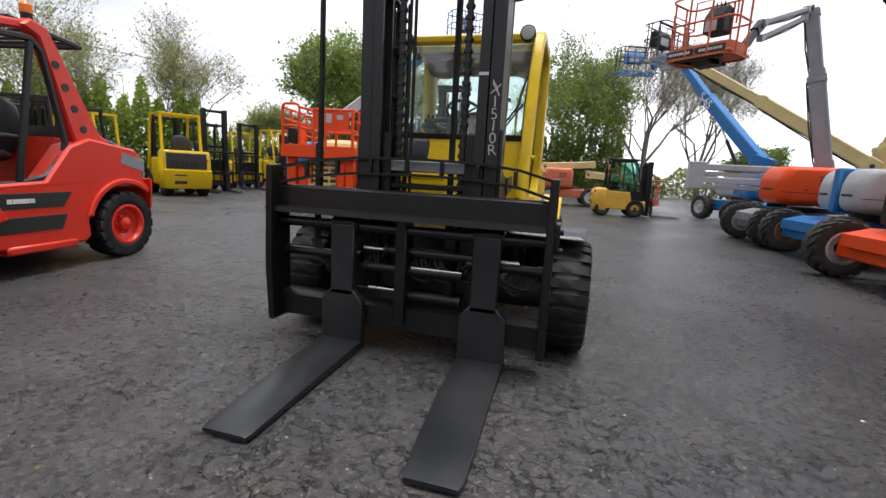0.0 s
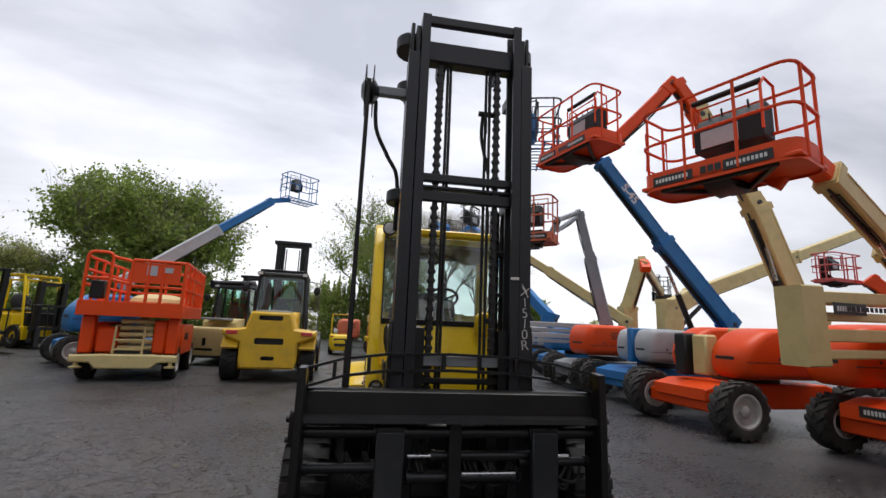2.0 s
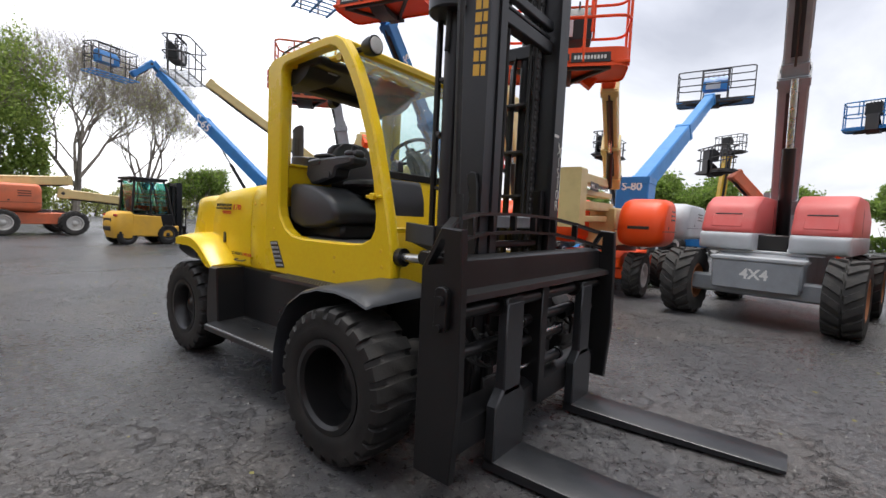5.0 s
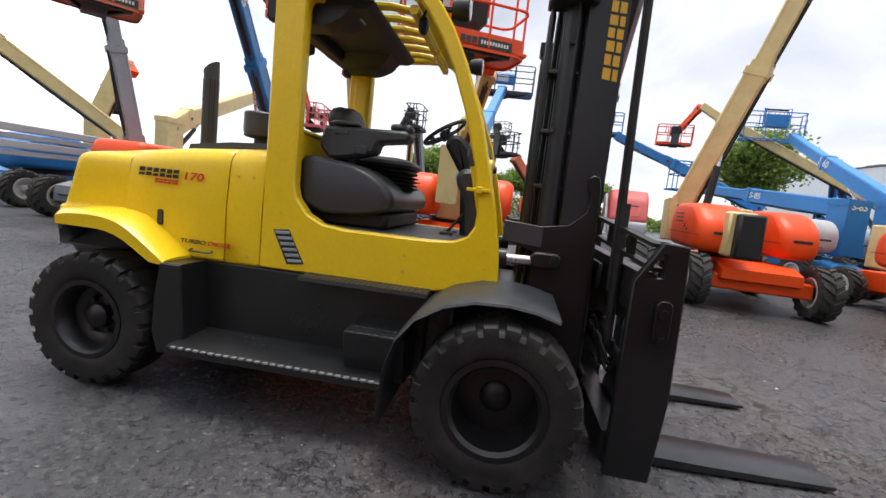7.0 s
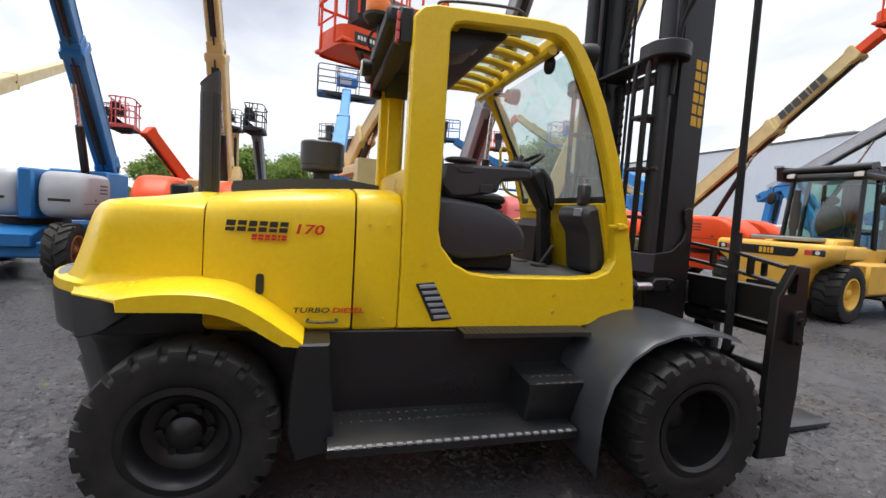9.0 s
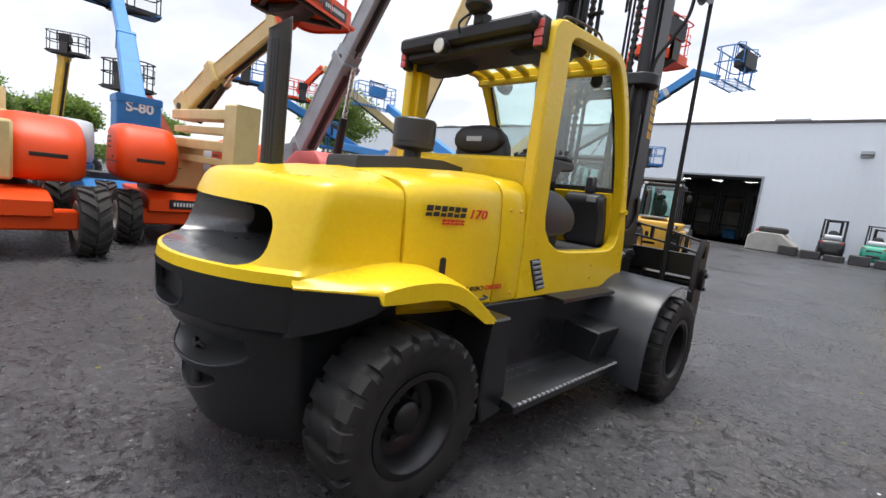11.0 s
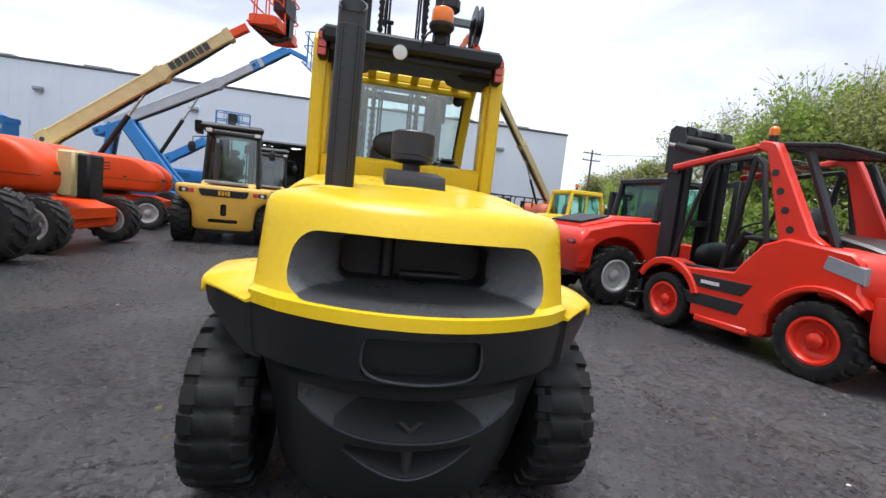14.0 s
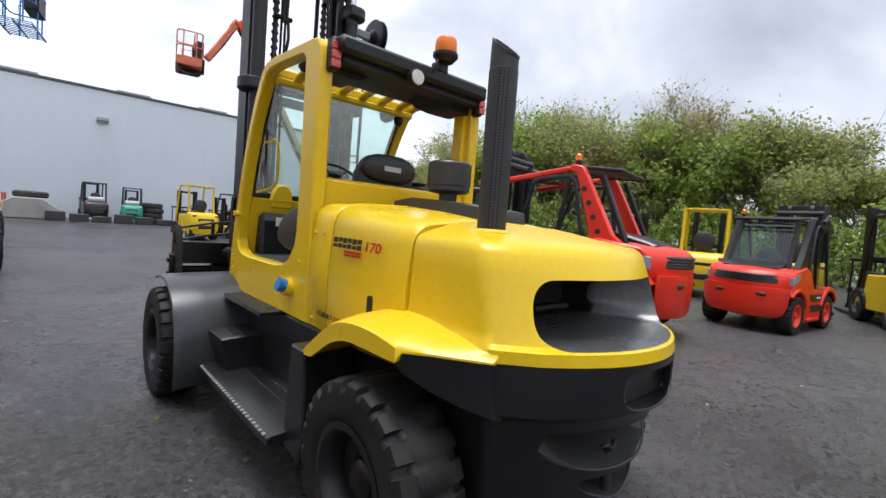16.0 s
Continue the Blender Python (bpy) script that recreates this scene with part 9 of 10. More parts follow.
# I: far blue straight boom
lift_i = boom_lift("far blue telescopic boom lift with jib and basket", 7.6, 16.6, -65, BLUE,
          [((7.7, 16.2, 2.3), (6.3, 19.2, 5.1), 0.36, 0.46, BLUE), ((6.4, 19.0, 4.9), (5.35, 21.4, 7.3), 0.28, 0.34, BLUE), ((5.4, 21.4, 7.3), (5.0, 21.3, 7.62), 0.24, 0.26, BLUE), ((5.02, 21.3, 7.62), (4.15, 21.1, 6.85), 0.18, 0.22, BLUE), ((7.4, 16.4, 1.0), (7.8, 16.1, 2.5), 0.7, 0.6, BLUE)],
          ((3.4, 21.0, 6.55), 20, IRON, dict(plate=0, slats=True, floor_mat=BLUE, console=BLUE)), [("pad", (7.7, 16.8, 1.4), (1.0, 0.8, 0.45), GREY_LIGHT)], wheels=(0.48, 0.36, 0.26), rams=[((7.4, 16.8, 1.6), (6.6, 18.6, 4.3), 0.07)])
writing("S-65", 0.50, lift_i.matrix_basis.inverted() @ (Matrix.Translation((6.15, 18.9, 4.95)) @ Matrix.Rotation(radians(-65), 4, "Z") @ Matrix.Rotation(radians(40), 4, "Y") @ FACE_FRONT), WHITE, lift_i, bold=0.01)
# J: pale blue lift far to the east
lift_j = boom_lift("pale blue telescopic boom lift raised to the east", 9.6, 2.0, 0, BLUE,
          [((9.8, 1.6, 2.3), (13.2, 1.25, 4.4), 0.40, 0.48, BLUE_PALE), ((12.9, 1.28, 4.2), (15.9, 1.05, 6.0), 0.30, 0.36, BLUE_PALE), ((9.7, 1.6, 1.2), (9.7, 1.6, 2.6), 0.8, 0.7, BLUE)],
          ((16.4, 1.0, 5.95), -85, IRON, dict(plate=0.08, w=2.4, floor_mat=BLUE, console=BLUE)), [("tall", (9.9, 0.6, 1.5), (1.2, 0.45, 0.42), GREY_LIGHT), ("tall", (9.9, 2.8, 1.5), (1.2, 0.4, 0.42), GREY_LIGHT)], wheels=(0.48, 0.36, 0.26), track=2.1)
writing("S-80", 0.28, lift_j.matrix_basis.inverted() @ put(9.34, 1.6, 2.35, FACE_LEFT), WHITE, lift_j, bold=0.008)
# K: two blue lifts behind the south-east row
lift_k = boom_lift("blue telescopic boom lift with boom raised over the yard", 12.2, -10.6, -4, BLUE,
          [((10.65, -10.3, 2.4), (14.4, -10.50, 4.05), 0.36, 0.46, BLUE_PALE), ((14.1, -10.48, 3.92), (17.3, -10.80, 5.33), 0.28, 0.36, BLUE_PALE), ((10.7, -10.3, 1.1), (10.7, -10.3, 2.6), 0.8, 0.6, BLUE)],
          ((17.9, -10.3, 5.25), 84, BLUE, dict(plate=0, slats=True, w=2.2, console=BLUE)), [("tall", (12.2, -9.75, 1.42), (1.3, 0.40, 0.42), GREY_LIGHT), ("tall", (12.2, -11.5, 1.42), (1.2, 0.40, 0.42), GREY_LIGHT)], wheels=(0.48, 0.36, 0.26), track=2.1, rams=[((11.3, -10.4, 1.6), (13.2, -10.45, 3.25), 0.07)])
writing("S-60", 0.34, lift_k.matrix_basis.inverted() @ (along((14.7, -10.52, 4.2), (13.7, -10.46, 3.74), (0, 1, 0)) @ Matrix.Translation((0, 0, 0.19))), WHITE, lift_k, bold=0.008)
# Q: low blue straight boom on a long grey hood behind the orange one
lift_q = boom_lift("blue telescopic boom lift with its boom lowered over a grey hood", 10.5, -7.9, 12, BLUE,
          [((9.75, -8.45, 2.22), (13.0, -7.62, 2.56), 0.34, 0.44, BLUE_PALE), ((12.8, -7.67, 2.54), (15.6, -6.95, 2.82), 0.26, 0.32, BLUE_PALE), ((9.75, -8.45, 1.0), (9.75, -8.45, 2.45), 0.62, 0.60, BLUE)],
          ((16.2, -6.8, 2.7), 100, BLUE, dict(plate=0, slats=True, w=1.5)), [("tall", (9.85, -7.15, 1.45), (1.1, 0.55, 0.40), GREY_LIGHT), ("box", (11.2, -7.9, 1.1), (0.4, 0.4, 0.25), BLUE)], wheels=(0.46, 0.34, 0.25), track=2.0)
writing("S-85", 0.24, lift_q.matrix_basis.inverted() @ (Matrix.Translation((9.437, -8.49, 2.26)) @ Matrix.Rotation(radians(12), 4, "Z") @ FACE_LEFT), WHITE, lift_q, bold=0.006)
writing("S-85", 0.26, lift_q.matrix_basis.inverted() @ (along((13.0, -7.62, 2.56), (12.2, -7.83, 2.476), (-0.25, 1, 0)) @ Matrix.Translation((0, 0, 0.174))), WHITE, lift_q, bold=0.006)
# L: blue articulated lift before the warehouse
boom_lift("blue articulated boom lift with long grey boom before the warehouse", 8.7, -14.0, 8, BLUE,
          [((9.75, -14.0, 3.02), (6.0, -14.0, 5.10), 0.32, 0.38, GREY_LIGHT), ((6.2, -14.0, 4.98), (4.5, -14.0, 6.10), 0.26, 0.30, GREY_LIGHT), ((4.9, -14.0, 5.85), (3.63, -14.0, 6.70), 0.24, 0.30, BLUE_PALE), ((3.63, -14.0, 6.70), (2.9, -14.0, 6.45), 0.16, 0.18, BLUE_PALE), ((7.35, -13.75, 1.05), (9.05, -13.75, 3.22), 0.20, 0.44, BLUE_PALE), ((7.35, -14.25, 1.05), (9.05, -14.25, 3.22), 0.20, 0.44, BLUE_PALE), ((9.75, -14.0, 1.5), (9.55, -14.0, 2.95), 0.50, 0.26, BLUE_PALE), ((10.1, -14.0, 2.72), (8.95, -14.0, 3.28), 0.50, 0.24, BLUE_PALE)],
          ((2.45, -14.0, 6.15), 80, BLUE, dict(plate=0, slats=True, w=1.6)), [("pad", (8.75, -13.6, 1.34), (0.95, 0.5, 0.45), GREY_LIGHT), ("pad", (10.3, -14.4, 1.35), (0.5, 0.5, 0.4), BLUE)], wheels=(0.42, 0.32, 0.24), track=1.9, rams=[((7.95, -14.0, 2.25), (6.75, -14.0, 4.45), 0.07)], z=0.02)
# M: tall orange and cream articulated lift by the warehouse end
boom_lift("tall orange and cream articulated boom lift by the warehouse", -10.6, -21.6, 40, ORANGE_OLD,
          [((-11.2, -22.3, 2.3), (-7.6, -18.4, 5.1), 0.36, 0.44, CREAM), ((-7.8, -18.6, 4.9), (-4.9, -15.4, 7.1), 0.30, 0.36, CREAM), ((-5.2, -15.7, 6.9), (-3.62, -15.1, 8.81), 0.24, 0.28, ORANGE), ((-3.62, -15.1, 8.8), (-2.55, -14.9, 7.0), 0.16, 0.20, ORANGE_OLD)],
          ((-1.95, -14.8, 6.45), 80, ORANGE_OLD, dict(plate=0.25, w=1.5)), [("pad", (-10.4, -21.4, 1.6), (1.0, 0.8, 0.5), ORANGE_OLD)], track=2.0, z=0.15, rams=[((-10.0, -21.0, 1.9), (-8.2, -19.0, 4.3), 0.07)])
# N: far blue boom with small cage over the northern trees' foot
boom_lift("far blue boom lift with grey boom over the forklifts", -8.8, 12.9, 40, BLUE,
          [((-8.6, 12.2, 2.5), (-6.4, 14.05, 4.9), 0.34, 0.40, GREY_LIGHT), ((-6.6, 13.9, 4.7), (-4.9, 15.3, 6.5), 0.26, 0.30, BLUE), ((-4.95, 15.3, 6.5), (-4.3, 15.8, 6.75), 0.18, 0.2, BLUE)],
          ((-3.95, 16.0, 6.75), 40, BLUE, dict(plate=0, slats=True, w=1.5)), [("pad", (-8.9, 12.2, 1.6), (0.9, 0.7, 0.6), BLUE)], track=1.9)
# O: weathered orange lift folded low under the far trees
boom_lift("weathered orange boom lift folded low under the trees", 0.8, 20.6, 5, ORANGE_OLD,
          [((1.6, 20.8, 1.6), (4.4, 20.6, 1.35), 0.30, 0.34, CREAM), ((-0.6, 20.4, 1.9), (2.0, 20.8, 2.1), 0.30, 0.34, CREAM)],
          ((4.6, 20.4, 0.35), 90, RED_FADED, B_OR), [("tall", (0.2, 20.4, 1.35), (0.75, 0.7, 0.5), ORANGE_OLD), ("tall", (-1.6, 21.4, 1.35), (0.6, 0.7, 0.5), ORANGE_OLD)], track=1.8, base=2.0)
# P to U: machines further back in the eastern rows
FAR = [
    ("far orange articulated boom lift with raised basket and cream boom", 16.8, -15.0, 80, ORANGE, CREAM, ORANGE, [(16.9, -15.4, 2.4), (18.6, -8.4, 6.2), (18.75, -7.7, 6.65), (20.0, -7.1, 5.4)], (19.5, -7.0, 5.0), ORANGE),
    ("low blue boom lift parked by the warehouse door", 8.6, -19.4, 10, BLUE, BLUE_PALE, BLUE_PALE, [(9.8, -19.2, 2.2), (8.0, -19.0, 3.3)], (6.85, -19.0, 3.9), BLUE),
    ("far orange boom lift with small raised basket", 15.5, 7.0, 10, ORANGE, ORANGE, ORANGE, [(15.8, 6.6, 1.8), (14.4, 7.6, 3.6)], (13.8, 8.0, 3.5), RED_FADED),
    ("far purple and yellow boom lift", 25.4, 2.0, 60, BLUE, YELLOW_OLD, IRON, [(25.6, 1.8, 1.8), (25.2, 1.5, 5.3)], (25.0, 1.4, 5.4), IRON),
    ("far red boom lift raised above the row", 17.5, -1.5, 40, ORANGE, ORANGE_OLD, RED_FADED, [(17.8, -1.2, 1.7), (16.4, 0.2, 3.4)], (15.9, 0.7, 3.4), IRON),
    ("far blue boom lift with low platform", 15.4, -8.6, 75, BLUE, BLUE_PALE, BLUE, [(15.3, -9.2, 2.2), (16.1, -6.0, 3.72), (16.9, -3.9, 4.75)], (17.2, -3.4, 4.8), BLUE),
    ("far blue articulated lift beside the warehouse", 20.0, -15.5, -30, BLUE, BLUE, BLUE, [(20.4, -15.8, 2.0), (18.0, -13.0, 4.6), (19.2, -14.0, 2.4)], (18.6, -13.4, 2.2), BLUE),
    ("far eastern boom lift with dark cage", 22.0, 6.5, 0, ORANGE, CREAM, CREAM, [(22.4, 6.2, 1.8), (21.7, 6.1, 4.8)], (21.5, 6.1, 4.9), IRON),
    ("far grey boom lift with dark cage", 16.5, 4.5, 0, GREY, GREY, GREY, [(16.8, 4.2, 1.8), (15.4, 4.3, 4.0)], (15.0, 4.3, 4.0), IRON),
]
for lab, x, y, yaw, base_m, boom_m, jib_m, pts, bpos, bmat in FAR:
    secs = [(p, q, 0.32 - 0.06 * i, 0.38 - 0.06 * i, boom_m if i < len(pts) - 2 or len(pts) == 2 else jib_m) for i, (p, q) in enumerate(zip(pts, pts[1:]))]
    boom_lift(lab, x, y, yaw, base_m, secs, (bpos, yaw, bmat, dict(plate=0.06, w=1.5, d=0.65, h=0.85)), [("tall", (x, y, 1.4), (1.1, 0.8, 0.45), base_m)], track=2.0)

# V: cream articulated lift with its broad elbow behind the grey one
boom_lift("cream articulated boom lift with broad elbow and orange basket", 11.9, 11.8, 8, ORANGE,
          [((10.7, 11.8, 1.1), (10.7, 11.8, 3.0), 0.42, 0.95, CREAM), ((10.7, 11.8, 2.62), (11.9, 12.05, 3.25), 0.38, 0.66, CREAM), ((11.6, 11.98, 3.12), (18.4, 13.4, 5.45), 0.36, 0.56, CREAM), ((18.0, 13.3, 5.32), (25.9, 15.0, 8.0), 0.30, 0.46, CREAM), ((25.9, 15.0, 8.05), (26.6, 14.4, 5.7), 0.26, 0.34, ORANGE)],
          ((27.2, 13.6, 5.2), 80, ORANGE, B_OR), [("tall", (12.3, 12.5, 1.4), (0.9, 0.35, 0.42), ORANGE), ("tall", (12.3, 11.1, 1.4), (0.9, 0.3, 0.42), ORANGE)], track=1.95, base=2.3, rams=[((11.2, 11.9, 2.0), (13.0, 12.25, 3.4), 0.08)])
# W: cream articulated lift folded over its knee beyond the grey one
boom_lift("cream articulated boom lift with a covered knee and dark basket", 12.0, 14.6, 8, ORANGE,
          [((10.7, 14.6, 1.1), (10.7, 14.6, 2.85), 0.42, 0.75, CREAM), ((10.7, 14.7, 2.6), (11.05, 13.9, 4.85), 0.34, 0.55, CREAM), ((11.05, 14.0, 4.85), (14.5, 17.6, 3.9), 0.28, 0.40, CREAM), ((11.1, 13.95, 4.8), (11.0, 13.6, 4.4), 0.40, 0.30, ORANGE)],
          ((15.0, 18.2, 3.6), 60, IRON, B_OR), [("tall", (12.3, 15.2, 1.4), (0.9, 0.4, 0.42), ORANGE), ("tall", (12.3, 13.9, 1.4), (0.9, 0.35, 0.42), ORANGE)], track=1.95, base=2.3)
# marks on chassis and booms
number_plate_blocks(b450, put(6.145, 1.45, 0.66, FACE_LEFT), 0.62, 0.15)
number_plate_blocks(b450, along((5.0, 1.02, 2.0), (5.6, 1.10, 2.0), (0, -1, 0)) @ Matrix.Translation((0, 0, 0.004)), 0.6, 0.15)
bars([0.16, 0.16, 0.17, 0.16, 0.06, 0.15, 0.16], 0.20, lift_e.matrix_basis.inverted() @ (along((5.75, -8.93, 4.32), (4.75, -8.93, 5.09), (0, 1, 0)) @ Matrix.Translation((0, 0, 0.01))), INK_DARK, lift_e, "maker_mark", 0.15)

# ---- trees, poles and odds and ends ----
def grow(rnd, g, p, d, length, rad, depth, tips, spread, gravity):
    """One limb and, from its end, its branches."""
    pts, q, v = [p], Vector(p), Vector(d)
    for i in range(3):
        v = (v + Vector((rnd.uniform(-1, 1), rnd.uniform(-1, 1), rnd.uniform(-0.4, 0.6))) * 0.16).normalized()
        q = q + v * length / 3
        pts.append(q.copy())
    rad = max(rad, 0.008)
    g.tube(pts, rad, 6 if depth > 1 else 4, r1=rad * 0.62)
    if depth <= 2:
        tips.extend((a.copy(), rad) for a in pts[1:])
    if depth == 0:
        for k in range(2):
            w = (v + Vector((rnd.uniform(-1, 1), rnd.uniform(-1, 1), rnd.uniform(-0.5, 0.9))) * 0.7).normalized()
            g.tube([pts[2 + k], pts[2 + k] + w * length * 0.8], rad * 0.7, 3, r1=rad * 0.4)
        return
    for k in range(3 if depth > 2 else 5):
        side = Vector((rnd.uniform(-1, 1), rnd.uniform(-1, 1), rnd.uniform(-0.25, 0.7) + gravity)).normalized()
        nd = (v * (1 - spread) + side * spread).normalized()
        start = pts[rnd.choice((2, 3, 3))]
        grow(rnd, g, start, nd, length * rnd.uniform(0.62, 0.84), rad * rnd.uniform(0.42, 0.56), depth - 1, tips, spread, gravity)


def tree(label, x, y, h, seed, leaf_mat, leaves, leaf_size, spread=0.55, depth=3, z=0.0, full=False):
    """A tapered trunk with limbs and a crown of small separate leaves."""
    rnd = random.Random(seed)
    nr = np.random.default_rng(seed)
    ob = thing("tree", label, "tree", pose(x, y, z), group="trees round the yard")
    g, tips = Geo(), []
    stems = 1 if h > 6 else 3
    for s in range(stems):
        lean = Vector((rnd.uniform(-0.12, 0.12), rnd.uniform(-0.12, 0.12), 1)) if stems == 1 else Vector((rnd.uniform(-0.5, 0.5), rnd.uniform(-0.5, 0.5), 1))
        p = Vector((rnd.uniform(-0.3, 0.3) * (stems - 1), rnd.uniform(-0.3, 0.3) * (stems - 1), -0.1))
        q = p + lean.normalized() * h * 0.22
        g.tube([p, (p + q) / 2, q], h * 0.022, 8, r1=h * 0.016)
        for k in range(4 if stems == 1 else 3):
            a = 2 * math.pi * k / 4 + rnd.uniform(-0.5, 0.5)
            d = Vector((math.cos(a) * 0.62, math.sin(a) * 0.62, 1.0)).normalized()
            grow(rnd, g, q - Vector((0, 0, h * 0.03 * k)), d, h * 0.27, h * 0.011, depth, tips, spread, 0.28)
        grow(rnd, g, q, Vector((0, 0, 1)), h * 0.30, h * 0.013, depth, tips, spread, 0.35)
    part("trunk", g, BARK, ob)
    if leaves:
        centres = np.array([t[0] for t in tips])
        pick = centres[nr.integers(0, len(centres), leaves)]
        pos = pick + nr.normal(0, h * 0.042, (leaves, 3))
        if full:
            # hanging clumps that round the crown off down to its foot
            k = 90
            u = nr.normal(0, 1, (k, 3))
            u /= np.linalg.norm(u, axis=1)[:, None]
            u *= nr.uniform(0.55, 1.0, (k, 1))
            low = u * np.array([0.36, 0.36, 0.42]) * h + np.array([0, 0, 0.56 * h])
            extra = nr.random(leaves) < 0.62
            pos[extra] = low[nr.integers(0, k, int(extra.sum()))] + nr.normal(0, h * 0.034, (int(extra.sum()), 3))
        a, b = nr.normal(0, 1, (leaves, 3)), nr.normal(0, 1, (leaves, 3))
        a /= np.linalg.norm(a, axis=1)[:, None]
        b -= a * np.sum(a * b, axis=1)[:, None]
        b /= np.linalg.norm(b, axis=1)[:, None]
        sz = leaf_size * nr.uniform(0.5, 1.4, (leaves, 1))
        verts = np.concatenate([pos - a * sz, pos + b * sz * 0.55, pos + a * sz, pos - b * sz * 0.55], axis=1).reshape(-1, 3)
        me = bpy.data.meshes.new("crown")
        me.from_pydata(verts.tolist(), [], np.arange(leaves * 4).reshape(-1, 4).tolist())
        me.materials.append(leaf_mat)
        cr = new("crown", me)
        cr.parent = ob
    return ob


def place(bearing, dist, x0=0.0, y0=0.0):
    return x0 + dist * math.sin(radians(bearing)), y0 + dist * math.cos(radians(bearing))


TREES = [
    # (label, bearing from the north, distance, height, seed, leaves, count, size, spread)
    ("tall leafy green tree", 1.5, 46, 15.0, 1, LEAF_A, 15000, 0.15, 0.58), ("tall bare tree with thin twigs", 9.0, 46, 15.0, 2, LEAF_B, 900, 0.09, 0.5), ("spreading bare tree with first leaves", 15.5, 48, 13.0, 3, LEAF_B, 1800, 0.09, 0.58),
    ("low green bush tree", 21.0, 48, 5.4, 4, LEAF_C, 5000, 0.16, 0.6), ("round green maple tree", -30.0, 42, 14.0, 5, LEAF_A, 13000, 0.19, 0.58), ("green maple tree beside another", -24.5, 43, 13.5, 6, LEAF_A, 13000, 0.19, 0.58),
    ("nearly bare spring tree", -48.5, 38, 10.8, 7, LEAF_B, 2600, 0.11, 0.6), ("nearly bare leaning tree", -60.0, 34, 9.5, 8, LEAF_B, 3200, 0.11, 0.6), ("leafy tree behind the forklifts", -11.0, 50, 6.5, 9, LEAF_C, 6000, 0.18, 0.58),
    ("olive spring tree with thin crown", -38.5, 44, 7.0, 10, LEAF_B, 4000, 0.13, 0.6), ("bare shrub-like tree with thin twigs", -6.0, 52, 5.8, 11, LEAF_B, 3000, 0.14, 0.6),
    ("leafy tree in the western row", -78.0, 30, 8.6, 12, LEAF_A, 8000, 0.17, 0.58), ("tall tree with thin leaves", -90.0, 28, 9.6, 13, LEAF_B, 5200, 0.13, 0.55), ("dense green tree in the western row", -99.0, 29, 9.4, 14, LEAF_A, 6000, 0.17, 0.56),
    ("broad green tree in the western row", -107.5, 29, 8.4, 15, LEAF_A, 6000, 0.17, 0.6), ("rusty young tree in fresh leaf", -114.0, 28, 8.9, 16, LEAF_D, 5500, 0.13, 0.55), ("pale green spring tree in the row", -119.5, 29, 9.4, 17, LEAF_B, 6000, 0.13, 0.58),
    ("tall green and rust tree", -125.5, 30, 10.4, 18, LEAF_A, 6000, 0.17, 0.52), ("thin whitish spring tree in blossom", -132.0, 31, 8.8, 19, LEAF_B, 4200, 0.12, 0.56), ("low leafy tree near the warehouse", -141.0, 36, 7.0, 20, LEAF_B, 4200, 0.14, 0.6),
    ("far low tree past the warehouse", -149.0, 62, 8.0, 21, LEAF_B, 4000, 0.18, 0.6), ("tree behind the eastern lifts", 79.0, 44, 6.8, 22, LEAF_C, 7000, 0.18, 0.6), ("far green tree behind the lifts", 84.0, 50, 7.2, 23, LEAF_C, 7000, 0.19, 0.6),
    ("tree past the far lifts", 91.0, 52, 6.4, 24, LEAF_C, 6000, 0.19, 0.6), ("green tree beside the warehouse", 117.5, 36, 8.4, 25, LEAF_C, 9000, 0.17, 0.58), ("far low tree in the east", 70.0, 56, 6.0, 26, LEAF_C, 5000, 0.2, 0.6), ("far green tree beyond the eastern lifts", 99.0, 55, 6.5, 27, LEAF_C, 6000, 0.19, 0.6),
    ("young yellow-green tree in the western row", -83.5, 31, 7.6, 40, LEAF_A, 4800, 0.15, 0.58), ("slender olive tree in the western row", -94.5, 30, 8.8, 41, LEAF_B, 4600, 0.14, 0.56), ("brownish spring tree in the western row", -103.0, 31, 9.2, 42, LEAF_D, 4200, 0.14, 0.56),
    ("yellow-green tree with open crown", -111.0, 31, 9.6, 43, LEAF_A, 4800, 0.15, 0.58), ("light green tree with open crown", -116.5, 32, 8.6, 44, LEAF_A, 4800, 0.15, 0.58), ("olive tree behind the red forklifts", -122.5, 33, 9.0, 45, LEAF_B, 4400, 0.14, 0.56), ("reddish young tree behind the red forklifts", -128.5, 32, 8.4, 46, LEAF_D, 4000, 0.13, 0.56),
]
for lab, be, di, h, seed, lm, cnt, size, spr in TREES:
    tx, ty = place(be, di)
    sparse = cnt < 5000
    if -130 < be < -75:
        h *= (1.16, 0.80, 1.0)[seed % 3] * (1.15 if -121 < be < -108 else 0.88 if be < -121 else 1.0)
        cnt = int(cnt * 1.15)
        lm = LEAF_E if lm is LEAF_A else lm
    tree(lab, tx, ty, h, seed, lm, int(cnt * 2.4), size * 0.78, spr, 5 if cnt < 2000 else (4 if sparse else 3), full=lm is LEAF_A and h > 11 or (-130 < be < -75 and lm is not LEAF_B))


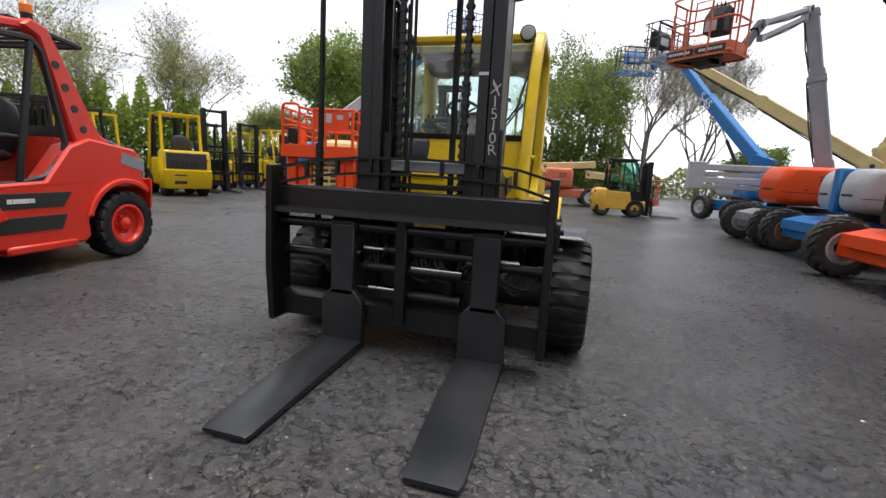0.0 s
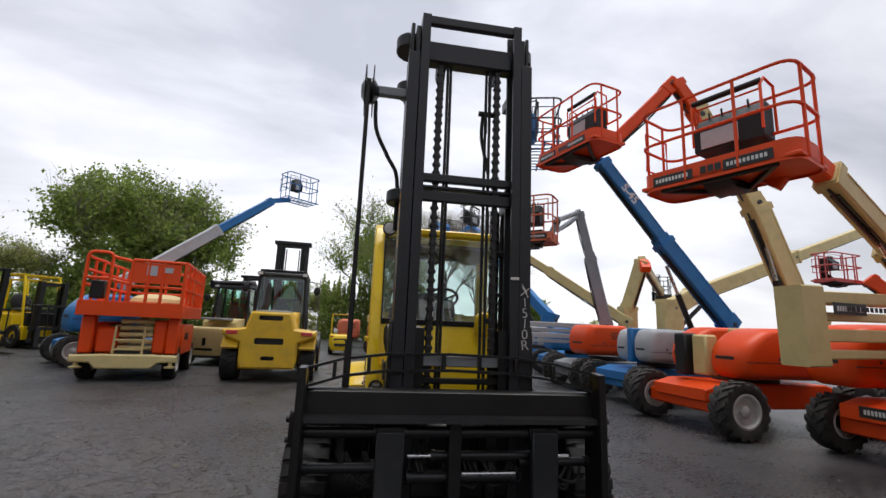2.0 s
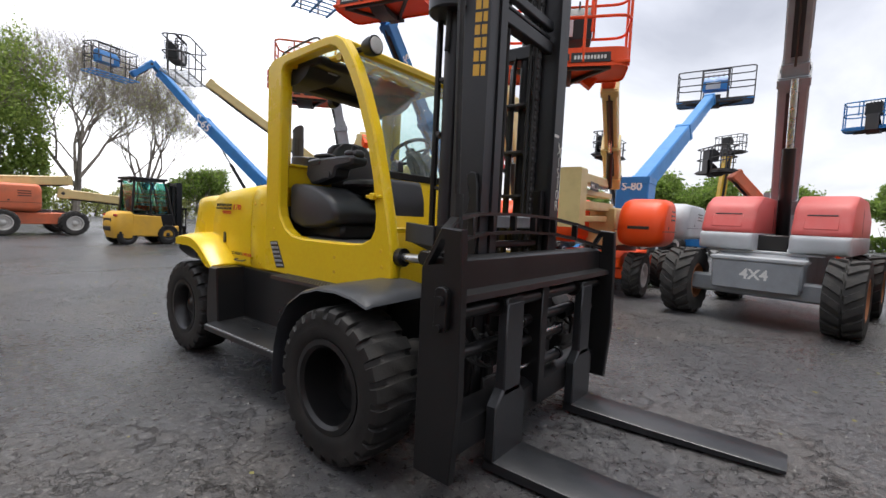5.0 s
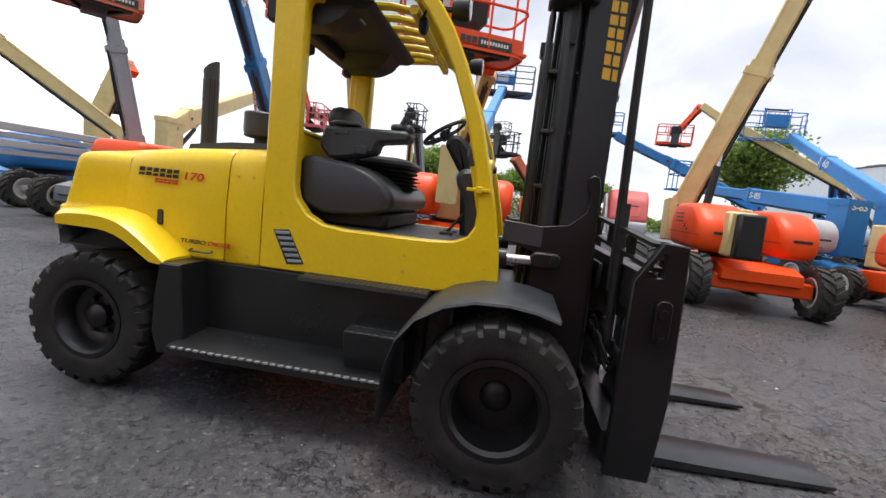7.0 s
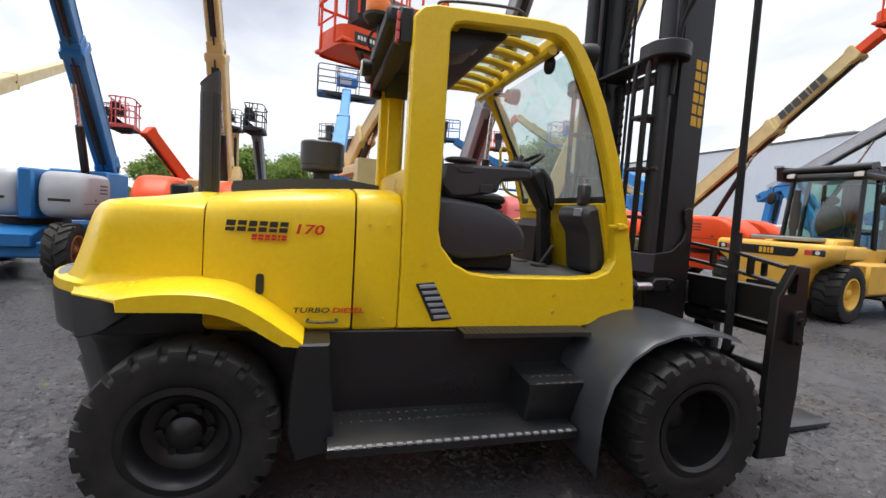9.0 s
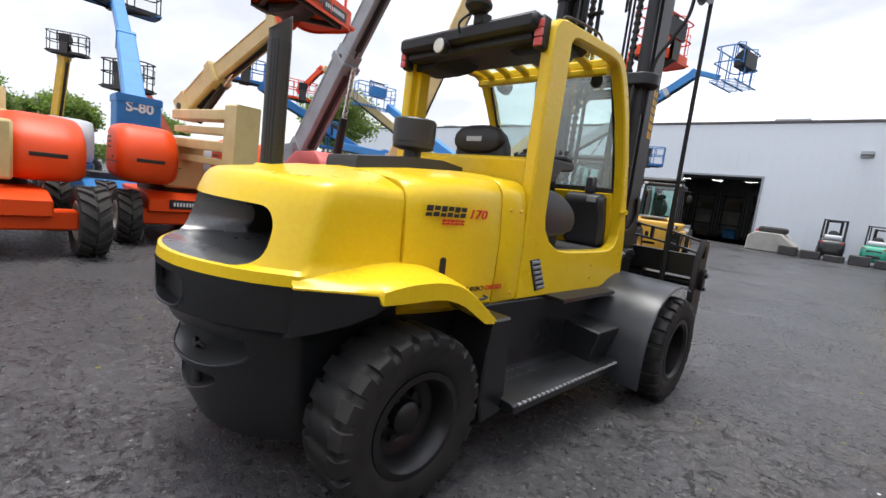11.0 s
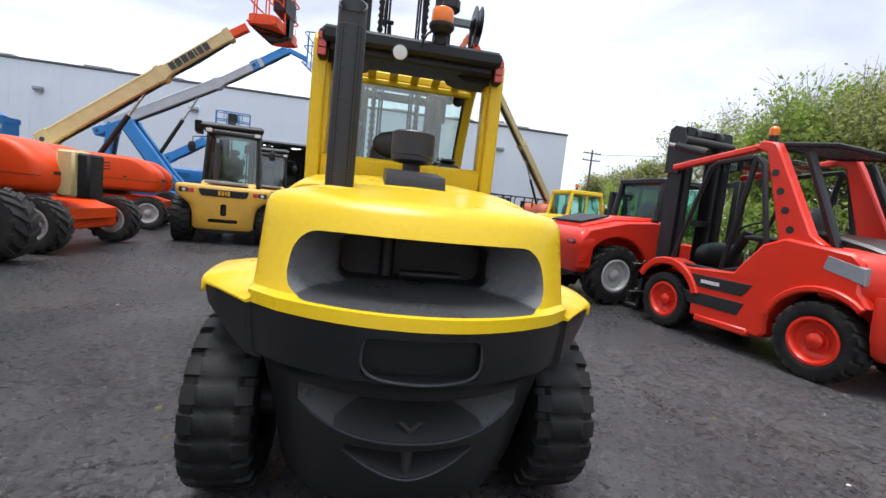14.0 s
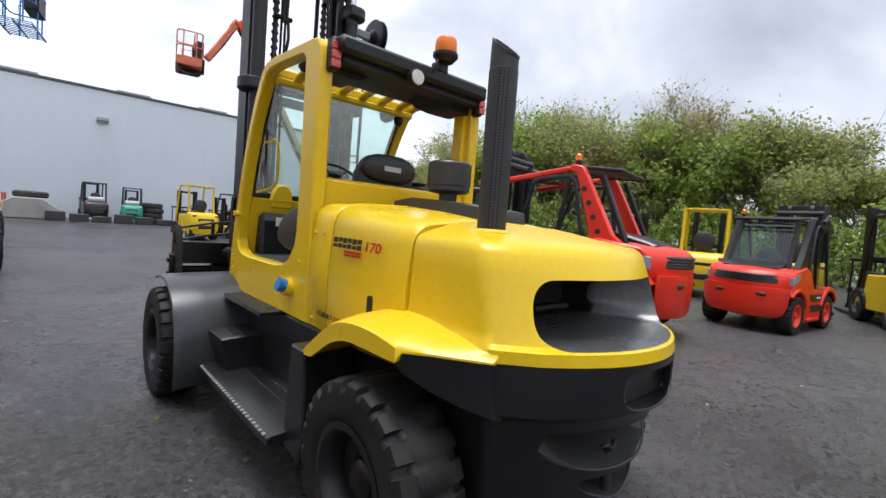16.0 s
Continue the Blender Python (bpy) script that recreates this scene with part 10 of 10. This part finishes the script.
def hedge(name, label, be0, be1, dist, h, seed, mat, count, size, depth=3.0):
    """A loose bank of shrubs: leaves and twigs massed along an arc."""
    rnd = random.Random(seed)
    nr = np.random.default_rng(seed)
    ob = thing(name, label, "shrubs", kind="stuff")
    n = count
    t = nr.random(n)
    be = np.radians(be0 + (be1 - be0) * t)
    top = h * (0.55 + 0.45 * (0.5 + 0.5 * np.sin(t * 37 + seed) * np.sin(t * 91 + 2 * seed)))
    zz = top * nr.random(n) ** 0.8
    dd = dist + nr.normal(0, depth * 0.4, n)
    pos = np.stack([dd * np.sin(be), dd * np.cos(be), zz], axis=1)
    a, b = nr.normal(0, 1, (n, 3)), nr.normal(0, 1, (n, 3))
    a /= np.linalg.norm(a, axis=1)[:, None]
    b -= a * np.sum(a * b, axis=1)[:, None]
    b /= np.linalg.norm(b, axis=1)[:, None]
    sz = size * nr.uniform(0.5, 1.4, (n, 1))
    verts = np.concatenate([pos - a * sz, pos + b * sz * 0.55, pos + a * sz, pos - b * sz * 0.55], axis=1).reshape(-1, 3)
    me = bpy.data.meshes.new("foliage")
    me.from_pydata(verts.tolist(), [], np.arange(n * 4).reshape(-1, 4).tolist())
    me.materials.append(mat)
    cr = new("foliage", me)
    cr.parent = ob
    g = Geo()
    for i in range(int(abs(be1 - be0) * 1.6)):
        bb = radians(be0 + (be1 - be0) * rnd.random())
        di = dist + rnd.uniform(-1.5, 1.5)
        p = Vector((di * math.sin(bb), di * math.cos(bb), 0))
        g.tube([p, p + Vector((rnd.uniform(-0.4, 0.4), rnd.uniform(-0.4, 0.4), h * 0.5)), p + Vector((rnd.uniform(-0.9, 0.9), rnd.uniform(-0.9, 0.9), h * 0.95))], 0.05, 5, r1=0.012)
    part("stems", g, BARK, ob)


hedge("shrub_bank", "bank of green and olive shrubs behind the forklifts", -82, -46, 37, 7.0, 31, LEAF_E, 46000, 0.15)
hedge("shrub_bank", "lower green scrub at the end of the forklift row", -47, -30, 39, 4.2, 38, LEAF_A, 13000, 0.15)
hedge("shrub_bank", "thicket of mixed spring shrubs west of the yard", -146, -70, 27.0, 4.2, 32, LEAF_E, 44000, 0.11)
hedge("shrub_bank", "brownish scrub west of the yard", -146, -70, 29.0, 4.2, 33, LEAF_D, 6500, 0.10)
hedge("shrub_bank", "low scrub under the northern trees", -36, 30, 49, 3.2, 34, LEAF_B, 24000, 0.15)
hedge("shrub_bank", "leafy green thicket below the tall tree", -7, 7, 45, 7.0, 36, LEAF_A, 15000, 0.16)
hedge("shrub_bank", "green undergrowth below the maple trees", -36, -15, 43, 5.5, 37, LEAF_A, 18000, 0.16)
hedge("shrub_bank", "far green scrub beyond the eastern lifts", 28, 128, 56, 2.4, 35, LEAF_C, 24000, 0.2)


def utility_pole(x, y, h):
    ob = thing("utility_pole", "weathered wooden utility pole with crossarms and insulators", "utility pole", pose(x, y, 0))
    part("pole", Geo().cyl((0, 0, -0.2), (0, 0, h), 0.16, 10, r1=0.11), WOOD, ob)
    for z in (h - 0.4, h - 1.3):
        arm = part("crossarm", Geo().box(-1.2, 1.2, -0.06, 0.06, z - 0.06, z + 0.06, 0.01), WOOD, ob)
        for xx in (-1.1, -0.6, 0.6, 1.1):
            part("insulator", Geo().cyl((xx, 0, z + 0.06), (xx, 0, z + 0.25), 0.05, 8), GREY_LIGHT, arm)


ux, uy = place(-150.6, 56)
utility_pole(ux, uy, 10.2)
cable = thing("overhead_wire", "thin sagging overhead wire across the trees", "wire")
wg = Geo()
ex_, ey_ = place(-84, 40)
hose(wg, [(ux, uy, 9.6), ((ux + ex_) / 2, (uy + ey_) / 2, 7.9), (ex_, ey_, 9.0), (ex_ + 10, ey_ + 22, 8.6)], 0.025, 5, 12)
part("wire", wg, INK_DARK, cable)


def tyre_stack(x, y, n, r=0.55):
    z = ground_height(x, y)
    for i in range(n):
        ob = thing("loose_tyre", "large worn black tyre lying flat by the warehouse", "tyre", pose(x + 0.06 * (i % 2), y, z + 0.16 + 0.30 * i), group="loose tyres")
        g = Geo().lathe([(r * 0.55, -0.14), (r * 0.9, -0.15), (r, -0.08), (r, 0.08), (r * 0.9, 0.15), (r * 0.55, 0.14), (r * 0.55, -0.14)], 24, Matrix.Rotation(radians(-90), 4, "Y"))
        part("tread", g, RUBBER_OLD, ob)


tyre_stack(-3.0, -28.0, 4, 0.6)
blk = thing("concrete_block", "sloped grey concrete loading block by the door", "concrete block", pose(2.25, -27.2, ground_height(0, -27)))
part("slab", Geo().prism([(1.2, 0.0), (1.16, 0.8), (0.8, 1.05), (-0.35, 1.05), (-1.2, 0.32), (-1.2, 0.0)], -0.9, 0.9, "y", 0.05), CONCRETE, blk)
top_t = thing("loose_tyre", "black tyre lying on the concrete block", "tyre", pose(2.40, -27.2, ground_height(0, -27) + 1.21), group="loose tyres")
part("tread", Geo().lathe([(0.35, -0.15), (0.62, -0.16), (0.7, -0.08), (0.7, 0.08), (0.62, 0.16), (0.35, 0.15), (0.35, -0.15)], 24, Matrix.Rotation(radians(-90), 4, "Y")), RUBBER_OLD, top_t)
rack_ = thing("fork_attachments", "row of dark fork attachments lying by the wall", "attachments", pose(-1.1, -26.2, ground_height(0, -26.2)))
for i in range(6):
    part("attachment", Geo().box(-2.6 + 0.95 * i, -1.8 + 0.95 * i, -0.3, 0.3, 0.0, 0.32 + 0.08 * (i % 3), 0.03), IRON, rack_)
